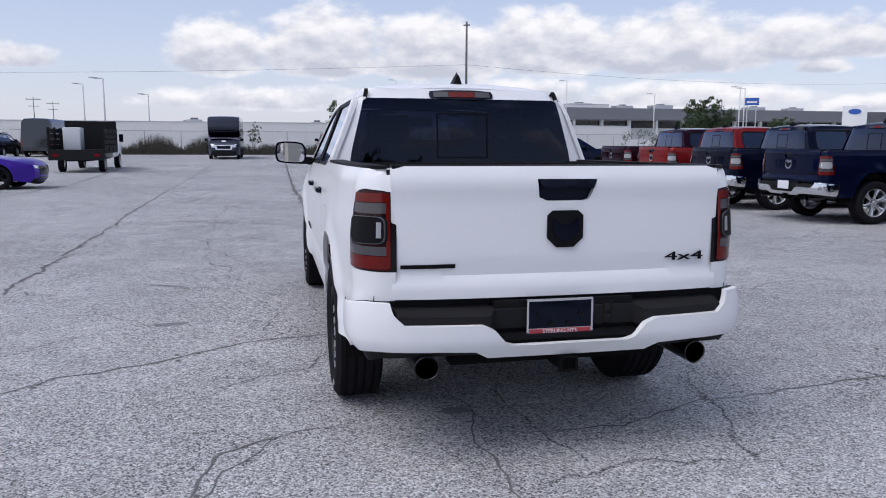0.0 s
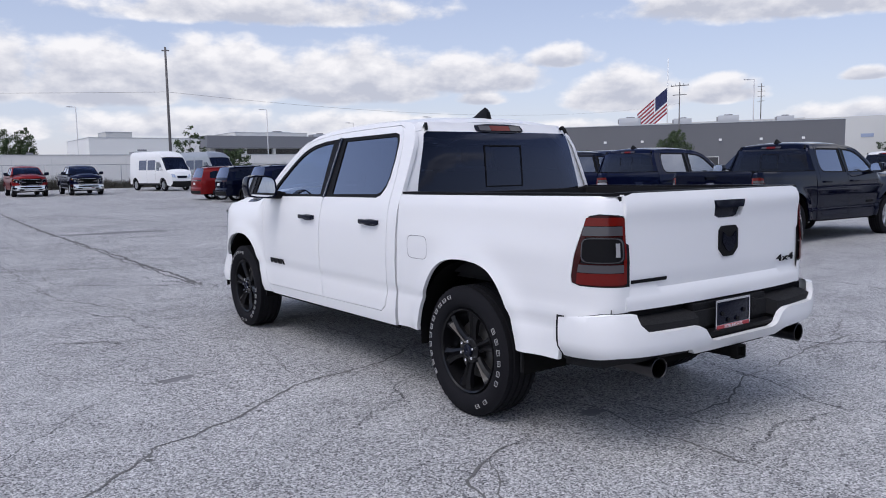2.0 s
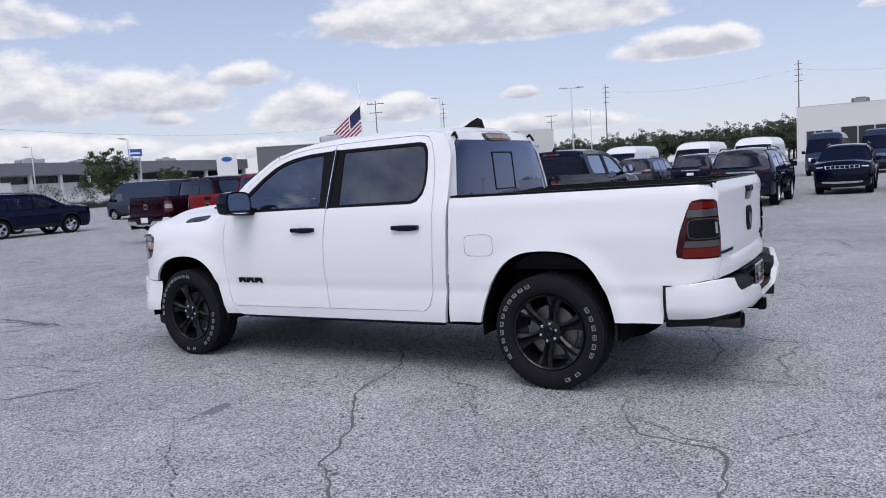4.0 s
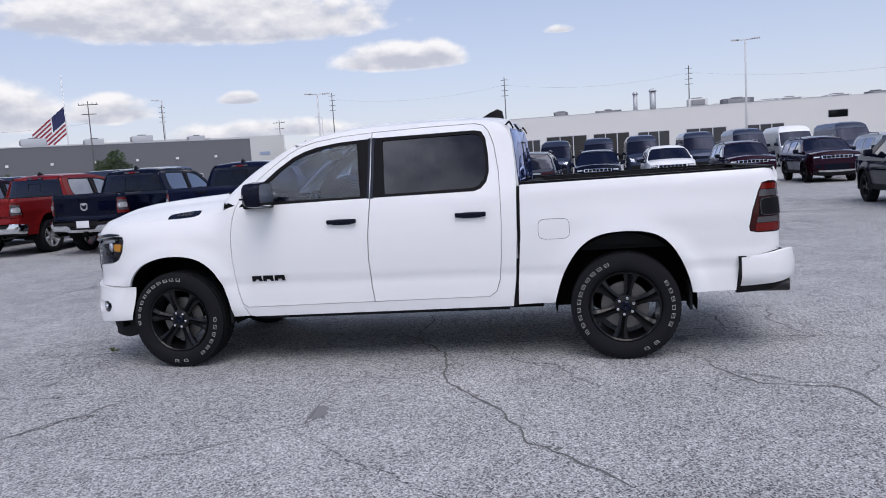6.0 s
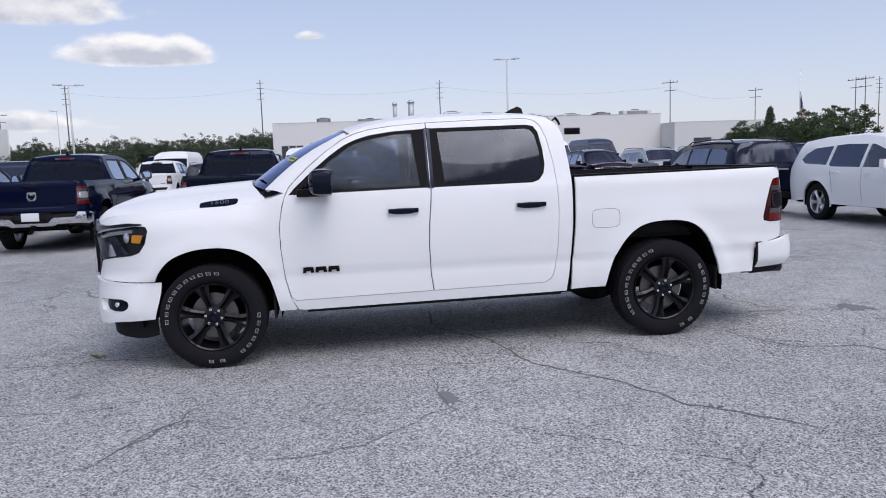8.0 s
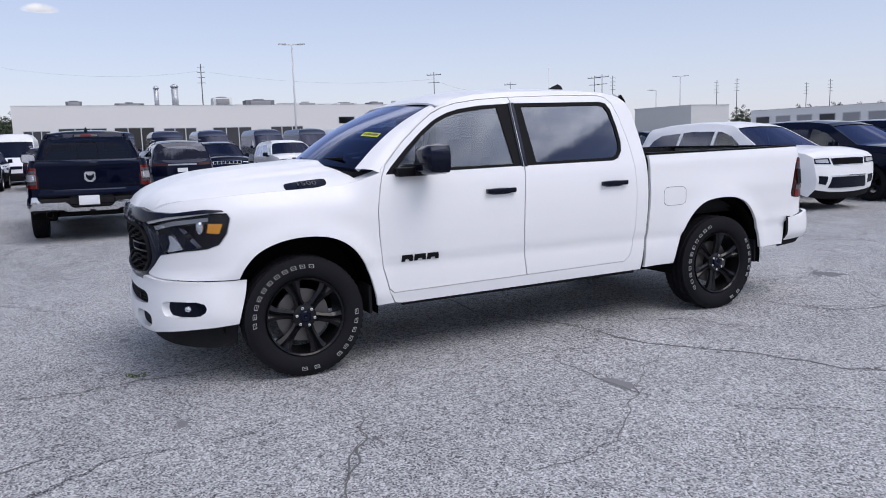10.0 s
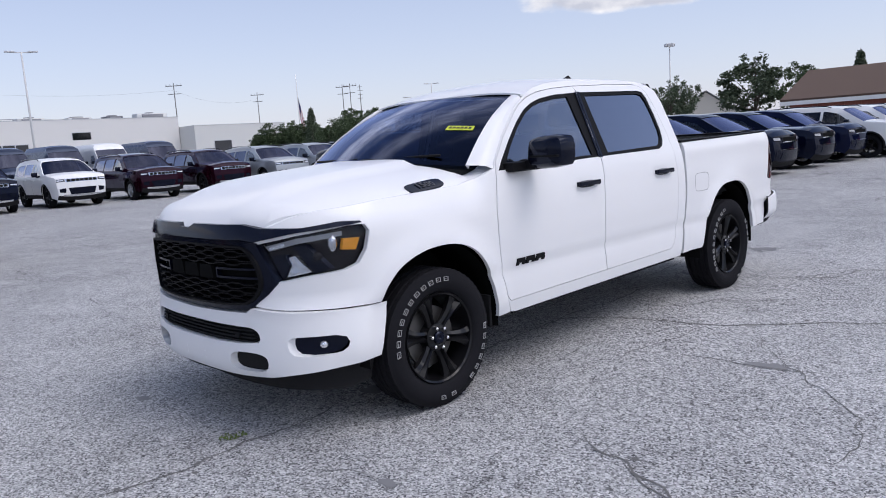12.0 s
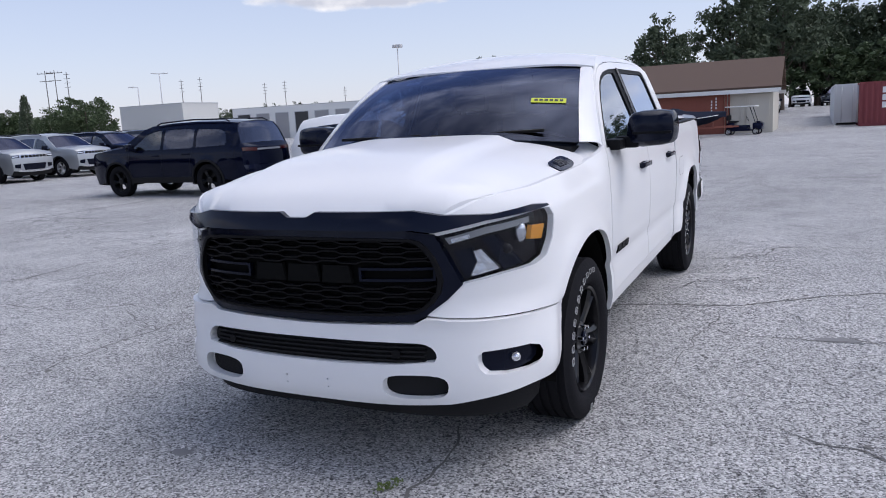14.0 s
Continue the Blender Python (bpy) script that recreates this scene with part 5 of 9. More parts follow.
    tp = [(-0.77, -1.06), (0.77, -1.06), (0.76, -1.165), (0.40, -1.188), (0.36, -1.18), (0.33, -1.13), (-0.33, -1.13), (-0.36, -1.18), (-0.40, -1.188), (-0.76, -1.165)]
    part("bumper_step", panel(tp, lambda u, v: Vector((u, v, 0.748 - 0.03 * ease(-1.08, -1.2, v))), 0.06, 0.09, (0, 0, -1)), TB, RB, "black textured bumper step")
    part("bumper_back", boxes((-0.86, 0.86, -1.065, -1.02, 0.53, 0.80)), TB, T, "black plate under the tailgate", smooth=False)
    part("plate_recess", boxes((-0.33, 0.33, -1.12, -1.05, 0.600, 0.775), (-0.34, 0.34, -1.185, -1.05, 0.60, 0.625), bevel=0.008), SB, RB, "black plate recess")
    LP = part("plate_holder", boxes((-0.172, 0.138, -1.126, -1.12, 0.612, 0.776), bevel=0.002), M["gloss_black"], RB, "empty plate holder with printed frame")
    LP.location = (-0.022, -0.035, 0.007)
    fo = [(-0.172, 0.612), (0.138, 0.612), (0.138, 0.776), (-0.172, 0.776)]
    part("plate_frame", panel(fo, lambda u, v: Vector((u, -1.130, v)), 0.08, 0.008, back_in, [[(-0.163, 0.640), (0.129, 0.640), (0.129, 0.766), (-0.163, 0.766)]]), M["chrome"], LP, "chrome plate frame")
    part("frame_print", boxes((-0.160, 0.126, -1.133, -1.130, 0.614, 0.637)), M["plate_red"], LP, "red printed strip")
    if hero:
        b = letters("STERLING HTS.", 0.026, 0.001)
        moved(b, Matrix.Translation((-0.017, -1.134, 0.6255)) @ Matrix.Rotation(radians(90), 4, "X") @ Matrix.Diagonal((0.95, 0.95, 1, 1)))
        part("frame_lettering", b, M["plate"], LP, "white lettering on the frame")
        for x0 in (-0.115, -0.06, 0.02, 0.08):
            part("frame_screw", moved(lathe(bmesh.new(), [(-0.004, 0.0), (-0.004, 0.012), (0.0, 0.013)], 12, "z"), Matrix.Translation((x0, -1.130, 0.70 if abs(x0) > 0.07 else 0.66)) @ Matrix.Rotation(radians(-90), 4, "X")), SB, LP)
    part("trailer_socket", boxes((0.165, 0.235, -1.128, -1.10, 0.64, 0.755), bevel=0.014), SB, RB, "black trailer socket")
    part("socket_lid", boxes((0.180, 0.220, -1.136, -1.126, 0.65, 0.695), (0.180, 0.220, -1.136, -1.126, 0.70, 0.745), bevel=0.008), TB, RB)
    b = boxes((-0.034, 0.034, -1.17, -0.8, 0.445, 0.51), (-0.041, -0.030, -1.195, -1.15, 0.44, 0.515), (0.030, 0.041, -1.195, -1.15, 0.44, 0.515), (-0.030, 0.030, -1.195, -1.15, 0.44, 0.451), (-0.030, 0.030, -1.195, -1.15, 0.504, 0.515), (-0.5, 0.5, -1.02, -0.94, 0.45, 0.51), bevel=0.003)
    part("tow_hitch", b, M["under"], T, "black hitch receiver")
    for s in (-1, 1):
        b = bmesh.new()
        lathe(b, [(0.30, 0.044), (0.0, 0.049), (-0.004, 0.052), (-0.002, 0.055), (0.01, 0.055), (0.30, 0.050)], 28, "x", closed=True)
        moved(b, Matrix.Translation((s * 0.637, -1.165, 0.487)) @ Matrix.Rotation(radians(90), 4, "Z"))
        part("exhaust_tip", b, M["steel"], T, "dark steel exhaust tip")
        b = bmesh.new()
        tube(b, [(s * 0.637, -1.05, 0.487), (s * 0.61, -0.85, 0.51), (s * 0.45, -0.5, 0.60), (s * 0.4, 0.3, 0.55)], 0.045, 10)
        part("exhaust_pipe", b, M["under"], T)
    # underside, arch liners, axle
    part("underbody", boxes((-0.80, 0.80, 0.62, 3.05, 0.40, 0.60), (-0.55, 0.55, -0.98, 0.62, 0.55, 0.82), (-0.50, 0.50, 3.05, 4.3, 0.36, 0.70), (-0.80, 0.80, -1.0, -0.60, 0.58, 0.8)), M["under"], T, smooth=False)
    for yc, zt in ((0.0, 0.98), (HUB_F, 0.945)):
        for s in (-1, 1):
            b = bmesh.new()
            prev = None
            for k in range(25):
                a = radians(-8 + 196 * k / 24)
                r = 0.53
                q = [b.verts.new((s * x, yc + r * math.cos(a) * 0.98, 0.43 + r * math.sin(a))) for x in (0.915, 0.55)]
                if prev:
                    b.faces.new((prev[0], prev[1], q[1], q[0]))
                prev = q
            ring = [v for v in b.verts if abs(abs(v.co.x) - 0.55) < 1e-4]
            b.faces.new(ring)
            part("arch_liner", b, M["under"], T)
        b = bmesh.new()
        tube(b, [(-0.72, yc, HUB_Z), (0.72, yc, HUB_Z)], 0.055, 10)
        part("axle", b, M["under"], T)
        for s in (-1, 1):
            yb = yc - 0.47 if yc else -0.475
            part("mud_flap", boxes((s * 0.80 - 0.10, s * 0.80 + 0.10, yb - 0.01, yb + 0.01, 0.36, 0.56), bevel=0.004), TB, T)
    # mirrors
    for s in (0, 1):
        fl = mirror_x if s else (lambda b: b)
        b = bmesh.new()
        cap = smooth_line([(-1.222, 1.355), (-1.222, 1.475), (-1.19, 1.515), (-1.00, 1.510), (-0.962, 1.465), (-0.955, 1.345), (-0.99, 1.305), (-1.19, 1.318)], 1, True)
        n = len(cap)
        cxm, czm = -1.09, 1.412
        rings = []
        for y, k in ((2.712, 1.0), (2.79, 1.02), (2.845, 0.93), (2.872, 0.70), (2.88, 0.3)):
            rings.append([b.verts.new((cxm + (x - cxm) * k, y, czm + (z - czm) * k)) for x, z in cap])
        for u, v in zip(rings, rings[1:]):
            for i in range(n):
                b.faces.new((u[i], u[(i + 1) % n], v[(i + 1) % n], v[i]))
        b.faces.new(rings[-1])
        b.faces.new(rings[0][::-1])
        bmesh.ops.recalc_face_normals(b, faces=b.faces[:])
        MH = part("door_mirror", fl(b), GB, T, "gloss black folding door mirror")
        b = bmesh.new()
        b.faces.new([b.verts.new((cxm + (x - cxm) * 0.88, 2.7105, czm + (z - czm) * 0.86)) for x, z in cap])
        bmesh.ops.recalc_face_normals(b, faces=b.faces[:])
        if b.faces[0].normal.y > 0:
            bmesh.ops.reverse_faces(b, faces=b.faces[:]) if hasattr(b.faces, "ensure_lookup_table") else None
        part("mirror_glass", fl(b), M["mirror"], MH)
        part("mirror_arm", fl(boxes((-1.03, -0.90, 2.735, 2.86, 1.305, 1.372), (-0.96, -0.86, 2.74, 2.985, 1.300, 1.362), bevel=0.018)), SB, MH)
        part("mirror_stripe", fl(boxes((-1.205, -1.0, 2.78, 2.884, 1.382, 1.396), bevel=0.004)), SB, MH)
    both_sides("cowl_corner", lambda: panel([(-0.75, 3.05), (-0.885, 3.05), (-0.885, 3.12), (-0.868, 3.30), (-0.81, 3.30), (-0.75, 3.27)], lambda u, v: Vector((u, v, 1.352 - 0.30 * (v - 3.06) - 0.55 * max(0.0, -u - 0.80))), 0.05, 0.02, (0, 0, -1)), P, T)
    # bonnet side vents with the model number
    for s in (-1, 1):
        vo2 = [(s * (0.802 + 0.006 * (y - 3.59) / 0.14 + dx), y) for dx, y in ring_loop(0.0, 3.59, 0.040, 0.145, 28, 4.0)]
        V = part("bonnet_vent", panel(vo2, lambda u, v: Vector((u, v, hood_z(u, v) + 0.006)), 0.03, 0.01, (0, 0, -1)), GB, T, "black bonnet badge with model number")
        b = letters("1500", 0.075, 0.002)
        p0 = Vector((s * 0.803, 3.585, hood_z(0.803, 3.585) + 0.008))
        dx = (hood_z(0.83, 3.585) - hood_z(0.775, 3.585)) / 0.055
        right = Vector((0, -1 if s < 0 else 1, 0))
        up = Vector((-s * 1.0, 0, -dx)).normalized()
        nrm = right.cross(up)
        moved(b, Matrix.Translation(p0) @ Matrix((right, up, nrm)).transposed().to_4x4())
        part("model_number", b, M["letter_grey"], V, "grey model number")
    # cowl and wipers
    part("cowl", panel([(-0.77, 3.09), (0.77, 3.09), (0.76, 3.25), (0.45, 3.40), (0.0, 3.44), (-0.45, 3.40), (-0.76, 3.25)], lambda u, v: Vector((u, v, 1.390 - 0.055 * (u / 0.8) ** 2 - 0.10 * max(0.0, v - 3.30))), 0.08, 0.03, (0, 0, -1)), TB, T, "black cowl")
    for x0, x1 in ((-0.62, -0.02), (0.05, 0.60)):
        b = bmesh.new()
        tube(b, [(x0, 3.365 - 0.16 * (x0 / 0.76) ** 2, 1.436), (x1, 3.385 - 0.16 * (x1 / 0.76) ** 2, 1.428)], 0.009, 6)
        part("wiper", b, SB, T)
    # cabin
    part("cabin_floor", boxes((-0.80, 0.80, 0.84, 3.05, 0.60, 0.66), (-0.80, 0.80, 3.0, 3.1, 0.6, 1.2)), M["under"], T, smooth=False)
    part("dashboard", boxes((-0.80, 0.80, 2.72, 3.12, 1.02, 1.30), (-0.30, 0.30, 2.64, 2.80, 0.95, 1.25), (-0.70, -0.22, 2.70, 2.90, 1.28, 1.36), bevel=0.03), M["seat"], T)
    b = bmesh.new()
    pts = [(-0.42 + 0.185 * math.cos(a), 2.50 + 0.06 * math.sin(a), 1.22 + 0.175 * math.sin(a)) for a in [2 * math.pi * k / 24 for k in range(25)]]
    tube(b, pts, 0.016, 8, cap=False)
    box(b, -0.48, -0.36, 2.49, 2.56, 1.17, 1.26)
    box(b, -0.59, -0.25, 2.50, 2.52, 1.20, 1.23)
    bmesh.ops.recalc_face_normals(b, faces=b.faces[:])
    part("steering_wheel", b, M["seat"], T)
    for x0 in (-0.42, 0.42):
        part("seat", join(boxes((x0 - 0.26, x0 + 0.26, 1.82, 2.36, 0.66, 1.0), bevel=0.05), moved(boxes((-0.25, 0.25, -0.07, 0.07, 0.0, 0.64), bevel=0.05), Matrix.Translation((x0, 1.86, 0.92)) @ Matrix.Rotation(radians(14), 4, "X")), moved(boxes((-0.13, 0.13, -0.05, 0.05, 0.0, 0.19), bevel=0.04), Matrix.Translation((x0, 1.68, 1.56)) @ Matrix.Rotation(radians(6), 4, "X"))), M["seat"], T, "black cloth seat")
    part("rear_bench", join(boxes((-0.70, 0.70, 0.98, 1.45, 0.66, 1.02), bevel=0.05), boxes((-0.70, 0.70, 0.88, 1.02, 0.95, 1.52), bevel=0.05), boxes((-0.60, -0.34, 0.88, 0.98, 1.53, 1.70), (0.34, 0.60, 0.88, 0.98, 1.53, 1.70), bevel=0.03)), M["seat"], T, "black cloth bench")
    part("headliner", panel([(-0.62, 0.90), (0.62, 0.90), (0.60, 2.38), (-0.60, 2.38)], lambda u, v: Vector((u, v, roof_z(u, v) - 0.035)), 0.2, 0.0, (0, 0, -1)), M["seat"], T, "dark grey headliner")
    part("rear_view_mirror", boxes((-0.13, 0.13, 2.48, 2.52, 1.66, 1.73), bevel=0.012), SB, T)
    if hero:
        st = bmesh.new()
        def on_glass(i, j):
            return wind(i, j) + Vector((0, 0.004, 0.004))
        q = [on_glass(1, 5.6), on_glass(4, 5.6), on_glass(4, 6.4), on_glass(1, 6.4)]
        st.faces.new([st.verts.new(p) for p in q])
        S = part("stock_sticker", st, M["sticker"], T, "yellow stock sticker on the windscreen")
        bars = bmesh.new()
        for k in range(6):
            f0, f1 = 0.08 + 0.145 * k, 0.08 + 0.145 * k + 0.10
            def at(f, g):
                return (q[0].lerp(q[1], f)).lerp(q[3].lerp(q[2], f), g) + Vector((0, 0.002, 0.002))
            bars.faces.new([bars.verts.new(at(a, c)) for a, c in ((f0, 0.3), (f1, 0.3), (f1, 0.75), (f0, 0.75))])
        part("sticker_print", bars, M["print"], S)
        st = bmesh.new()
        st.faces.new([st.verts.new(p + Vector((0, -0.01, -0.01))) for p in (on_glass(18, 11.6), on_glass(20, 11.6), on_glass(20, 12.6), on_glass(18, 12.6))])
        part("window_label", st, M["plate"], T, "white paper label inside the windscreen")
    # wheels
    for yc in (0.0, HUB_F):
        add_wheel(T, -0.868, yc, HUB_Z, False, radius=0.406, turn=11 if yc else -19)
        add_wheel(T, 0.868, yc, HUB_Z, True, radius=0.406, turn=11 if yc else -19)
    body_size(T)
    return T


TRUCK_X = -0.006
truck = pickup(pose(TRUCK_X, 0, 0, -0.38, 0, 0.45), "white crew-cab pickup truck with black trim and wheels, parked", M["white"])

# ---- other vehicles ----
def override(root, old, fresh):
    """Gives every part of a copied thing that wears the material old the material fresh."""
    for o in root.children_recursive:
        if o.type == "MESH":
            for sl in o.material_slots:
                if sl.material == old:
                    sl.link = "OBJECT"
                    sl.material = fresh


def car(name, label, category, spec, P, wheel_mat, wheel_key, m):
    """A car, SUV or van: side sheets with arches and windows, and one skin swept along the middle profile."""
    T = thing(name, label, category, "", m)
    prof, hw, belt, tum = spec["prof"], spec["hw"], spec["belt"], spec["tum"]
    wb, wr, arch_r = spec["wb"], spec["wr"], spec["arch"]
    pts2 = [(y, z) for y, z, k in prof]
    yf, yr = max(p[0] for p in pts2), min(p[0] for p in pts2)
    zb = spec["sill"]

    def sx(y, z):
        x = hw - 0.05 * ease(belt - 0.25, zb, z) - (max(0, z - belt) * tum) - 0.02 * ease(belt - 0.25, belt, z)
        x -= spec.get("roll", 0.10) * ease(spec["top"] - 0.18, spec["top"] + 0.05, z)
        tf, tr = max(0, (y - (yf - 0.75)) / 0.75), max(0, ((yr + 0.5) - y) / 0.5)
        x *= 1 - spec.get("nose", 0.24) * tf ** 2.6 - 0.10 * tr ** 2.4
        for yc in (0.0, wb):
            r = math.hypot(y - yc, z - wr)
            x += 0.022 * math.exp(-(((r - arch_r) / 0.07) ** 2)) * (1 if z < belt else 0)
        return x

    def sd(off=0.0):
        return lambda u, v: Vector((-(sx(u, v) + off), u, v))

    inn = (1, 0, 0)
    up = [p for p in pts2]
    low_r = up[-1]
    arches = []
    for yc in (0.0, wb):
        arches.append([(yc + arch_r * math.cos(a), wr + arch_r * math.sin(a)) for a in [radians(-12 + 204 * k / 16) for k in range(17)]])
    bottom = [(low_r[0] + 0.02, low_r[1])] + [(arches[0][-1][0] - 0.02, zb + 0.05)] + arches[0][::-1] + [(arches[0][0][0] + 0.03, zb)] + [(arches[1][-1][0] - 0.03, zb)] + arches[1][::-1] + [(arches[1][0][0] + 0.02, zb + 0.02)]
    outline = up + bottom
    wins = spec["windows"]
    for s in (0, 1):
        fl = mirror_x if s else (lambda b: b)
        part("body_side", fl(panel(outline, sd(), spec.get("step", 0.09), 0.03, inn, [w for w, _ in wins])), P, T)
        for w, g in wins:
            part("side_window", fl(panel(w, sd(-0.008), 0.2, 0.0, inn)), M[g], T, "tinted side window")
        # one dark band round the windows, door seams, handles, cladding
        for y, z0, z1, lean in spec["seams"]:
            part("door_seam", fl(panel([(y, z0), (y + 0.009, z0), (y + lean + 0.009, z1), (y + lean, z1)], sd(0.002), 0.12, 0.0, inn)), M["seam"], T)
        for y, z in spec["handles"]:
            part("door_handle", fl(boxes((-(sx(y, z) + 0.03), -(sx(y, z) - 0.01), y - 0.11, y + 0.11, z - 0.015, z + 0.018), bevel=0.006)), P if spec.get("body_handles", True) else M["gloss_black"], T)
        if spec.get("clad", True):
            part("sill_cladding", fl(panel([(arches[1][-1][0] - 0.03, zb - 0.02), (arches[1][-1][0] - 0.03, zb + 0.12), (arches[0][0][0] + 0.03, zb + 0.12), (arches[0][0][0] + 0.03, zb - 0.02)], sd(0.006), 0.12, 0.03, inn)), M["trim_black"], T)
            for yc in (0.0, wb):
                ro = [(yc + (arch_r + 0.045) * math.cos(a), wr + (arch_r + 0.045) * math.sin(a)) for a in [radians(-10 + 200 * k / 16) for k in range(17)]]
                ri = [(yc + (arch_r - 0.005) * math.cos(a), wr + (arch_r - 0.005) * math.sin(a)) for a in [radians(190 - 200 * k / 16) for k in range(17)]]
                part("arch_trim", fl(panel(ro + ri, sd(0.010), 0.12, 0.02, inn)), M["trim_black"] if spec["clad"] == "black" else P, T)
        my, mz = spec["mirror"]
        X = sx(my, mz)
        part("door_mirror", fl(join(boxes((-(X + 0.24), -(X + 0.05), my - 0.05, my + 0.08, mz - 0.02, mz + 0.15), bevel=0.03), boxes((-(X + 0.10), -(X - 0.03), my - 0.02, my + 0.06, mz - 0.04, mz + 0.03), bevel=0.01))), M["gloss_black"] if spec.get("dark_mirror", True) else P, T)
    # skin along the middle
    line = [Vector((y, z)) for y, z in pts2]
    kinds = [k for *_, k in prof]
    cum = [0.0]
    for a, b in zip(line, line[1:]):
        cum.append(cum[-1] + (b - a).length)

    def at(v):
        for i in range(len(cum) - 1):
            if v <= cum[i + 1] + 1e-9:
                f = (v - cum[i]) / (cum[i + 1] - cum[i])
                p = line[i].lerp(line[i + 1], f)
                return p, (line[i + 1] - line[i]).normalized()
        return line[-1], (line[-1] - line[-2]).normalized()

    def skin(off=0.0):
        def f(u, v):
            p, d = at(v)
            X = sx(p[0], p[1])
            n = Vector((-d[1], d[0])) if (Vector((-d[1], d[0])).dot(p - Vector(((yf + yr) / 2, 0.8))) > 0) else Vector((d[1], -d[0]))
            crown = (0.10 if p[1] < belt + 0.05 and (p[0] > yf - 0.5 or p[0] < yr + 0.4) else 0.045) * (1 - abs(u) ** 2.4)
            if spec.get("flat_rear") and p[0] < yr + 0.3:
                crown = 0.015 * (1 - abs(u) ** 2.4)
            q = p + n * (crown + off)
            return Vector((u * X, q[0], q[1]))
        return f

    i = 0
    names = {"b": "bumper", "g": "grille_panel", "h": "hood", "w": "windscreen", "r": "roof", "k": "rear_window", "t": "tailgate", "c": "rear_bumper", "l": "lower_bumper"}
    while i < len(kinds) - 1:
        k = kinds[i]
        j = i
        while j < len(kinds) - 1 and kinds[j] == k:
            j += 1
        v0, v1 = cum[i], cum[j]
        n = max(2, int((v1 - v0) / 0.12) + 1)
        b = bmesh.new()
        vals = sorted(set([v0 + (v1 - v0) * q / n for q in range(n + 1)] + [c for c in cum if v0 <= c <= v1]))
        us = [-1, -0.97, -0.88, -0.7, -0.45, -0.15, 0.15, 0.45, 0.7, 0.88, 0.97, 1]
        sk = skin(-0.012 if k in "wk" else 0.0)
        g = [[b.verts.new(sk(u, v)) for u in us] for v in vals]
        for a in range(len(vals) - 1):
            for c in range(len(us) - 1):
                b.faces.new((g[a][c], g[a][c + 1], g[a + 1][c + 1], g[a + 1][c]))
        bmesh.ops.recalc_face_normals(b, faces=b.faces[:])
        mid = b.faces[len(b.faces) // 2]
        cen = Vector((0, (yf + yr) / 2, 0.8))
        if mid.normal.dot(mid.calc_center_median() - cen) < 0:
            bmesh.ops.reverse_faces(b, faces=b.faces[:])
        part(names[k], b, {"w": M["glass_screen"], "k": M["car_glass"], "l": M["trim_black"]}.get(k, P), T)
        i = j

    def vz(z, rear=False):
        rng = range(len(line) - 1)
        for q in (reversed(rng) if rear else rng):
            a, b = line[q], line[q + 1]
            if min(a[1], b[1]) <= z <= max(a[1], b[1]) and abs(b[1] - a[1]) > 1e-6:
                return cum[q] + (cum[q + 1] - cum[q]) * (z - a[1]) / (b[1] - a[1])
        return 0

    for nm, mat, rear, quad, twin, *more in spec["patches"]:
        for s in ((1, -1) if twin else (1,)):
            o = [(u * s, vz(z, rear)) for u, z in quad]
            part(nm, panel(o, skin(more[0] if more else 0.010), 0.12, 0.02, (0, 1 if rear else -1, 0)), M[mat], T)
    # belly, liners, seats
    part("underbody", boxes((-hw + 0.18, hw - 0.18, yr + 0.15, yf - 0.2, zb - 0.02, zb + 0.25), (-hw + 0.3, hw - 0.3, arches[0][0][0], arches[1][-1][0], zb, belt - 0.25)), M["under"], T, smooth=False)
    for yc in (0.0, wb):
        for s in (-1, 1):
            b = bmesh.new()
            prev = None
            for k in range(13):
                a = radians(-12 + 204 * k / 12)
                q = [b.verts.new((s * x, yc + (arch_r - 0.005) * math.cos(a), wr + (arch_r - 0.005) * math.sin(a))) for x in (hw - 0.05, hw - 0.42)]
                if prev:
                    b.faces.new((prev[0], prev[1], q[1], q[0]))
                prev = q
            b.faces.new([v for v in b.verts if abs(abs(v.co.x) - (hw - 0.42)) < 1e-4])
            part("arch_liner", b, M["under"], T)
            add_wheel(T, s * (hw - 0.155), yc, wr, s > 0, wheel_key, wheel_mat, wr, False, spec.get("spokes", 5))
    for y, half in spec["seats"]:
        for s in (-1, 1):
            part("seat", join(boxes((s * 0.42 - half, s * 0.42 + half, y, y + 0.5, zb + 0.3, zb + 0.6), bevel=0.04), moved(boxes((-half, half, -0.06, 0.06, 0, 0.62), bevel=0.04), Matrix.Translation((s * 0.42, y + 0.05, zb + 0.5)) @ Matrix.Rotation(radians(14), 4, "X")), boxes((s * 0.42 - 0.12, s * 0.42 + 0.12, y - 0.16, y - 0.06, zb + 1.08, zb + 1.26), bevel=0.03)), M["seat"], T)
    if spec.get("rails"):
        for s in (-1, 1):
            b = bmesh.new()
            y0, y1, zr = spec["rails"]
            tube(b, [(s * (hw - 0.27), y0, zr - 0.06), (s * (hw - 0.28), y0 + 0.12, zr), (s * (hw - 0.29), (y0 + y1) / 2, zr + 0.025), (s * (hw - 0.28), y1 - 0.15, zr - 0.015), (s * (hw - 0.27), y1, zr - 0.07)], 0.018, 6)
            part("roof_rail", b, M["gloss_black"], T)
    return T


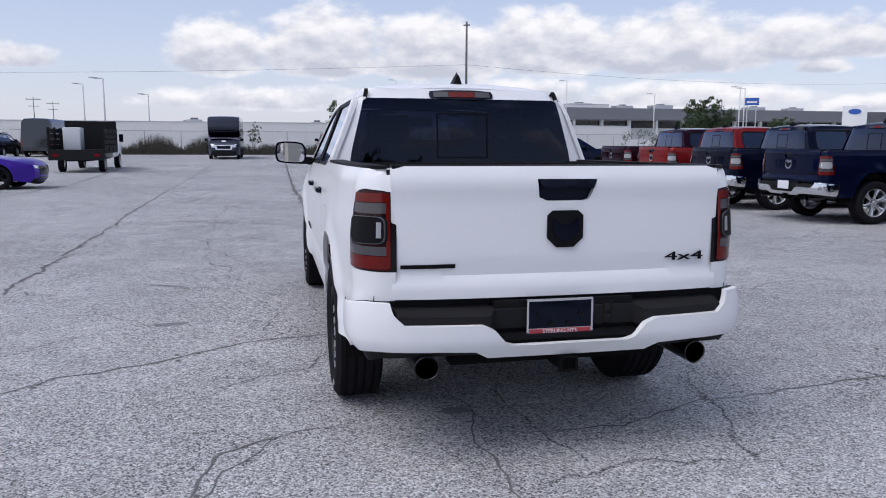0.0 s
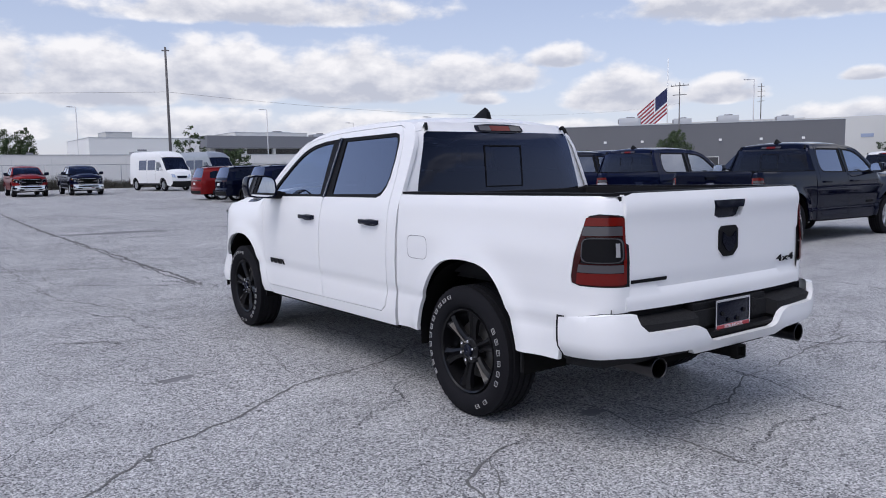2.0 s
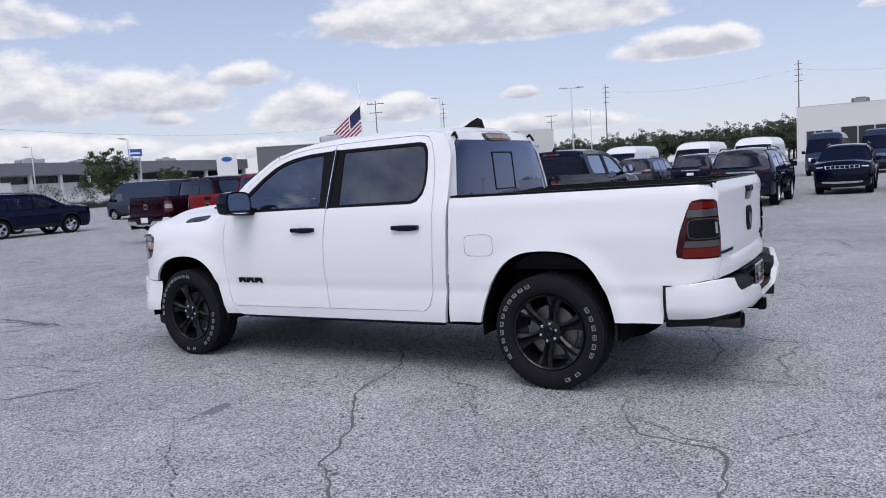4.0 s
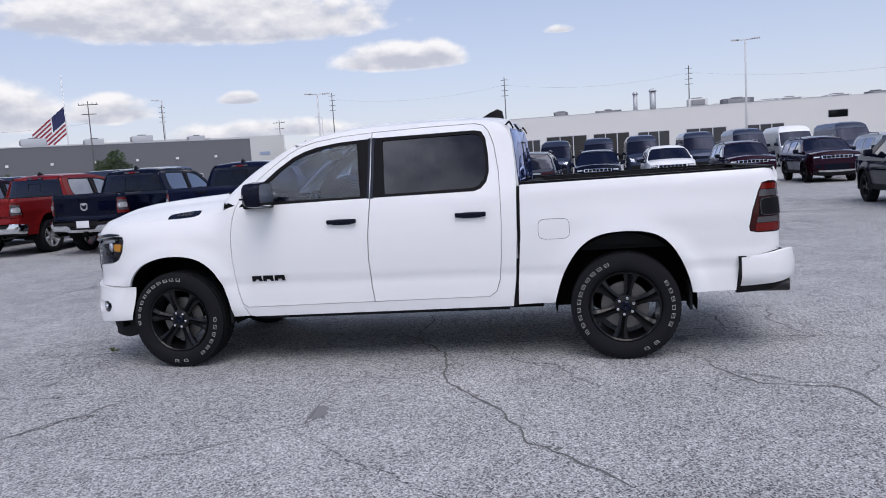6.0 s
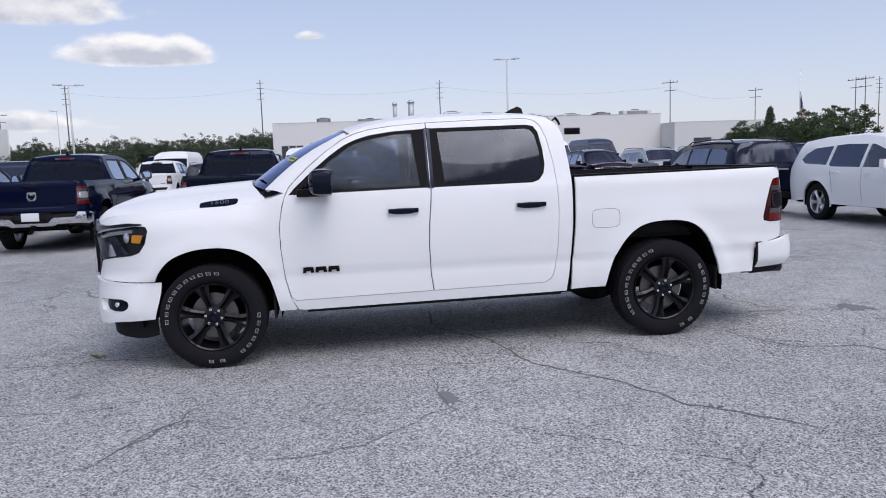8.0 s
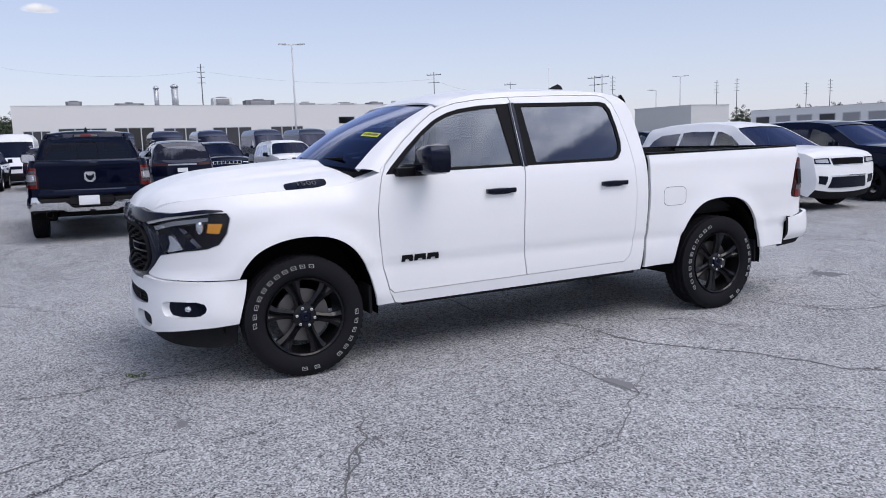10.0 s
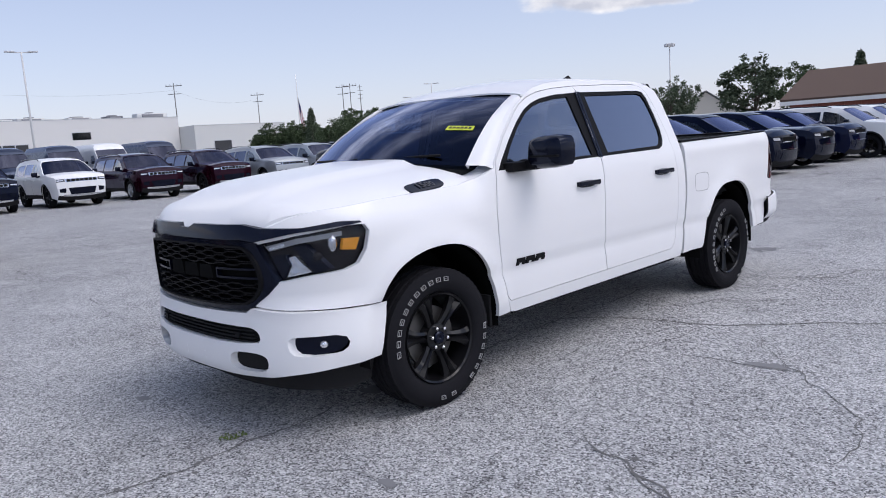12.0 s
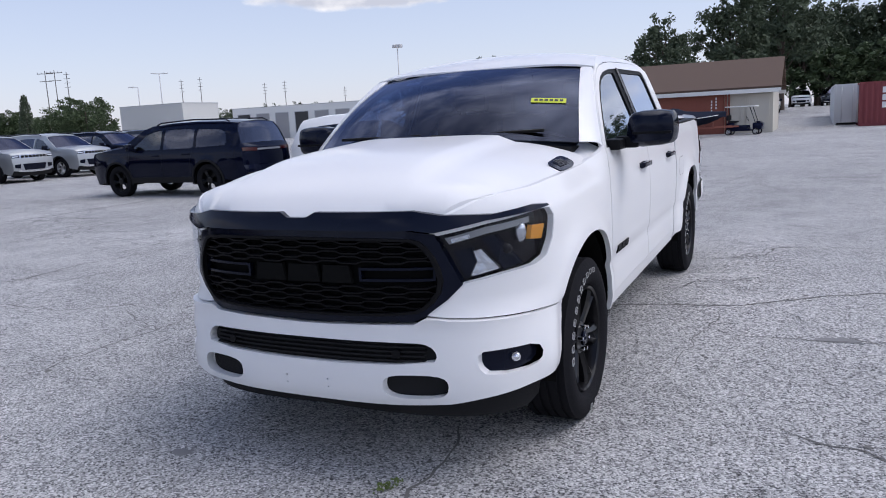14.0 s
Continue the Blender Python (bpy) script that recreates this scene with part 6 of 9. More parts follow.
SUV = dict(
    hw=0.96, belt=1.10, tum=0.34, wb=2.96, wr=0.385, arch=0.455, sill=0.36, top=1.72, clad="black", nose=0.13,
    prof=[(3.80, 0.30, "l"), (3.90, 0.46, "b"), (3.93, 0.66, "b"), (3.91, 0.88, "g"), (3.88, 1.04, "h"), (3.80, 1.095, "h"), (3.40, 1.15, "h"), (2.78, 1.21, "w"), (2.05, 1.66, "r"), (1.90, 1.715, "r"), (1.3, 1.765, "r"), (0.5, 1.775, "r"), (-0.35, 1.75, "r"), (-0.82, 1.70, "k"), (-1.00, 1.22, "t"), (-1.05, 1.05, "t"), (-1.06, 0.72, "c"), (-1.10, 0.60, "c"), (-1.06, 0.36, "c")],
    windows=[([(2.48, 1.15), (1.95, 1.52), (1.62, 1.60), (1.47, 1.61), (1.45, 1.15)], "glass_mid"), ([(1.37, 1.15), (1.39, 1.61), (0.75, 1.62), (0.42, 1.60), (0.40, 1.20), (0.45, 1.16)], "car_glass"), ([(0.33, 1.17), (0.34, 1.60), (-0.35, 1.57), (-0.55, 1.50), (-0.62, 1.25), (-0.58, 1.20)], "car_glass")],
    seams=[(2.50, 0.45, 1.10, 0.02), (1.41, 0.45, 1.12, 0.0), (0.50, 0.85, 1.12, -0.1), (0.52, 0.60, 0.85, -0.02)],
    handles=[(1.62, 1.00), (0.62, 1.02)], mirror=(2.30, 1.16), seats=[(1.35, 0.25), (0.3, 0.25)], rails=(-0.6, 1.7, 1.80),
    patches=[("grille", "chrome", False, [(-0.64, 0.902), (0.64, 0.902), (0.66, 1.012), (-0.66, 1.012)], False)]
    + [("grille_slot", "under", False, [(-0.62 + 0.178 * k, 0.912), (-0.465 + 0.178 * k, 0.912), (-0.465 + 0.178 * k, 1.002), (-0.62 + 0.178 * k, 1.002)], False, 0.016) for k in range(7)]
    + [("lamp_bezel", "gloss_black", False, [(0.67, 0.925), (0.985, 0.920), (0.985, 1.015), (0.68, 1.015)], True), ("headlight", "lamp_glow", False, [(0.72, 0.955), (0.97, 0.948), (0.97, 0.992), (0.72, 0.985)], True, 0.016),
       ("lower_intake", "gloss_black", False, [(-0.50, 0.49), (0.50, 0.49), (0.58, 0.70), (-0.58, 0.70)], False), ("side_intake", "gloss_black", False, [(0.70, 0.55), (0.93, 0.57), (0.93, 0.68), (0.67, 0.70)], True), ("skid_trim", "chrome", False, [(-0.78, 0.450), (0.78, 0.450), (0.80, 0.484), (-0.80, 0.484)], False),
       ("tail_light", "lens_deep", True, [(0.50, 1.03), (0.99, 1.05), (0.99, 1.12), (0.50, 1.085)], True), ("licence_plate", "plate", True, [(-0.17, 0.84), (0.17, 0.84), (0.17, 0.96), (-0.17, 0.96)], False), ("bumper_trim", "trim_black", True, [(-0.95, 0.40), (0.95, 0.40), (0.95, 0.56), (-0.95, 0.56)], False), ("tailgate_strip", "galv_dark", True, [(-0.48, 1.045), (0.48, 1.045), (0.48, 1.062), (-0.48, 1.062)], False)],
)
DURANGO = dict(SUV)
DURANGO.update(
    hw=0.965, wb=3.04, wr=0.39, belt=1.08, tum=0.40, clad=False, dark_mirror=False,
    prof=[(3.84, 0.28, "l"), (3.96, 0.42, "b"), (4.00, 0.62, "b"), (3.97, 0.84, "g"), (3.92, 1.03, "h"), (3.80, 1.095, "h"), (3.40, 1.16, "h"), (2.70, 1.21, "w"), (1.92, 1.63, "r"), (1.75, 1.69, "r"), (1.2, 1.75, "r"), (0.5, 1.76, "r"), (-0.35, 1.73, "r"), (-0.80, 1.67, "k"), (-1.00, 1.20, "t"), (-1.06, 1.02, "t"), (-1.06, 0.72, "c"), (-1.10, 0.60, "c"), (-1.06, 0.36, "c")],
    windows=[([(2.40, 1.13), (1.85, 1.48), (1.55, 1.57), (1.42, 1.58), (1.40, 1.13)], "glass_mid"), ([(1.32, 1.13), (1.34, 1.58), (0.70, 1.59), (0.38, 1.57), (0.34, 1.18), (0.40, 1.14)], "car_glass"), ([(0.26, 1.17), (0.29, 1.56), (-0.30, 1.52), (-0.55, 1.40), (-0.66, 1.28), (-0.50, 1.20)], "car_glass")],
    rails=None, mirror=(2.22, 1.14), nose=0.16,
    patches=[("grille", "gloss_black", False, [(-0.50, 0.860), (0.50, 0.860), (0.54, 0.985), (-0.54, 0.985)], False), ("grille_mesh", "under", False, [(-0.46, 0.875), (0.46, 0.875), (0.49, 0.970), (-0.49, 0.970)], False, 0.016), ("grille_lip", "chrome", False, [(-0.50, 0.842), (0.50, 0.842), (0.50, 0.856), (-0.50, 0.856)], False),
             ("lamp_bezel", "gloss_black", False, [(0.57, 0.875), (0.985, 0.910), (0.985, 1.005), (0.60, 0.995)], True), ("headlight", "lens_grey", False, [(0.63, 0.915), (0.96, 0.940), (0.96, 0.985), (0.65, 0.972)], True, 0.016), ("daytime_lamp", "lamp_glow", False, [(0.64, 0.903), (0.95, 0.928), (0.95, 0.936), (0.64, 0.911)], True, 0.018),
             ("lower_intake", "gloss_black", False, [(-0.66, 0.46), (0.66, 0.46), (0.58, 0.64), (-0.58, 0.64)], False), ("intake_lip", "chrome", False, [(-0.60, 0.655), (0.60, 0.655), (0.60, 0.672), (-0.60, 0.672)], False), ("side_intake", "gloss_black", False, [(0.74, 0.52), (0.94, 0.54), (0.94, 0.68), (0.70, 0.66)], True)]
    + [p for p in SUV["patches"] if p[2]],
)
VAN = dict(
    hw=1.00, belt=1.25, tum=0.10, wb=4.04, wr=0.36, arch=0.43, sill=0.36, top=2.44, roll=0.16, clad="black", step=0.14, flat_rear=True,
    prof=[(4.80, 0.28, "l"), (4.93, 0.42, "l"), (4.97, 0.62, "g"), (4.94, 0.95, "h"), (4.84, 1.10, "h"), (4.50, 1.27, "w"), (3.78, 2.10, "r"), (3.62, 2.26, "r"), (3.35, 2.42, "r"), (2.9, 2.49, "r"), (0.5, 2.50, "r"), (-0.85, 2.48, "r"), (-0.95, 2.40, "t"), (-1.00, 1.2, "t"), (-1.02, 0.62, "c"), (-1.02, 0.40, "c")],
    windows=[([(4.10, 1.28), (3.70, 1.72), (3.55, 1.80), (3.12, 1.80), (3.10, 1.28)], "glass_mid")],
    seams=[(4.12, 0.45, 1.25, 0.0), (3.02, 0.45, 1.9, 0.0), (1.75, 0.45, 2.2, 0.0)], handles=[(3.2, 1.05), (2.85, 1.05)], mirror=(4.0, 1.32), seats=[(2.9, 0.25)],
    patches=[("grille", "gloss_black", False, [(-0.5, 0.78), (0.5, 0.78), (0.52, 0.93), (-0.52, 0.93)], False), ("headlight", "lens_clear", False, [(0.62, 0.80), (0.97, 0.85), (0.95, 1.06), (0.68, 0.98)], True), ("tail_light", "lens_red", True, [(0.88, 0.75), (0.98, 0.75), (0.98, 1.25), (0.88, 1.25)], True)],
)
SPRINTER = dict(VAN)
SPRINTER.update(dark_mirror=False, windows=VAN["windows"] + [([(2.95, 1.32), (2.95, 1.95), (1.85, 1.95), (1.85, 1.32)], "car_glass"), ([(1.70, 1.32), (1.70, 1.95), (0.55, 1.95), (0.55, 1.32)], "car_glass")])
SEDAN = dict(
    hw=0.93, belt=0.92, tum=0.48, wb=3.05, wr=0.36, arch=0.42, sill=0.26, top=1.40, clad=False, dark_mirror=False,
    prof=[(3.88, 0.20, "l"), (4.00, 0.34, "b"), (4.03, 0.52, "g"), (4.00, 0.70, "h"), (3.90, 0.77, "h"), (3.3, 0.90, "h"), (2.55, 0.99, "w"), (1.75, 1.36, "r"), (1.1, 1.44, "r"), (0.5, 1.42, "k"), (-0.45, 1.10, "h"), (-0.95, 1.08, "t"), (-1.08, 0.95, "t"), (-1.10, 0.55, "c"), (-1.05, 0.30, "c")],
    windows=[([(2.20, 0.97), (1.70, 1.22), (1.35, 1.32), (1.15, 1.33), (1.12, 0.97)], "glass_mid"), ([(1.05, 0.97), (1.07, 1.33), (0.6, 1.31), (0.1, 1.18), (-0.2, 1.02), (-0.1, 0.98)], "car_glass")],
    seams=[(2.28, 0.35, 0.95, 0.0), (1.08, 0.35, 0.95, 0.0), (0.25, 0.6, 0.95, -0.1)], handles=[(1.3, 0.86), (0.3, 0.88)], mirror=(2.05, 0.98), seats=[(1.1, 0.22), (0.2, 0.22)],
    patches=[("grille", "gloss_black", False, [(-0.55, 0.44), (0.55, 0.44), (0.78, 0.68), (-0.78, 0.68)], False), ("headlight", "lens_clear", False, [(0.66, 0.60), (0.97, 0.64), (0.97, 0.71), (0.68, 0.69)], True), ("lower_intake", "gloss_black", False, [(-0.8, 0.28), (0.8, 0.28), (0.7, 0.38), (-0.7, 0.38)], False), ("tail_light", "lens_red", True, [(-0.95, 0.86), (0.95, 0.86), (0.95, 0.94), (-0.95, 0.94)], False)],
)
FACING = {"+x": -90, "-x": 90, "+y": 0, "-y": 180}
BASES = {}


HIDDEN_NOSE = ("grille_bar", "grille_blade", "grille_emblem_block", "lower_grille_bar", "hook_opening", "fog_recess", "fog_lamp", "parking_sensor", "wiper", "projector", "reflector_shell", "lamp_web", "lamp_bar", "amber_marker", "brake_disc", "mirror_stripe", "model_number", "air_dam", "lower_grille", "exhaust_pipe")


def park(kind, colour, x, y, face, words, category, group, wheels="alloy", turn=0.0, z=0.0, extra=()):
    """Parks a vehicle with its rear axle at (x, y). The first of a kind is built, the rest are copies in other paint."""
    m = pose(x, y, z, 0, 0, FACING[face] + turn)
    if kind == "pickup":
        t = copy_thing(truck, m)
        override(t, M["white"], M[colour])
        for o in list(t.children_recursive):
            base_name = o.name.split(".")[0]
            if base_name in ("sidewall_mark", "stock_sticker", "sticker_print", "window_label", "frame_lettering", "frame_screw", "bonnet_deflector", "frame_print", "plate_frame", "wheel_nut") or (face == "+x" and base_name in HIDDEN_NOSE):
                bpy.data.objects.remove(o)
                continue
            swap = {"rear_bumper": "chrome", "front_bumper": "chrome", "wheel": wheels, "hub_cap": wheels, "spoke": wheels, "wheel_hub": wheels, "tailgate_emblem": "chrome", "emblem_relief": "gloss_black", "plate_holder": "plate", "lens_block": "lens_grey", "lens_bar": "lens_clear", "lens_strip": "lens_red", "grille_frame": "chrome", "grille_blade": "chrome"}.get(base_name)
            if swap and not (swap == "chrome" and colour == "white" and "bumper" in base_name):
                for sl in o.material_slots:
                    sl.link = "OBJECT"
                    sl.material = M[swap]
    else:
        spec = {"suv": SUV, "durango": DURANGO, "van": VAN, "sprinter": SPRINTER, "sedan": SEDAN}[kind]
        if kind not in BASES:
            t = car({"suv": "suv", "durango": "suv", "van": "cargo_van", "sprinter": "passenger_van", "sedan": "sedan_car"}[kind], words, category, spec, M[colour], M[wheels], kind, m)
            BASES[kind] = (t, M[colour], M[wheels])
        else:
            b, oldp, oldw = BASES[kind]
            t = copy_thing(b, m)
            if M[colour] != oldp:
                override(t, oldp, M[colour])
            if M[wheels] != oldw:
                for o in t.children_recursive:
                    if o.name.split(".")[0] in ("wheel", "rim_face"):
                        for sl in o.material_slots:
                            sl.link = "OBJECT"
                            sl.material = M[wheels]
    tagged(t, words, category, group)
    return t


COLOUR = {"slate": "slate blue", "black": "black", "navy": "dark navy", "red": "bright red", "maroon": "dark maroon", "white": "white", "silver": "silver grey", "grey": "dark grey", "offwhite": "white", "purple": "purple"}
# row of pickups, tails to the aisle
for y, c, dx in ((4.89, "black", 0.0), (8.57, "navy", 0.0), (11.55, "black", 0.1), (14.35, "red", 0.1), (17.3, "maroon", 0.3)):
    park("pickup", c, 9.58 + dx, y, "+x", f"{COLOUR[c]} crew-cab pickup with chrome bumper, parked in a row", "pickup truck", "row of parked pickups")
park("pickup", "white", 27.6, 10.9, "+x", "white crew-cab pickup parked beyond the row", "pickup truck", "far parked pickups")
park("pickup", "red", 2.6, 54.0, "-y", "dark red pickup parked at the fence", "pickup truck", "pickups at the fence", z=ground_z(0, 52))
park("pickup", "navy", 5.85, 53.8, "-y", "dark navy pickup parked at the fence", "pickup truck", "pickups at the fence", z=ground_z(0, 52))
# SUVs farther along the same row
for y, c, x in ((29.4, "navy", 10.3), (32.9, "black", 9.9), (36.4, "red", 9.8)):
    park("suv", c, x, y, "+x", f"{COLOUR[c]} SUV with silver wheels, tail to the aisle", "SUV", "SUVs along the aisle")
# lone black SUV and the row of SUVs that face the aisle
lone = park("suv", "black", 10.85, -7.35, "+x", "black SUV with black wheels standing alone", "SUV", "", "wheel_black")
for o in [c for c in lone.children_recursive if c.name.startswith("licence_plate")]:
    bpy.data.objects.remove(o)
for y, c, w in ((0.0, "black", "alloy"), (-2.9, "white", "wheel_black"), (-5.9, "maroon", "alloy"), (-8.9, "maroon", "wheel_black"), (-11.8, "silver", "alloy"), (-14.6, "silver", "alloy"), (-17.4, "black", "alloy"), (-20.2, "grey", "alloy"), (-23.0, "black", "alloy")):
    park("suv", c, 28.4, y, "-x", f"{COLOUR[c]} SUV facing the aisle in a long row", "SUV", "row of SUVs facing the aisle", w)
for x, y, c, f in ((19.6, 2.3, "black", "+x"), (30.0, 3.7, "maroon", "+x"), (30.3, 6.4, "black", "+x"), (30.5, 9.1, "grey", "+x")):
    park("suv", c, x, y, f, f"{COLOUR[c]} SUV in the second row", "SUV", "second row of SUVs")
for y, c, w in ((-8.35, "white", "alloy"), (-11.3, "black", "wheel_black"), (-14.1, "black", "alloy"), (-16.9, "black", "alloy"), (-19.7, "navy", "wheel_black")):
    park("durango", c, 8.1, y, "-x", f"{COLOUR[c]} SUV with its nose to the open lot", "SUV", "SUVs nosing out", w)
for y, c, w, x in ((-22.0, "offwhite", "wheel_black", 7.2), (-24.7, "white", "alloy", 7.1), (-27.4, "offwhite", "alloy", 7.0), (-30.1, "silver", "alloy", 6.9)):
    park("suv", c, x, y, "-x", f"{COLOUR[c]} SUV near the long shed", "SUV", "SUVs nosing out", w)
# vans before the service building
for y, c in ((2.9, "slate"), (-0.3, "slate"), (-3.4, "slate"), (-7.4, "slate"), (-10.8, "slate"), (-13.9, "white"), (-17.6, "slate")):
    v = park("van", c, 55.5, y, "-x", f"{COLOUR[c]} high-roof cargo van before the service building", "van", "vans before the building")
    v.scale = (1.16, 1.16, 1.14)
for x, y, c, f in ((21.5, 17.5, "slate", "+y"), (21.8, 25.0, "slate", "+y"), (22.5, 33.5, "slate", "+y"), (33.0, 16.5, "slate", "+y"), (40.0, 12.0, "white", "-x"), (41.0, 8.2, "white", "-x"), (40.0, 4.9, "white", "-x"), (52.0, 15.5, "navy", "-x")):
    v = park("van", c, x, y, f, f"{COLOUR[c]} high-roof cargo van parked behind the pickups", "van", "vans behind the pickups")
    v.scale = (1.0, 1.0, 0.86 if f == "+y" else 1.0)
for c, x, y, words in (("white", 11.6, 57.5, "white passenger van with dark windows"), ("silver", 15.6, 59.0, "grey and white passenger van with dark windscreen")):
    v = park("sprinter", c, x, y, "-y", words, "van", "", "alloy", 14, ground_z(0, 57))
    v.scale = (1.0, 1.0, 1.16)
park("sedan", "purple", -12.5, 21.2, "+x", "purple muscle sedan, nose to the aisle", "car", "", "wheel_black")
park("suv", "black", -21.9, 57.0, "+y", "black SUV parked along the overgrown fence", "SUV", "vehicles along the fence", z=ground_z(-21, 57))
park("van", "grey", -18.9, 58.6, "+y", "dark grey van parked along the overgrown fence", "van", "vehicles along the fence", z=ground_z(-19, 58))
park("suv", "maroon", -24.8, 57.5, "+y", "dark maroon SUV parked along the overgrown fence", "SUV", "vehicles along the fence", z=ground_z(-24, 57))
park("sedan", "navy", -13.5, 17.9, "+x", "dark blue sedan, nose to the aisle", "car", "", "alloy")
# cars on the rise beyond the sheds
for x, y, c, k in ((-0.9, -82, "white", "suv"), (-3.7, -82, "grey", "suv"), (1.5, -63, "white", "suv")):
    park(k, c, x, y - 3, "+y", f"{COLOUR[c]} SUV far off below the trees", "SUV", "cars below the trees", z=ground_z(x, y) - 0.02)

# ---- buildings, fences, poles and trees round the lot ----
M["wall_white"] = material("painted_white_wall", (0.70, 0.70, 0.68), 0.8, vary=0.10, scale=0.6, bump=0.1)
M["wall_stain"] = material("weathered_off_white_wall", (0.60, 0.59, 0.57), 0.85, vary=0.16, scale=0.12, bump=0.1)
M["wall_grey"] = material("painted_grey_wall", (0.135, 0.138, 0.148), 0.8, vary=0.10, scale=0.5, bump=0.1)
M["wall_pale"] = material("pale_block_wall", (0.55, 0.55, 0.53), 0.85, vary=0.12, scale=0.6, bump=0.1)
M["wall_beige"] = material("beige_siding", (0.50, 0.47, 0.41), 0.8, vary=0.10, scale=1.2, bump=0.1)
M["roof_dark"] = material("grey_roof_fascia", (0.17, 0.175, 0.19), 0.7, vary=0.12, scale=0.6)
M["shingle"] = material("brown_shingles", (0.074, 0.050, 0.039), 0.95, vary=0.55, scale=3.2, bump=0.6, bump_scale=12)
M["opening"] = material("dark_doorway", (0.03, 0.03, 0.033), 0.5, vary=0.3)
M["roller"] = material("grey_roller_door", (0.28, 0.28, 0.29), 0.6, vary=0.1, scale=3)
M["pane"] = glass("office_glass", (0.10, 0.11, 0.12))
M["galv"] = material("galvanised_steel", (0.48, 0.49, 0.50), 0.5, metal=0.6, vary=0.15, scale=4)
M["lamp_grey"] = material("grey_lamp_post", (0.55, 0.55, 0.55), 0.5, vary=0.1, scale=4)
M["pole_wood"] = material("weathered_pole", (0.105, 0.10, 0.10), 0.9, vary=0.3, scale=3, bump=0.4, bump_scale=20)
M["cable"] = material("black_cable", (0.06, 0.06, 0.065), 0.7)
M["leaf"] = material("green_leaves", (0.036, 0.055, 0.022), 0.7, vary=0.45, scale=0.9, rand=0.3)
M["leaf_dark"] = material("dark_green_leaves", (0.042, 0.058, 0.032), 0.7, vary=0.45, scale=0.7, rand=0.3)
M["leaf_dry"] = material("dry_weeds", (0.048, 0.045, 0.036), 0.85, vary=0.4, scale=0.8)
M["bark"] = material("bark", (0.07, 0.055, 0.045), 0.95, vary=0.3, scale=4, bump=0.6, bump_scale=18)
M["cont_red"] = material("rust_red_boards", (0.20, 0.062, 0.042), 0.65, vary=0.22, scale=0.9, bump=0.1)
M["cont_maroon"] = material("dark_red_container", (0.17, 0.035, 0.04), 0.6, vary=0.2, scale=0.9)
M["cont_white"] = material("grey_white_container", (0.52, 0.54, 0.55), 0.65, vary=0.2, scale=0.8)
M["sign_blue"] = material("blue_sign", (0.03, 0.10, 0.40), 0.4, vary=0.05)
M["sign_pale"] = material("faded_blue_sign", (0.26, 0.31, 0.42), 0.5, vary=0.2, scale=2)
M["flag_red"] = material("flag_red", (0.30, 0.035, 0.055), 0.8, vary=0.1)
M["flag_white"] = material("flag_white", (0.75, 0.75, 0.75), 0.8, vary=0.05)
M["flag_blue"] = material("flag_blue", (0.03, 0.036, 0.10), 0.8, vary=0.1)
M["boat"] = material("dark_boat_cover", (0.012, 0.015, 0.026), 0.8, vary=0.4, scale=3, spec=0.1)


def quad_part(name, pts, mat, parent, label="", thick=0.05):
    """A flat slab given by its corners, thickened away from its face."""
    b = bmesh.new()
    b.faces.new([b.verts.new(p) for p in pts])
    n = b.faces[:][0]
    n.normal_update()
    r = bmesh.ops.extrude_face_region(b, geom=b.faces[:])
    nv = n.normal.copy()
    for v in [g for g in r["geom"] if isinstance(g, bmesh.types.BMVert)]:
        v.co -= nv * thick
    bmesh.ops.recalc_face_normals(b, faces=b.faces[:])
    return part(name, b, mat, parent, label, smooth=False)


def building(label, x0, x1, y0, y1, h, wall, parapet=0.25, z=0.0):
    """A flat-roofed block: four walls with a coping, and a roof deck below it."""
    B = thing("building", label, "building", "", pose(0, 0, z))
    t = 0.3
    for nm, r in (("wall", (x0, x1, y0, y0 + t, -0.3, h)), ("wall", (x0, x1, y1 - t, y1, -0.3, h)), ("wall", (x0, x0 + t, y0 + t, y1 - t, -0.3, h)), ("wall", (x1 - t, x1, y0 + t, y1 - t, -0.3, h))):
        part(nm, boxes(r), wall, B, smooth=False)
    part("roof", boxes((x0 + t, x1 - t, y0 + t, y1 - t, h - parapet - 0.2, h - parapet)), M["roof_dark"], B, smooth=False)
    part("coping", boxes((x0 - 0.05, x1 + 0.05, y0 - 0.05, y0 + t + 0.05, h, h + 0.08), (x0 - 0.05, x0 + t + 0.05, y0 + t + 0.05, y1 - t - 0.05, h, h + 0.08), (x1 - t - 0.05, x1 + 0.05, y0 + t + 0.05, y1 - t - 0.05, h, h + 0.08), (x0 - 0.05, x1 + 0.05, y1 - t - 0.05, y1 + 0.05, h, h + 0.08)), M["galv"], B, smooth=False)
    return B


def opening_x(B, x, y0, y1, z0, z1, mat, frame=None):
    """A door or window in a wall that faces -x: frame proud, leaf a little behind it."""
    f = frame or M["galv"]
    part("door" if z0 < 0.3 else "window", boxes((x - 0.02, x + 0.02, y0, y1, z0, z1)), mat, B, smooth=False)
    part("window_frame", boxes((x - 0.07, x + 0.01, y0 - 0.12, y0, z0, z1 + 0.12), (x - 0.07, x + 0.01, y1, y1 + 0.12, z0, z1 + 0.12), (x - 0.07, x + 0.01, y0, y1, z1, z1 + 0.12)), f, B, smooth=False)


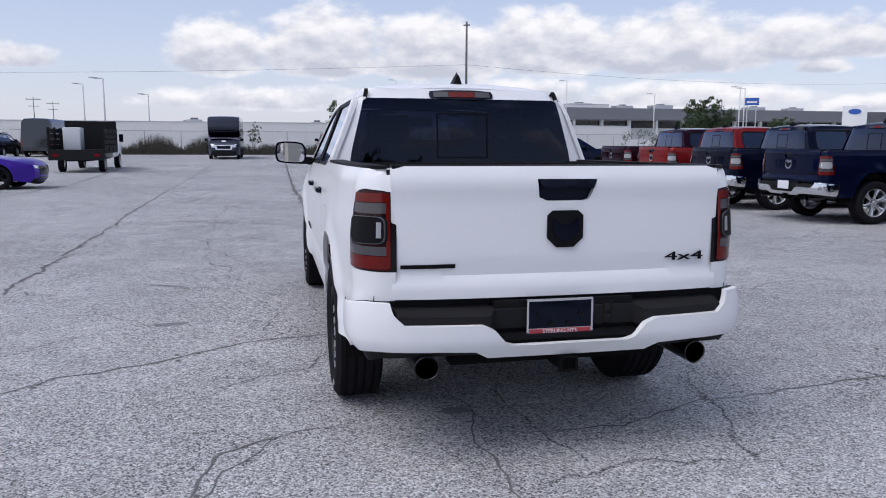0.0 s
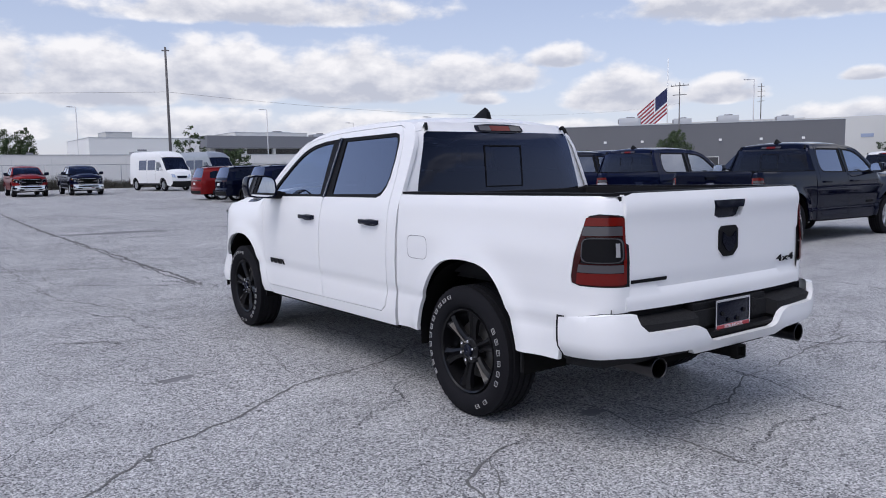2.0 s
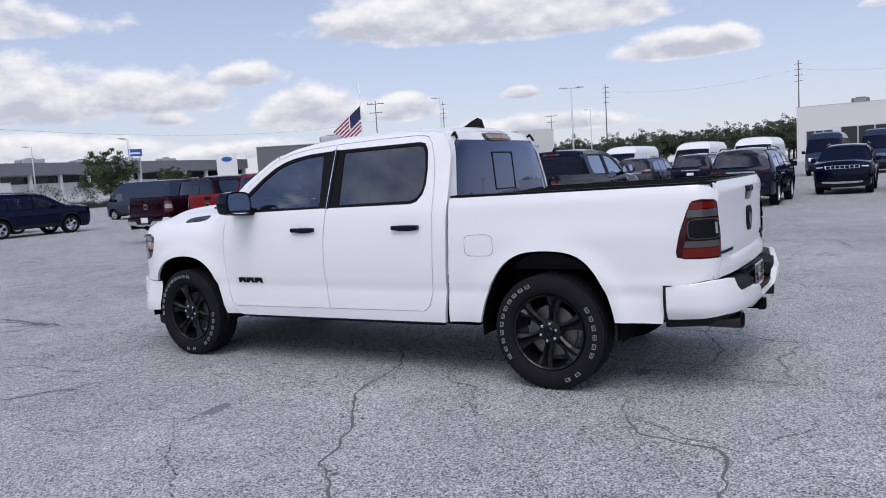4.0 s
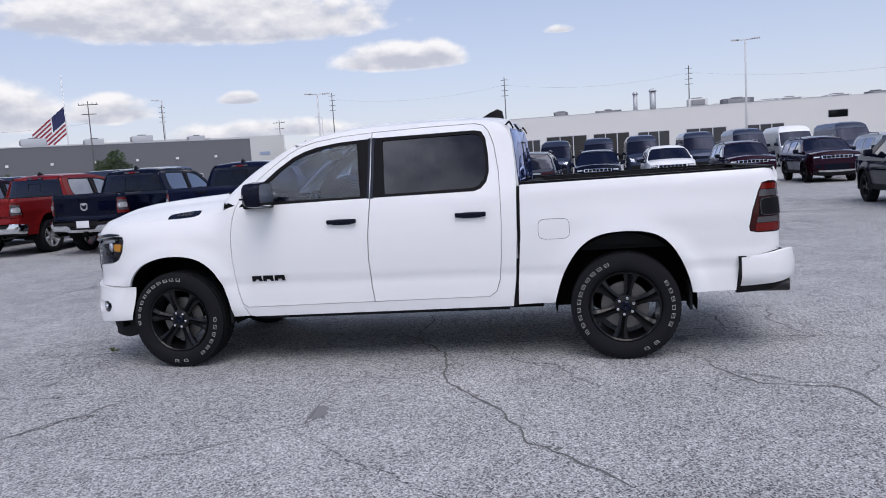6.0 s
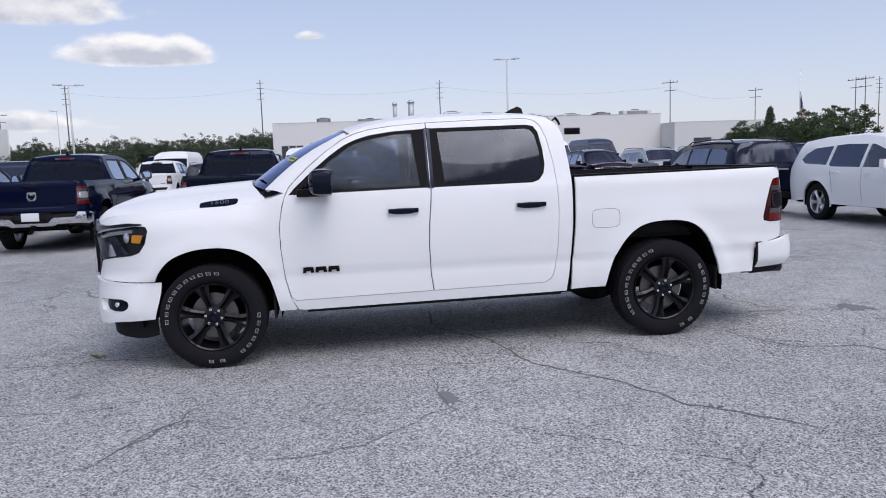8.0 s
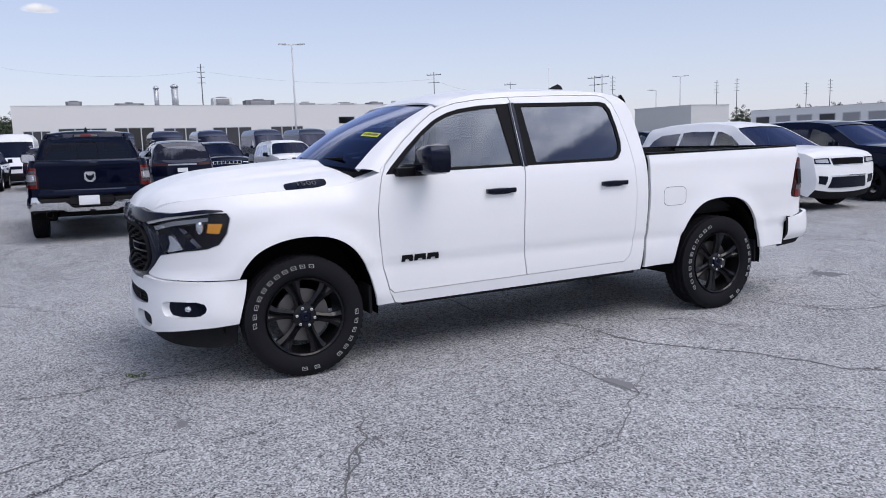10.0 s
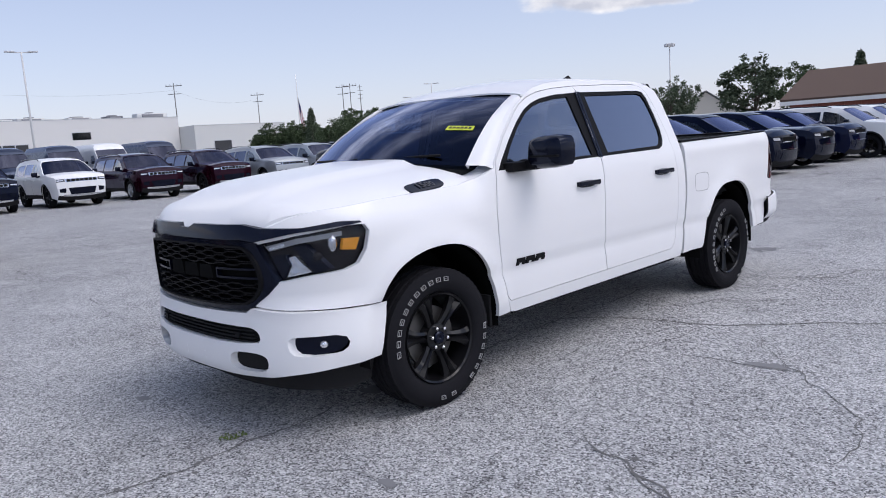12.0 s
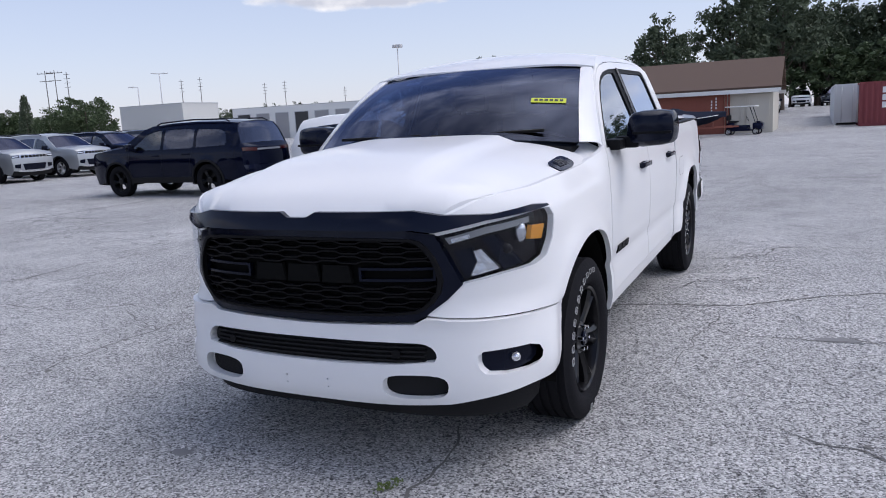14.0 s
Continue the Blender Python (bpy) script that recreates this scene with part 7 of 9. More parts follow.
def opening_y(B, y, x0, x1, z0, z1, mat, frame=None, out=-1):
    f = frame or M["galv"]
    part("door" if z0 < 0.3 else "window", boxes((x0, x1, y + out * 0.02 - 0.02, y + out * 0.02 + 0.02, z0, z1)), mat, B, smooth=False)
    part("window_frame", boxes((x0 - 0.12, x0, y + out * 0.05 - 0.03, y + out * 0.05 + 0.03, z0, z1 + 0.12), (x1, x1 + 0.12, y + out * 0.05 - 0.03, y + out * 0.05 + 0.03, z0, z1 + 0.12), (x0, x1, y + out * 0.05 - 0.03, y + out * 0.05 + 0.03, z1, z1 + 0.12)), f, B, smooth=False)


def roof_unit(x, y, z, sx, sy, sz, rot=0, finish="galv"):
    """A rooftop ventilation unit: curb, cabinet, hood and fan collar."""
    R = thing("rooftop_unit", "grey metal ventilation unit on a flat roof", "ventilation unit", "rooftop units", pose(x, y, z, 0, 0, rot))
    part("curb", boxes((-sx / 2 - 0.1, sx / 2 + 0.1, -sy / 2 - 0.1, sy / 2 + 0.1, -0.4, 0.15)), M["roof_dark"], R, smooth=False)
    part("cabinet", boxes((-sx / 2, sx / 2, -sy / 2, sy / 2, 0.15, sz), bevel=0.04), M[finish], R)
    part("hood", boxes((-sx / 2 - 0.35, -sx / 2, -sy * 0.35, sy * 0.35, sz * 0.45, sz * 0.9), bevel=0.05), M["roller"], R)
    b = bmesh.new()
    tube(b, [(0, 0, sz), (0, 0, sz + 0.25)], min(sx, sy) * 0.3, 16)
    part("fan_collar", b, M["roof_dark"], R)
    return R


# the white service building to the east
E = building("long off-white service building with dark doors", 155.0, 215.0, -67.6, 17.0, 10.3, M["wall_stain"], 0.5)
for y0, y1, z1, mat in ((10.9, 15.3, 5.6, "opening"), (1.2, 9.4, 6.0, "pane"), (-7.4, -0.3, 6.0, "pane"), (-15.4, -9.3, 5.8, "opening"), (-26.4, -18.8, 5.8, "opening"), (-37.3, -30.6, 5.8, "opening")):
    opening_x(E, 155.0, y0, y1, 0.0, z1, M[mat])
    for k in (1, 2):
        ym = y0 + (y1 - y0) * k / 3
        part("door_mullion", boxes((154.9, 154.98, ym - 0.1, ym + 0.1, 0, z1)), M["galv"], E, smooth=False)
opening_x(E, 155.0, -49.0, -45.5, 6.3, 7.7, M["pane"])
E2 = building("pale lower end of the service building", 148.0, 200.0, -90.0, -67.7, 8.0, M["wall_pale"], 0.5)
opening_x(E2, 148.0, -76.0, -72.0, 0.0, 4.6, M["opening"])
for x, y, sx_, sy_, sz_ in ((161, 6.5, 4.6, 2.9, 2.5), (160, -3.5, 2.5, 5.4, 1.9), (163, -22, 3.8, 3.8, 3.9), (166, -30.5, 4.2, 6.2, 3.4), (162, -40, 3.2, 5, 2.1), (162, -49, 4.6, 4.6, 1.9), (164, -57, 3.4, 3.4, 2.3), (161, -64, 3, 6.6, 2.7), (180, -40, 8, 25, 3.2)):
    roof_unit(x, y, 9.8, sx_, sy_, sz_ * 0.62, 0, ("roof_dark", "wall_white", "galv")[int(abs(y)) % 3])
for x, y, h, r in ((175, -10.0, 5.2, 0.5), (175, -13.9, 5.6, 0.7)):
    V = thing("roof_flue", "silver metal flue on a flat roof", "flue", "roof flues", pose(x, y, 9.8))
    b = bmesh.new()
    tube(b, [(0, 0, -0.3), (0, 0, h)], r, 14)
    part("pipe", b, M["galv"], V)
    b = bmesh.new()
    tube(b, [(0, 0, h), (0, 0, h + 0.25), (0, 0, h + 0.7)], [r * 1.25, r * 1.3, r * 0.5], 14)
    part("cap", b, M["galv"], V)

# white wall and roofs to the north
NW = building("long low white warehouse behind the fence", -46.0, 48.0, 97.0, 112.0, 3.75, M["wall_stain"])
for k in range(22):
    part("wall_joint", boxes((-44 + 4.2 * k, -43.93 + 4.2 * k, 96.97, 97.0, 0, 3.3)), M["wall_pale"], NW, smooth=False)
for x, y, s in ((-12, 101, 1.2), (4, 101, 1.0), (9, 102, 0.9), (22, 101, 1.4)):
    roof_unit(x, y, 3.2, 1.6 * s, 1.4 * s, 0.8 * s)
NB = building("white flat-roofed building with an upper block", 19.3, 36.0, 121.0, 140.0, 6.9, M["wall_white"])
opening_y(NB, 121.0, 26, 30, 3.6, 4.6, M["pane"])
building("white upper block of the flat-roofed building", 23.2, 27.2, 128.0, 134.0, 8.1, M["wall_pale"])
LG = building("long grey building with a dark fascia and a window band", 44.0, 128.0, 140.0, 165.0, 6.0, M["wall_pale"])
part("fascia", boxes((43.0, 129.0, 138.4, 140.0, 6.0, 8.3)), M["roof_dark"], LG, "grey fascia", smooth=False)
part("fascia", boxes((43.0, 44.0, 140.0, 166.0, 6.0, 8.3)), M["roof_dark"], LG, smooth=False)
for k in range(14):
    x = 45.0 + 6.0 * k
    opening_y(LG, 140.0, x, x + 5.4, 4.4, 5.85, M["pane"])
    part("pier", boxes((x + 5.45, x + 5.95, 139.2, 140.0, 0, 6.0)), M["wall_white"], LG, smooth=False)
part("low_wall", boxes((43.0, 129.0, 136.0, 136.3, 0, 2.0)), M["wall_white"], LG, smooth=False)
for x, s in ((62, 1.6), (72, 1.3), (81, 1.5), (92, 1.2), (104, 1.4), (114, 1.3)):
    roof_unit(x, 150, 7.9, 3.0 * s, 2.0 * s, 1.1 * s)
building("white upper storey of the long building", 52.0, 68.0, 148.0, 160.0, 9.4, M["wall_white"])
# grey showroom north-east, turned to the lot
GBD = thing("building", "long dark grey commercial building with a flat roof", "building", "", pose(143.0, 105.0, 0, 0, 0, -54.4))
for r in ((-31.4, 31.4, -0.3, 0.0, -0.5, 10.6), (-31.4, 31.4, 24.7, 25.0, -0.5, 10.6), (-31.4, -31.1, 0.0, 24.7, -0.5, 10.6), (31.1, 31.4, 0.0, 24.7, -0.5, 10.6)):
    part("wall", boxes(r), M["wall_grey"], GBD, smooth=False)
part("roof", boxes((-31.1, 31.1, 0.0, 24.7, 10.0, 10.2)), M["roof_dark"], GBD, smooth=False)
part("coping", boxes((-31.5, 31.5, -0.4, 0.1, 10.6, 10.75)), M["galv"], GBD, smooth=False)
for x0, x1 in ((-6, -3.6), (-2.4, 6.0), (16, 20)):
    opening_y(GBD, -0.3, x0, x1, 0.0, 3.0, M["opening"], M["wall_white"])
for k in range(7):
    part("wall_light", boxes((-28 + 8.5 * k, -27.4 + 8.5 * k, -0.6, -0.3, 6.6, 7.1)), M["wall_white"], GBD, smooth=False)
for u, v, s in ((-14, 5, 2.2), (-2, 6, 1.8), (8, 4, 2.0), (20, 5, 1.6)):
    p = GBD.matrix_basis @ Vector((u, v, 10.2))
    roof_unit(p.x, p.y, p.z, 2.2 * s, 1.6 * s, 1.1 * s, -54.4)
WL = thing("building", "white warehouse with a small blue sign", "building", "", pose(201.5, 98.5, 0, 0, 0, -64.5))
part("wall", boxes((-11, 9.8, 0, 0.3, -0.5, 13.4)), M["wall_pale"], WL, smooth=False)
part("wall", boxes((9.8, 10.1, 0, 24, -0.5, 13.4)), M["wall_white"], WL, smooth=False)
part("wall", boxes((-70, -11, 3.0, 3.3, -0.5, 13.8)), M["wall_pale"], WL, smooth=False)
part("roof", boxes((-70, 9.8, 0.3, 24, 13.0, 13.2)), M["roof_dark"], WL, smooth=False)
part("sign", boxes((2.6, 5.6, -0.15, 0.0, 7.9, 8.8)), M["sign_pale"], WL, "plain pale blue sign mark", smooth=False)
# dealership pylon and sign boards, plain shapes
SG = thing("sign_pylon", "white sign board with a plain blue oval", "sign", "", pose(96.5, 110, 0, 0, 0, -40))
part("board", boxes((-1.9, 1.9, -0.4, 0.4, 0, 8.0), bevel=0.1), M["wall_white"], SG)
part("oval", moved(panel(ring_loop(0, 6.95, 1.0, 0.46, 28), lambda u, v: Vector((u, -0.46, v)), 0.3, 0.06, (0, 1, 0)), Matrix()), M["sign_blue"], SG)
SB2 = thing("road_sign", "plain blue sign on two posts", "sign", "", pose(76.4, 110, 0, 0, 0, -34))
part("board", boxes((-1.1, 1.1, -0.1, 0.1, 7.75, 8.95)), M["sign_blue"], SB2, smooth=False)
part("sign_mark", boxes((-0.8, 0.8, -0.13, -0.1, 8.1, 8.4)), M["wall_white"], SB2, "plain white mark", smooth=False)
for x in (-0.7, 0.7):
    part("post", boxes((x - 0.08, x + 0.08, -0.08, 0.08, 0, 7.75)), M["galv"], SB2, smooth=False)
# south-east: pale blocks, a low building with roller doors, a far house
building("pale flat-roofed block among trees", 69.9, 81.0, -72.5, -66.0, 5.4, M["wall_pale"])
S2 = building("long low white building with roller doors", 59.0, 88.0, -104.0, -96.0, 5.3, M["wall_white"])
for k in range(7):
    x = 60.2 + 4.0 * k
    opening_y(S2, -96.0, x, x + 2.6, 0.0, 4.2, M["roller"] if k % 3 else M["opening"], out=1)
FH = thing("house", "far white gabled house with a grey roof", "house", "", pose(50.1, -99.8, 0, 0, 0, -62))


def gable(parent, x0, x1, y0, y1, eave, ridge, wall, roof, over=0.4, fascia=None):
    """Walls with gable ends and a pitched roof whose ridge runs along x."""
    ym = (y0 + y1) / 2
    part("wall", boxes((x0, x1, y0, y0 + 0.2, -0.3, eave)), wall, parent, smooth=False)
    part("wall", boxes((x0, x1, y1 - 0.2, y1, -0.3, eave)), wall, parent, smooth=False)
    for x in (x0, x1 - 0.2):
        b = bmesh.new()
        pr = [(y0 + 0.2, -0.3), (y1 - 0.2, -0.3), (y1 - 0.2, eave), (ym, ridge - 0.12), (y0 + 0.2, eave)]
        a = [b.verts.new((x, y, z)) for y, z in pr]
        c = [b.verts.new((x + 0.2, y, z)) for y, z in pr]
        b.faces.new(a)
        b.faces.new(c[::-1])
        for i in range(5):
            b.faces.new((a[i], a[(i + 1) % 5], c[(i + 1) % 5], c[i]))
        bmesh.ops.recalc_face_normals(b, faces=b.faces[:])
        part("gable_wall", b, wall, parent, smooth=False)
    sl = (ridge - eave) / (ym - y0)
    for s, ye in ((1, y0 - over), (-1, y1 + over)):
        ze = eave - sl * over
        p = [(x0 - over, ye, ze), (x1 + over, ye, ze), (x1 + over, ym, ridge), (x0 - over, ym, ridge)]
        quad_part("roof_slope", p if s > 0 else p[::-1], roof, parent, thick=0.12)
        part("fascia", boxes((x0 - over, x1 + over, ye - 0.03 if s > 0 else ye, ye if s > 0 else ye + 0.03, ze - 0.22, ze + 0.0)), fascia or M["wall_white"], parent, smooth=False)
        # courses of shingles, each a thin proud strip
        n = 14
        for k in range(1, n):
            f = k / n
            y = ye + (ym - ye) * f
            z = ze + (ridge - ze) * f
            part("shingle_course", boxes((x0 - over, x1 + over, y - 0.02, y + 0.06, z - 0.01, z + 0.022)), roof, parent, smooth=False)


gable(FH, -5.2, 5.2, -4.5, 4.5, 2.7, 5.9, M["wall_beige"], M["roof_dark"])
SHED = thing("shed", "long shed with rust-red and beige walls and a brown shingle roof", "shed", "")
gable(SHED, -0.06, 13.6, -46.0, -38.3, 2.55, 4.13, M["wall_beige"], M["shingle"])
for k in range(9):
    part("siding_rib", boxes((0.1 + 0.25 * k, 0.13 + 0.25 * k, -38.29, -38.27, 0, 2.35)), M["wall_beige"], SHED, smooth=False)
opening_y(SHED, -38.3, 0.25, 1.15, 0.0, 2.0, M["wall_beige"], M["wall_beige"], out=1)
part("red_wall", boxes((2.44, 13.6, -38.29, -38.25, 0.0, 2.36)), M["cont_red"], SHED, "rust-red board wall", smooth=False)
for k in range(40):
    part("batten", boxes((2.55 + 0.28 * k, 2.58 + 0.28 * k, -38.25, -38.225, 0.0, 2.36)), M["cont_red"], SHED, smooth=False)
for x in (2.36, 2.2):
    part("post", boxes((x - 0.05, x + 0.05, -38.27, -38.17, 0, 2.36)), M["cont_red"], SHED, smooth=False)
for x, z0 in ((3.12, 1.25), (2.88, 1.4)):
    for k in range(4):
        part("marking", boxes((x - 0.035, x + 0.035, -38.222, -38.212, z0 + 0.17 * k, z0 + 0.12 + 0.17 * k)), M["plate"], SHED, "plain white marking", smooth=False)


def container(label, m, length, mat):
    """A freight container: corner posts, rails and corrugated sides."""
    C = thing("freight_container", label, "container", "freight containers", m)
    w, h = 2.44, 2.5
    for y, nm in ((0.0, "side_wall"), (w, "side_wall")):
        b = bmesh.new()
        n = int(length / 0.28)
        pts = []
        for k in range(n * 4 + 1):
            x = 0.08 + (length - 0.16) * k / (n * 4)
            pts.append((x, y + (0.036 if k % 4 in (1, 2) else 0.0) * (1 if y == 0 else -1)))
        lo = [b.verts.new((x, yy, 0.15)) for x, yy in pts]
        hi = [b.verts.new((x, yy, h - 0.08)) for x, yy in pts]
        for i in range(len(pts) - 1):
            b.faces.new((lo[i], lo[i + 1], hi[i + 1], hi[i]))
        part(nm, b, mat, C, smooth=False)
    for x in (0.0, length - 0.04):
        part("end_wall", boxes((x, x + 0.04, 0.1, w - 0.1, 0.15, h - 0.05)), mat, C, smooth=False)
    for x in (0.0, length - 0.14):
        for y in (-0.01, w - 0.13):
            part("corner_post", boxes((x, x + 0.14, y, y + 0.14, 0, h), bevel=0.01), mat, C)
    part("bottom_rail", boxes((0.14, length - 0.14, -0.005, 0.05, 0.0, 0.16), (0.14, length - 0.14, w - 0.05, w + 0.005, 0.0, 0.16)), mat, C, smooth=False)
    part("top_rail", boxes((0.14, length - 0.14, -0.005, 0.05, h - 0.09, h), (0.14, length - 0.14, w - 0.05, w + 0.005, h - 0.09, h)), mat, C, smooth=False)
    part("roof", boxes((0.05, length - 0.05, 0.05, w - 0.05, h - 0.06, h - 0.01)), mat, C, smooth=False)
    for dy in (0.35, 0.95, 1.45, 2.05):
        b = bmesh.new()
        tube(b, [(-0.04, dy, 0.2), (-0.04, dy, h - 0.15)], 0.022, 6)
        part("door_bar", b, M["galv"], C)
    return C


C2 = container("dark red freight container with white marking", pose(-4.4, -42.9, 0, 0, 0, 180), 6.06, M["cont_maroon"])
for k in range(3):
    part("marking", boxes((1.15, 1.65, -0.03, -0.012, 1.85 - 0.42 * k, 2.18 - 0.42 * k)), M["plate"], C2, "plain white marking", smooth=False)
container("greyish white freight container", pose(-5.65, -46.2, 0.02, 0, 0, -90), 12.1, M["cont_white"])

# north fence: posts, rails, wire
FX = [-34 + 3.05 * k for k in range(30)]
fence = thing("chain_link_fence", "grey chain-link fence overgrown with weeds", "fence", "")


def fence_y(x):
    return 66.0 + 0.14 * max(0, x - 6)


for x in FX:
    b = bmesh.new()
    tube(b, [(x, fence_y(x), 0.0), (x, fence_y(x), 2.3)], 0.035, 8)
    part("post", b, M["galv_dark"], fence)
for z in (2.28, 0.32):
    for a, c in zip(FX, FX[1:]):
        b = bmesh.new()
        tube(b, [(a, fence_y(a), z), (c, fence_y(c), z)], 0.022, 6)
        part("rail", b, M["galv_dark"], fence)
b = bmesh.new()
for a, c in zip(FX, FX[1:]):
    n = 22
    for k in range(n):
        for s in (1, -1):
            x0, x1 = a + (c - a) * k / n, a + (c - a) * (k + s * 7) / n
            z0, z1 = 0.3, 2.26
            lo, hi = Vector((x0, fence_y(x0) - 0.02, z0)), Vector((x1, fence_y(x1) - 0.02, z1))
            d = Vector((0.006, 0, 0.0))
            b.faces.new([b.verts.new(v) for v in (lo - d, lo + d, hi + d, hi - d)])
ob = part("wire_mesh", b, M["galv"], fence, smooth=False)
tagged(ob, kind="stuff")

rng = random.Random(7)


def leaves(b, centre, spread, count, size, flat=1.0):
    for _ in range(count):
        d = Vector((rng.gauss(0, 1), rng.gauss(0, 1), rng.gauss(0, 1) * flat))
        d = d.normalized() * spread * rng.random() ** 0.45
        p = centre + d
        a = Vector((rng.gauss(0, 1), rng.gauss(0, 1), rng.gauss(0, 1))).normalized()
        c = a.orthogonal().normalized()
        c.rotate(Matrix.Rotation(rng.random() * 6.28, 3, a))
        e = a.cross(c)
        s = size * (0.6 + 0.8 * rng.random())
        b.faces.new([b.verts.new(p + v) for v in (c * s, e * s * 0.5, -c * s, -e * s * 0.5)])


def tree_meshes(h, wide, clumps, mat, leaf=0.16, trunk=0.22, seed=1, per=44):
    """Trunk with forking limbs, and a crown of leaf clumps with gaps between them."""
    rng.seed(seed)
    wood = bmesh.new()
    crown = bmesh.new()
    base = h * 0.22
    tube(wood, [(0, 0, -0.2), (0.05, 0.02, base), (0.0, 0.08, h * 0.5), (0.1, 0.0, h * 0.8)], [trunk, trunk * 0.75, trunk * 0.45, trunk * 0.15], 10)
    lobes = []
    for k in range(9):
        a, f = k * 2.4 + rng.uniform(-0.5, 0.5), (k + rng.random()) / 9
        z = h * (0.34 + 0.52 * f)
        env = wide * math.sqrt(max(0.05, 1 - ((z / h - 0.52) / 0.48) ** 2))
        r = env * rng.uniform(0.30, 0.80)
        lobes.append((Vector((r * math.cos(a), r * math.sin(a), z)), wide * rng.uniform(0.30, 0.48)))
    for c, r in lobes:
        tube(wood, [(0, 0, c.z * 0.55), c * 0.5 + Vector((0, 0, c.z * 0.32)), c], [trunk * 0.34, trunk * 0.18, trunk * 0.06], 5)
    for k in range(clumps):
        c, r = lobes[k % 9]
        d = Vector((rng.gauss(0, 1), rng.gauss(0, 1), rng.gauss(0, 0.8))).normalized() * r * (0.45 + 0.62 * rng.random())
        leaves(crown, c + d, wide * (0.10 + 0.10 * rng.random()), per, leaf, 0.8)
    bmesh.ops.recalc_face_normals(wood, faces=wood.faces[:])
    return wood, crown, mat


TREES = {}


def tree(kind, x, y, s, rot, z=0.0, wide=1.0, label="leafy green tree", group="trees"):
    if kind not in TREES:
        if kind == "conifer":
            rng.seed(11)
            wood, crown = bmesh.new(), bmesh.new()
            tube(wood, [(0, 0, -0.2), (0, 0, 8)], [0.16, 0.03], 8)
            for k in range(26):
                z0 = 0.8 + 7.3 * k / 26
                r = 1.75 * (1 - z0 / 8.6)
                for j in range(9):
                    a = 6.28 * j / 9 + k * 0.7
                    tip = Vector((r * math.cos(a), r * math.sin(a), z0 - 0.35))
                    leaves(crown, tip * 0.7 + Vector((0, 0, z0 * 0.3)), 0.30 + 0.2 * r / 1.75, 12, 0.13, 0.5)
                    leaves(crown, tip, 0.22, 8, 0.11, 0.5)
            w, c, mt = wood, crown, M["leaf_dark"]
        else:
            w, c, mt = {"round": lambda: tree_meshes(8, 3.3, 190, M["leaf"], 0.15, 0.22, 3), "wood": lambda: tree_meshes(12, 4.6, 150, M["leaf_dark"], 0.20, 0.30, 5, 34), "tall": lambda: tree_meshes(13, 4.0, 190, M["leaf_dark"], 0.21, 0.30, 9, 36), "shrub": lambda: tree_meshes(3.4, 1.5, 60, M["leaf"], 0.11, 0.05, 13, 36), "thin": lambda: tree_meshes(6, 1.7, 40, M["leaf"], 0.11, 0.07, 17, 30)}[kind]()
        T = thing("tree", label, "tree", group, pose(x, y, z, 0, 0, rot))
        part("trunk", w, M["bark"], T, "brown bark trunk")
        part("crown", c, mt, T, "crown of small leaves", smooth=False)
        TREES[kind] = T
    else:
        T = copy_thing(TREES[kind], pose(x, y, z, 0, 0, rot))
    T.scale = (s * wide, s * wide, s)
    tagged(T, label, "tree", group)
    return T


# trees: first those that can be told apart
for kind, x, y, s, w, lab in (
    ("thin", -3.3, 65.6, 0.5, 0.8, "thin leafy sapling at the fence"), ("round", 8.0, 105.5, 0.86, 0.8, "dark round tree beyond the white wall"), ("thin", 16.7, 63.3, 0.9, 1.2, "slender light green tree by the vans"),
    ("shrub", 21.0, 64.0, 1.0, 1.2, "light green bush by the vans"), ("round", 45.2, 72.2, 0.75, 1.1, "full green tree before the long building"), ("round", 74.0, 98.0, 0.62, 1.3, "green tree beside the sign"), ("round", 67.4, 51.6, 0.64, 1.0, "green tree before the grey building"), ("shrub", 70.0, 68.0, 1.0, 1.0, "small green bush by the grey building"),
    ("round", 77.0, -56.5, 0.80, 1.4, "low green tree beyond the building"), ("conifer", 58.9, -36.5, 0.70, 1.0, "dark pointed conifer past the building"), ("round", 48.3, -33.9, 0.56, 1.05, "broad dark green tree"), ("round", 52.0, -33.5, 0.42, 1.1, "green tree beside the broad one"), ("round", 53.5, -36.5, 0.48, 1.0, "small green tree past the building"),
    ("wood", 39.1, -72.6, 0.56, 0.85, "dark leafy tree behind the far house"), ("wood", 35.1, -63.2, 0.50, 1.1, "dark leafy tree beside the house"), ("tall", 28.0, -66.7, 0.60, 1.5, "tall dark tree behind the row"), ("conifer", 17.5, -62.5, 0.84, 1.0, "dark pointed conifer behind the shed"), ("round", 20.5, -60.0, 0.72, 1.1, "green tree behind the shed"),
    ("tall", 8.6, -56.0, 0.68, 1.0, "big leafy tree behind the shed"), ("wood", 10.5, -66.0, 0.70, 1.1, "dark tree behind the shed"), ("tall", 4.4, -62.0, 0.86, 1.1, "tall leafy tree behind the shed"), ("tall", 0.6, -70.0, 1.0, 1.0, "tall dark tree behind the shed"),
):
    tree(kind, x, y, s, (x * 37) % 360, ground_z(x, y), w, lab)
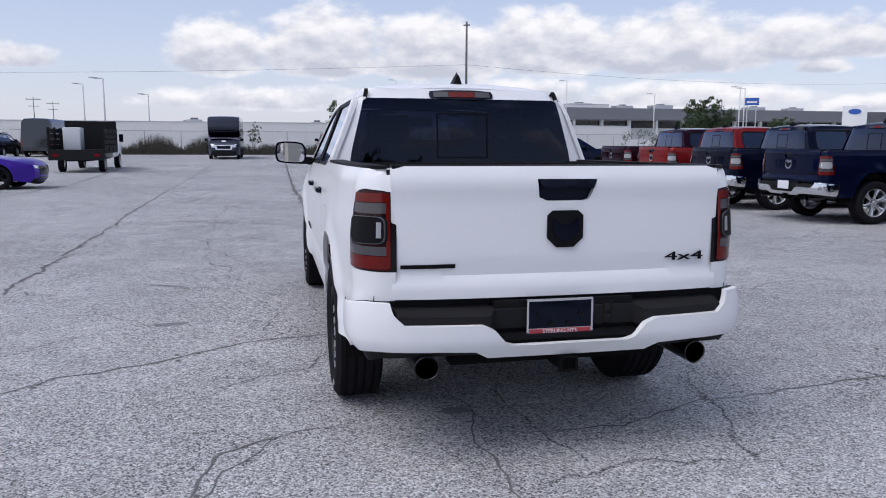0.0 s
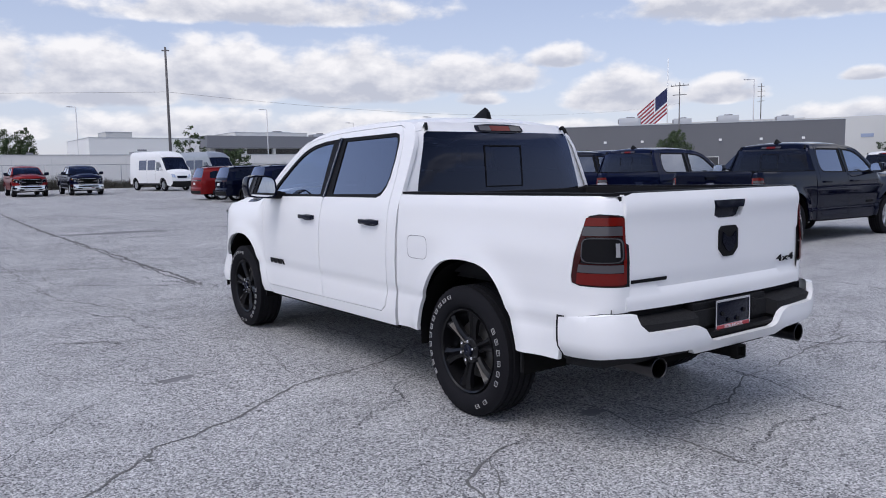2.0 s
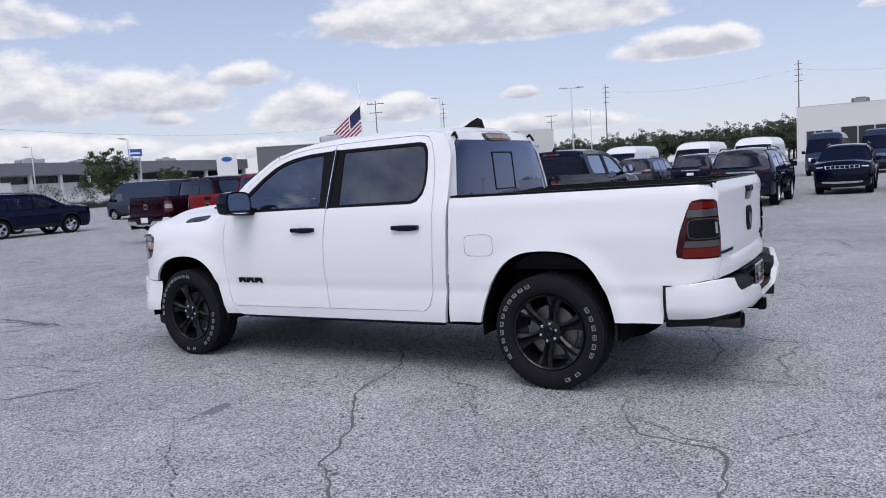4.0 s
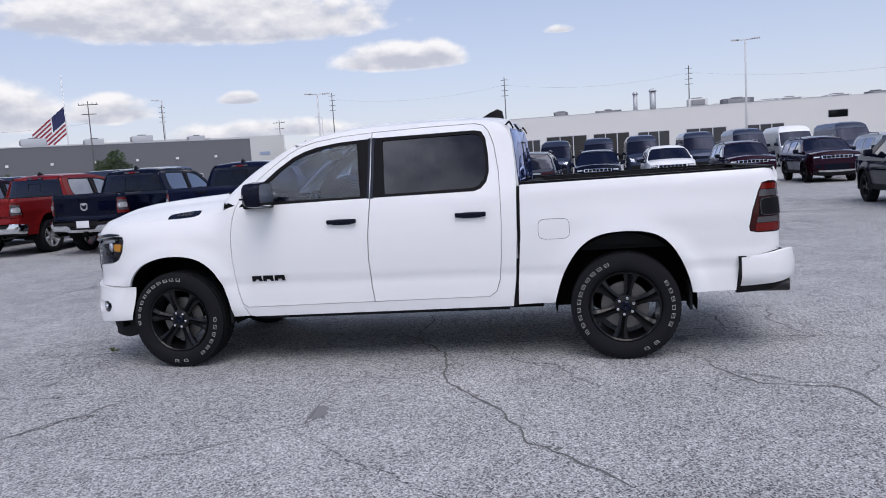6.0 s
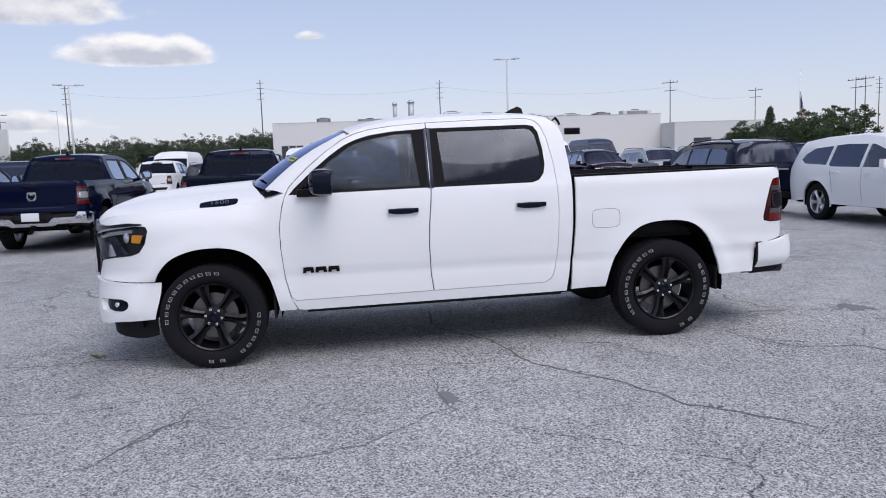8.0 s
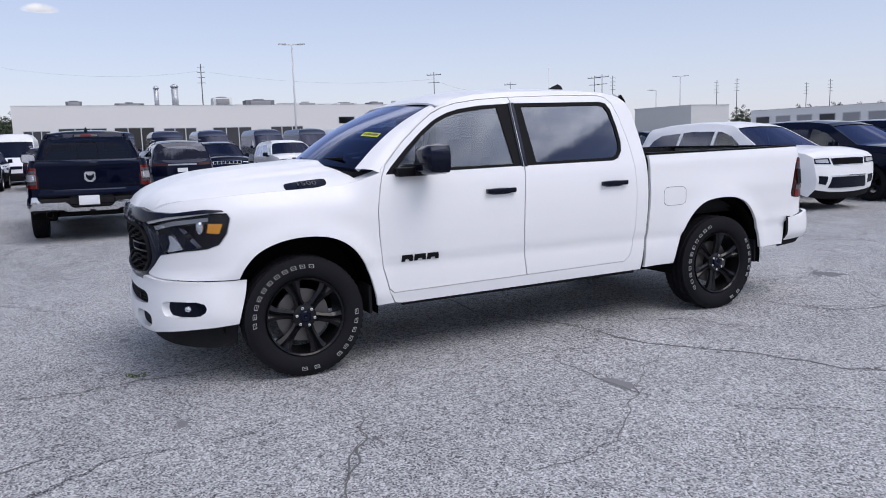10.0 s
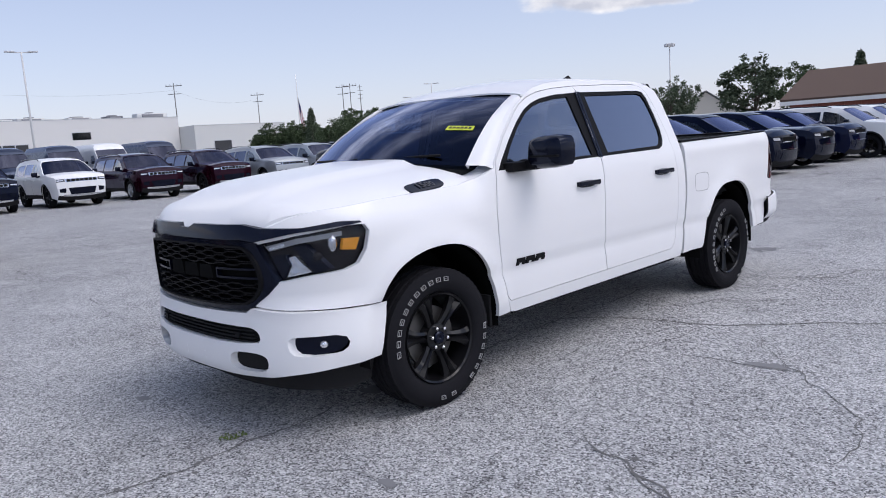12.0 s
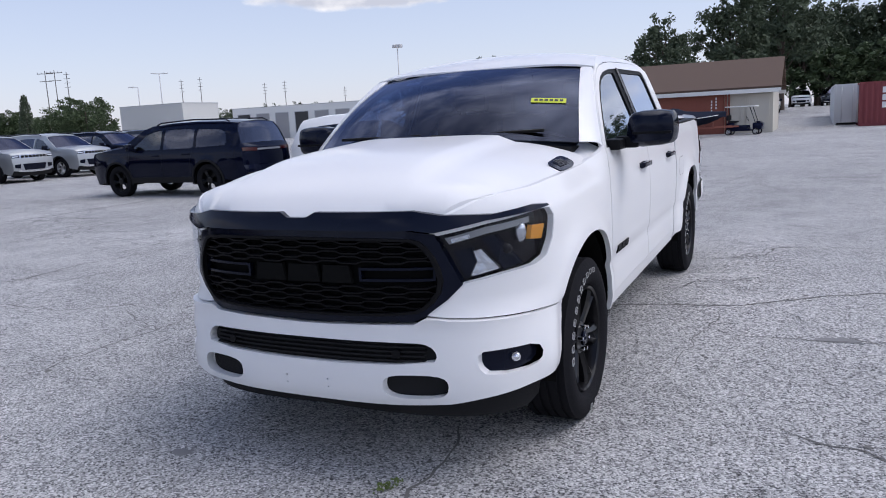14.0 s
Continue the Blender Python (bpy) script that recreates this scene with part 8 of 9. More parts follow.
# the wood to the south
for k in range(46):
    x = -58 + 1.55 * k + rng.uniform(-1, 1)
    y = -92 - rng.uniform(0, 16) + (6 if k % 2 else 0)
    tree("wood" if k % 3 else "tall", x, y, rng.uniform(0.86, 1.14) * (1 - 0.42 * ease(3, 12, x)), rng.random() * 360, ground_z(x, y) - 0.1, 1.0, "tall dark tree of the wood", "wood to the south")
for k in range(24):
    x = -34 + 2.1 * k + rng.uniform(-1, 1)
    tree("shrub", x, -86 + rng.uniform(-2, 2), rng.uniform(1.2, 2.0), rng.random() * 360, ground_z(x, -86) - 0.1, 1.4, "undergrowth bush at the edge of the wood", "undergrowth")
# belt of trees to the east and far south-east
for k in range(74):
    a = radians(63 + 29.0 * k / 74 + rng.uniform(-0.5, 0.5))
    d = 235 + rng.uniform(-15, 15)
    tree("wood", d * math.sin(a), d * math.cos(a), rng.uniform(0.62, 0.95) * (1 + 0.25 * ease(70, 88, math.degrees(a))), rng.random() * 360, -0.2, 1.2, "tree of a far belt", "far belt of trees")
for k in range(16):
    a = radians(137 + 12.5 * k / 16)
    d = 205 + rng.uniform(-10, 10)
    tree("wood", d * math.sin(a), d * math.cos(a), rng.uniform(0.45, 0.75), rng.random() * 360, -0.2, 1.2, "tree of a far belt", "far belt of trees")
for k in range(8):
    a = radians(119 + 5.5 * k / 8)
    tree("round", 118 * math.sin(a), 118 * math.cos(a), rng.uniform(0.5, 0.75), rng.random() * 360, 0, 1.5, "low tree past the building", "far belt of trees")

# weeds along the fence
rng.seed(21)
b = bmesh.new()
for k in range(3400):
    x = rng.uniform(-34, 54)
    grown = 0.75 + 2.6 * abs(noise.noise(Vector((x * 0.21, 3.0, 0.0)))) + 0.5 * noise.noise(Vector((x * 1.1, 8.0, 0.0)))
    root = Vector((x, fence_y(x) + rng.uniform(-0.7, 0.5), 0.18))
    for _ in range(10):
        tip = root + Vector((rng.gauss(0, 0.22), rng.gauss(0, 0.15), grown * rng.uniform(0.35, 1.0)))
        w = Vector((rng.uniform(0.012, 0.03), rng.uniform(-0.01, 0.01), 0))
        foot = root + Vector((rng.gauss(0, 0.12), rng.gauss(0, 0.1), 0))
        b.faces.new([b.verts.new(p) for p in (foot - w, foot + w, tip)])
    if k % 4 == 0:
        leaves(b, root + Vector((0, 0, 0.25 * grown)), 0.22 + 0.2 * grown, 14, 0.07, 0.8)
tagged(link_mesh("weeds", b, M["leaf_dry"], smooth=False), "dry brown and green weeds along the fence", "weeds", kind="stuff")
b = bmesh.new()
for k in range(60):
    x = rng.uniform(34, 56)
    leaves(b, Vector((x, fence_y(x) + rng.uniform(-0.4, 0.4), rng.uniform(0.5, 2.4))), 0.6, 40, 0.10)
tagged(link_mesh("ivy", b, M["leaf"], smooth=False), "green ivy grown over the fence", "ivy", kind="stuff")

# poles
def pole(x, y, h, kind):
    k = max(1.0, h / 12.0)
    h /= k
    if kind in "TWP":
        T = thing("utility_pole", "weathered wooden utility pole with crossarm", "utility pole", "utility poles", pose(x, y, 0, 0, 0, math.degrees(math.atan2(y, x)) + 70))
        b = bmesh.new()
        tube(b, [(0, 0, -0.3), (0, 0, h)], [0.15, 0.09] if kind == "W" else [0.11, 0.06], 8)
        part("post", b, M["pole_wood"], T)
        if kind == "T":
            part("crossarm", boxes((-1.25, 1.25, -0.05, 0.05, h - 0.50, h - 0.40)), M["pole_wood"], T, smooth=False)
            part("crossarm", boxes((-0.95, 0.95, -0.05, 0.05, h - 1.72, h - 1.63)), M["pole_wood"], T, smooth=False)
            for u in (-1.15, -0.55, 0.55, 1.15):
                b = bmesh.new()
                tube(b, [(u, 0, h - 0.40), (u, 0, h - 0.16)], 0.045, 6)
                part("insulator", b, M["galv"], T)
        elif kind == "P":
            for j in range(4):
                part("crossarm", boxes((-0.5, 0.5, -0.03, 0.03, h - 0.45 - 0.7 * j, h - 0.39 - 0.7 * j)), M["pole_wood"], T, smooth=False)
        else:
            part("bracket", boxes((-0.3, 0.3, -0.05, 0.05, h - 0.35, h - 0.25)), M["pole_wood"], T, smooth=False)
    elif kind in "LDB":
        T = thing("lot_lamp", "tall grey lamp post with flat heads", "lamp post", "lamp posts", pose(x, y, 0, 0, 0, math.degrees(math.atan2(y, x)) + 90))
        b = bmesh.new()
        tube(b, [(0, 0, -0.1), (0, 0, h - 0.1)], [0.11, 0.07], 8)
        part("post", b, M["lamp_grey"], T)
        part("base", boxes((-0.3, 0.3, -0.3, 0.3, -0.1, 0.7), bevel=0.03), M["wall_pale"], T)
        if kind == "B":
            for j in range(8):
                a = 6.28 * j / 8
                part("floodlight", moved(boxes((-0.18, 0.18, 0.35, 0.75, h - 0.5, h - 0.1), bevel=0.04), Matrix.Rotation(a, 4, "Z")), M["lamp_grey"], T)
        else:
            for s in ((-1, 1) if kind == "D" else (1,)):
                part("arm", boxes((min(0, s * 0.9), max(0, s * 0.9), -0.03, 0.03, h - 0.14, h - 0.06)), M["lamp_grey"], T, smooth=False)
                part("lamp_head", boxes((min(s * 0.5, s * 1.3), max(s * 0.5, s * 1.3), -0.16, 0.16, h - 0.10, h + 0.02), bevel=0.03), M["lamp_grey"], T)
    T.scale = (k, k, k)
    return T


for row in (
    (69.0, -14.1, 11.5, "D"), (67.5, 27.4, 9.6, "D"), (138.0, 104.5, 19.6, "T"), (162.9, 102.2, 21.5, "L"), (91.8, -84.1, 11.3, "D"), (18.8, 76.5, 14.2, "W"),
    (19.3, 129.8, 12.2, "L"), (46.6, 118.0, 11.8, "L"), (310.5, -38.4, 34.9, "P"), (311.4, 34.8, 36.4, "P"), (295.8, 104.8, 34.1, "P"), (269.5, 117.7, 22.5, "T"),
    (267.3, 165.4, 31.9, "P"), (285.3, -128.1, 30.6, "T"), (270.9, -156.2, 25.5, "T"), (235.9, -172.9, 25.3, "T"), (247.6, -190.6, 26.5, "P"), (179.2, -231.2, 19.8, "P"),
    (171.6, -261.0, 17.6, "P"), (123.3, -220.2, 27.6, "B"), (68.3, -179.8, 14.2, "L"), (86.1, -74.2, 8.6, "L"), (207.8, -207.2, 21.5, "P"), (185.4, -227.0, 19.3, "P"),
    (-18.4, 78.8, 7.7, "L"), (-18.1, 104.3, 7.6, "L"), (-45.1, 149.5, 9.2, "T"), (-47.1, 169.6, 9.3, "T"), (-25.8, 102.8, 8.7, "L"), (58.8, 110.3, 9.4, "L"),
    (64.3, 95.1, 9.6, "L"), (70.8, 103.7, 10.1, "L"), (234.4, -175.4, 25.6, "T"), (181.2, 68.3, 16.0, "L"), (216.0, -225.7, 23.3, "P"),
):
    pole(*row)


def cable(a, c, sag):
    b = bmesh.new()
    a, c = Vector(a), Vector(c)
    pts = [a.lerp(c, k / 16) - Vector((0, 0, sag * 4 * (k / 16) * (1 - k / 16))) for k in range(17)]
    tube(b, pts, 0.014 if a.y > 60 and a.x < 60 else 0.022, 4)
    tagged(link_mesh("overhead_cable", b, M["cable"]), "black overhead cable strung between poles", "cable", "overhead cables")


for a, c, sag in (((18.8, 76.5, 9.7), (-60, 92, 8.6), 0.5), ((18.8, 76.5, 9.7), (138.0, 104.5, 15.0), 2.5), ((295.8, 105.0, 31.4), (311.4, 35.0, 33.2), 3.0), ((311.4, 35.0, 33.2), (310.5, -38.3, 32.2), 3.0), ((310.5, -38.3, 32.2), (285.3, -128.0, 27.8), 3.0), ((285.3, -128.0, 27.8), (270.9, -156.1, 23.0), 3.0)):
    cable(a, c, sag)


def flag(x, y, h, rot, droop, size=1.0):
    """A striped flag on a white pole, hanging in folds."""
    F = thing("flagpole", "white flagpole with a red, white and blue striped flag", "flag", "flags", pose(x, y, 0, 0, 0, rot))
    b = bmesh.new()
    tube(b, [(0, 0, -0.2), (0, 0, h)], [0.25, 0.15], 8)
    part("pole", b, M["wall_white"], F)

    def at(u, v):
        # u along the fly, v down the hoist
        return Vector((-0.06 - u * math.cos(droop), 0.16 * math.sin(u * 2.4 + v), h * 0.74 - v - u * math.sin(droop) + 0.08 * math.sin(u * 3)))

    W, H = 3.2 * size, 2.1 * size
    for k in range(13):
        b = bmesh.new()
        v0, v1 = H * k / 13, H * (k + 1) / 13
        us = [W * j / 14 for j in range(15)]
        u_start = 0.40 * W if k < 7 else 0
        us = [u for u in us if u >= u_start - 1e-6]
        for a, c in zip(us, us[1:]):
            b.faces.new([b.verts.new(p) for p in (at(a, v0), at(c, v0), at(c, v1), at(a, v1))])
        part("stripe", b, M["flag_red"] if k % 2 == 0 else M["flag_white"], F)
    b = bmesh.new()
    for i in range(6):
        for j in range(4):
            b.faces.new([b.verts.new(at(0.4 * W * p, H * 7 / 13 * q)) for p, q in ((i / 6, j / 4), ((i + 1) / 6, j / 4), ((i + 1) / 6, (j + 1) / 4), (i / 6, (j + 1) / 4))])
    part("canton", b, M["flag_blue"], F)
    return F


flag(231.7, 181.4, 40.9, -40, 0.72, 4.6)
flag(245.8, -158.7, 30.0, 40, 1.38, 3.6)

# dark motor home by the fence
RV = dict(VAN)
RV.update(hw=1.12, top=3.0, tum=0.0, roll=0.05,
          prof=[(4.80, 0.28, "l"), (4.93, 0.42, "l"), (4.97, 0.62, "g"), (4.94, 0.95, "h"), (4.84, 1.10, "h"), (4.50, 1.27, "w"), (4.02, 1.90, "r"), (4.38, 2.02, "r"), (4.50, 2.25, "r"), (4.44, 2.72, "r"), (4.15, 2.95, "r"), (3.6, 3.02, "r"), (-1.85, 3.02, "r"), (-1.95, 2.9, "t"), (-1.95, 0.62, "c"), (-1.95, 0.45, "c")],
          patches=VAN["patches"][:2] + [("grille_ring", "plate", False, [(-0.66, 0.66), (0.66, 0.66), (0.70, 0.96), (-0.70, 0.96)], False), ("grille_mouth", "gloss_black", False, [(-0.52, 0.72), (0.52, 0.72), (0.56, 0.90), (-0.56, 0.90)], False, 0.018), ("bonnet_mark", "plate", False, [(-0.14, 1.12), (0.14, 1.12), (0.14, 1.22), (-0.14, 1.22)], False, 0.014)])
car("motor_home", "dark grey motor home with a bunk over the cab", "motor home", RV, M["rv_grey"], M["alloy"], "van", pose(-5.05, 56.5, ground_z(-5, 54), 0, 0, 180))

# stake-bed truck with bins
SBT = thing("stake_bed_truck", "white truck with a black stake bed carrying pale bins", "truck", "", pose(-10.05, 33.0, ground_z(0, 33), 0, 0, 3))
part("bed_floor", boxes((-1.15, 1.15, -1.2, 2.6, 0.85, 1.0)), M["trim_black"], SBT, smooth=False)
for x in (-1.15, 1.09):
    for k in range(4):
        part("side_board", boxes((x, x + 0.06, -1.2, 2.6, 1.02 + 0.24 * k, 1.22 + 0.24 * k)), M["trim_black"], SBT, smooth=False)
    for y in (-1.15, 0.1, 1.3, 2.5):
        part("stake", boxes((x - 0.02, x + 0.08, y, y + 0.08, 0.9, 2.0)), M["trim_black"], SBT, smooth=False)
part("headboard", boxes((-1.15, 1.15, 2.5, 2.6, 1.0, 2.35)), M["trim_black"], SBT, smooth=False)
part("tail_board", boxes((-1.15, 1.15, -1.26, -1.2, 0.55, 1.02)), M["trim_black"], SBT, smooth=False)
part("chassis", boxes((-0.45, 0.45, -1.1, 5.2, 0.5, 0.8)), M["under"], SBT, smooth=False)
for x in (-0.30,):
    part("bin", boxes((x - 0.35, x + 0.38, -0.6, 0.3, 1.0, 2.0), bevel=0.06), M["cont_white"], SBT, "pale plastic bin")
cab = part("cab", boxes((-0.95, 0.95, 2.75, 4.2, 0.6, 2.05), (-0.95, 0.95, 4.2, 5.5, 0.6, 1.35), bevel=0.12), M["white"], SBT, "white cab")
part("cab_window", boxes((-0.80, 0.80, 2.73, 2.76, 1.4, 1.9)), M["glass_dark"], cab, smooth=False)
for x in (-0.965, 0.955):
    part("cab_window", boxes((x, x + 0.012, 3.0, 4.0, 1.35, 1.9)), M["glass_dark"], cab, smooth=False)
for x in (-0.85, 0.85):
    part("tail_light", boxes((x - 0.12, x + 0.12, -1.29, -1.26, 0.72, 0.84)), M["lens_red"], SBT, smooth=False)
    add_wheel(SBT, x, 0.0, 0.39, x > 0, "suv", M["alloy"], 0.39, False, 5)
    add_wheel(SBT, x, 4.6, 0.39, x > 0, "suv", M["alloy"], 0.39, False, 5)
for x in (-1.15, 1.15):
    part("door_mirror", boxes((x - 0.1, x + 0.1, 4.0, 4.1, 1.35, 1.75), bevel=0.03), M["gloss_black"], SBT)

# golf cart by the shed
GC = thing("golf_cart", "golf cart with a white canopy and blue body", "golf cart", "", pose(1.35, -35.9, 0, 0, 0, 84))
GC.scale = (0.8, 0.8, 0.8)
part("side_panel", boxes((-0.56, -0.53, -0.85, 0.45, 0.28, 0.62), (0.53, 0.56, -0.85, 0.45, 0.28, 0.62), (-0.5, 0.5, 1.0, 1.2, 0.78, 0.86), bevel=0.012), M["navy"], GC, "blue side panel")
part("body", join(boxes((-0.55, 0.55, -0.75, 0.55, 0.25, 0.45), bevel=0.04), boxes((-0.55, 0.55, -0.85, -0.35, 0.42, 0.80), bevel=0.05), boxes((-0.52, 0.52, 0.75, 1.35, 0.3, 0.78), bevel=0.12), boxes((-0.55, 0.55, 0.5, 0.85, 0.25, 0.35)), boxes((-0.5, 0.5, -1.3, -0.85, 0.5, 0.6))), M["navy"], GC, "dark blue body")
part("canopy", boxes((-0.60, 0.60, -0.95, 0.95, 1.80, 1.87), bevel=0.03), M["wall_white"], GC, "white canopy")
part("seat", join(boxes((-0.5, 0.5, -0.75, -0.25, 0.80, 0.92), bevel=0.04), boxes((-0.5, 0.5, -0.85, -0.73, 0.95, 1.3), bevel=0.04)), M["seat"], GC)
for x in (-0.55, 0.55):
    for p in (((x, -0.85, 0.7), (x, -0.88, 1.80)), ((x, 0.95, 0.75), (x, 0.60, 1.80))):
        b = bmesh.new()
        tube(b, p, 0.024, 6)
        part("canopy_post", b, M["seat"], GC)
    for y in (-0.72, 0.98):
        add_wheel(GC, x * 0.95, y, 0.22, x > 0, "suv", M["alloy"], 0.22, False, 5)
b = bmesh.new()
tube(b, [(-0.25 + 0.17 * math.cos(a), 0.33 - 0.08 * math.sin(a), 1.02 + 0.15 * math.sin(a)) for a in [6.28 * k / 16 for k in range(17)]], 0.014, 6, cap=False)
part("steering_wheel", b, M["seat"], GC)

# covered boat on a trailer
BT = thing("boat_on_trailer", "dark boat under a cover on a rusty trailer", "boat", "", pose(3.85, -34.2, 0, 0, 0, 96))
b = bmesh.new()
prev = None
for y, w, zk, zt in ((-1.85, 0.70, 0.62, 1.12), (-1.45, 0.78, 0.58, 1.22), (-1.0, 0.80, 0.55, 1.44), (-0.75, 0.82, 0.55, 1.56), (-0.45, 0.84, 0.54, 1.50), (-0.1, 0.84, 0.54, 1.37), (0.5, 0.78, 0.58, 1.32), (1.0, 0.62, 0.68, 1.31), (1.5, 0.36, 0.88, 1.29), (1.9, 0.06, 1.12, 1.27)):
    q = [b.verts.new(v) for v in ((0, y, zk), (-w * 0.7, y, zk + 0.18), (-w, y, zt - 0.28), (-w * 0.6, y, zt - 0.05), (0, y, zt), (w * 0.6, y, zt - 0.05), (w, y, zt - 0.28), (w * 0.7, y, zk + 0.18))]
    if prev:
        for i in range(8):
            b.faces.new((prev[i], prev[(i + 1) % 8], q[(i + 1) % 8], q[i]))
    else:
        b.faces.new(q)
    prev = q
b.faces.new(prev)
bmesh.ops.recalc_face_normals(b, faces=b.faces[:])
part("covered_hull", b, M["boat"], BT, "dark blue covered hull")
for sx in (-1, 1):
    b = bmesh.new()
    tube(b, [(sx * 0.80, -1.4, 0.90), (sx * 0.85, -0.45, 0.93), (sx * 0.80, 0.5, 0.98), (sx * 0.64, 1.0, 1.03), (sx * 0.37, 1.5, 1.10)], 0.018, 6)
    part("gunwale_stripe", b, M["plate"], BT)
part("trailer_frame", boxes((-0.7, -0.62, -2.2, 2.2, 0.45, 0.53), (0.62, 0.7, -2.2, 2.2, 0.45, 0.53), (-0.7, 0.7, -0.8, -0.7, 0.40, 0.5), (-0.05, 0.05, 2.0, 2.5, 0.45, 0.53), (-0.7, 0.7, 1.2, 1.28, 0.5, 0.75), (-0.7, 0.7, -1.6, -1.52, 0.5, 0.75)), M["cont_red"], BT, "rusty trailer frame", smooth=False)
for x in (-0.9, 0.9):
    add_wheel(BT, x, -0.75, 0.28, x > 0, "suv", M["alloy"], 0.28, False, 5)

# ---- cracks and stains of the lot ----
crack_no = [0]


def crack(pts, width):
    """A wandering crack: a ragged ribbon of dirt-filled gap, a few millimetres proud of the asphalt."""
    crack_no[0] += 1
    r = random.Random(crack_no[0])
    line = dense([Vector(p) for p in pts], 0.07, False)
    n = len(line)
    far = max(1.0, (Vector(pts[0]) + Vector(pts[-1])).length / 2 / 9)
    b = bmesh.new()
    prev = None
    for i, p in enumerate(line):
        d = (line[min(i + 1, n - 1)] - line[max(i - 1, 0)]).normalized()
        s = Vector((-d.y, d.x))
        wob = noise.noise(Vector((p.x * 1.3, p.y * 1.3, crack_no[0]))) * 0.10 + noise.noise(Vector((p.x * 7, p.y * 7, crack_no[0]))) * 0.05
        end = min(1, i / 4 + 0.15, (n - 1 - i) / 4 + 0.15)
        w = width * end * (0.35 + 0.9 * abs(noise.noise(Vector((p.x * 3.1, p.y * 3.1, 9.0)))) + 0.5 * r.random()) * min(far, 2.0)
        c = p + s * wob
        z = ground_z(c.x, c.y) + 0.003
        q = [b.verts.new((c.x + s.x * w * k, c.y + s.y * w * k, z)) for k in (0.5, -0.5)]
        if prev:
            b.faces.new((prev[0], prev[1], q[1], q[0]))
        prev = q
        if width > 0.012 and r.random() < 0.16:
            o = c + s * r.uniform(-0.07, 0.07)
            k0 = r.uniform(0.008, 0.026) * min(far, 2.0)
            ring = [(o.x + k0 * r.uniform(0.5, 1.3) * math.cos(a), o.y + k0 * r.uniform(0.5, 1.3) * math.sin(a), ground_z(o.x, o.y) + 0.0035) for a in (0.2, 1.1, 2.0, 3.1, 4.2, 5.3)]
            b.faces.new([b.verts.new(v) for v in ring])
    for f in b.faces:
        f.normal_update()
        if f.normal.z < 0:
            f.normal_flip()
    tagged(link_mesh("pavement_crack", b, M["crack"], smooth=False), "dark wandering crack in the asphalt", "crack", "cracks in the asphalt", "structure")


def stain(x, y, rx, ry, seed, mat="patch"):
    """A ragged dark blot with a few splashes round it."""
    b = bmesh.new()
    r = random.Random(int(seed * 10))
    z = ground_z(x, y) + 0.002
    blots = [(x, y, rx * 0.8, ry * 0.8)]
    for k in range(7):
        a = r.random() * 6.283
        f = 0.95 + 0.5 * r.random()
        blots.append((x + rx * f * math.cos(a), y + ry * f * math.sin(a), rx * (0.06 + 0.12 * r.random()), ry * (0.06 + 0.12 * r.random())))
    for j, (cx, cy, ax, ay) in enumerate(blots):
        pts = []
        for k in range(44):
            a = 6.283 * k / 44
            f = 1 + 0.45 * noise.noise(Vector((math.cos(a) * 1.3, math.sin(a) * 1.3, seed + j))) + 0.40 * noise.noise(Vector((math.cos(a) * 5.5, math.sin(a) * 5.5, seed + j)))
            pts.append(b.verts.new((cx + ax * f * math.cos(a), cy + ay * f * math.sin(a), z + 0.0002 * j)))
        b.faces.new(pts)
    tagged(link_mesh("stain", b, M[mat], smooth=False), "dark oily stain on the asphalt", "stain", "stains", "structure")


crack([(14.32, -6.22), (13.02, -8.04)], 0.017)
crack([(10.14, -4.77), (8.96, -6.23)], 0.017)
crack([(10.11, -0.69), (9.62, -3.22)], 0.017)
crack([(-0.49, -10.51), (-2.13, -5.28), (-2.90, -4.04)], 0.011)
crack([(-3.99, 3.60), (-4.07, 4.94), (-4.10, 7.43), (-4.38, 13.15), (-4.66, 25.22), (-5.63, 62.62)], 0.027)
crack([(-9.5, 26.62), (-7.4, 26.4), (-4.76, 26.07)], 0.06)
crack([(-8.37, 17.12), (-8.12, 23.39), (-9.79, 46.69)], 0.04)
crack([(-4.18, 27.85), (-3.04, 27.24)], 0.05)
crack([(1.9, -12.5), (1.42, -12.44), (-0.34, -11.79)], 0.05)
crack([(0.34, -12.24), (0.2, -9.6), (0.04, -7.6)], 0.035)
crack([(-0.4, -8.67), (-0.67, -9.87), (-0.88, -10.94)], 0.02)
crack([(-0.1, -5.3), (-0.33, -5.48), (-0.7, -5.81)], 0.014)
crack([(-10.71, 28.09), (-5.50, 27.05), (-0.73, 24.75)], 0.017)
crack([(-0.85, 70.26), (-0.85, 23.54), (-0.77, 14.76), (-0.64, 9.03), (-0.53, 6.68)], 0.022)
crack([(-3.69, 29.59), (-0.34, 27.26), (2.72, 17.97)], 0.017)
crack([(10.13, -3.01), (9.94, -4.30)], 0.011)
crack([(11.94, -1.92), (11.80, -2.90), (11.82, -4.30), (12.02, -5.94)], 0.07)
crack([(11.80, -2.65), (10.38, -2.68), (9.03, -2.94)], 0.045)
crack([(0.91, 1.9), (-0.2, 1.77), (-0.69, 1.46), (-1.44, 1.34), (-1.78, 1.1), (-2.13, 0.83), (-2.53, 0.68), (-2.76, 0.62), (-2.87, 0.4), (-3.08, 0.2), (-3.26, 0.07)], 0.022)
crack([(-0.38, 3.25), (-0.41, 2.16), (-0.35, 1.35), (-0.37, 0.33)], 0.016)
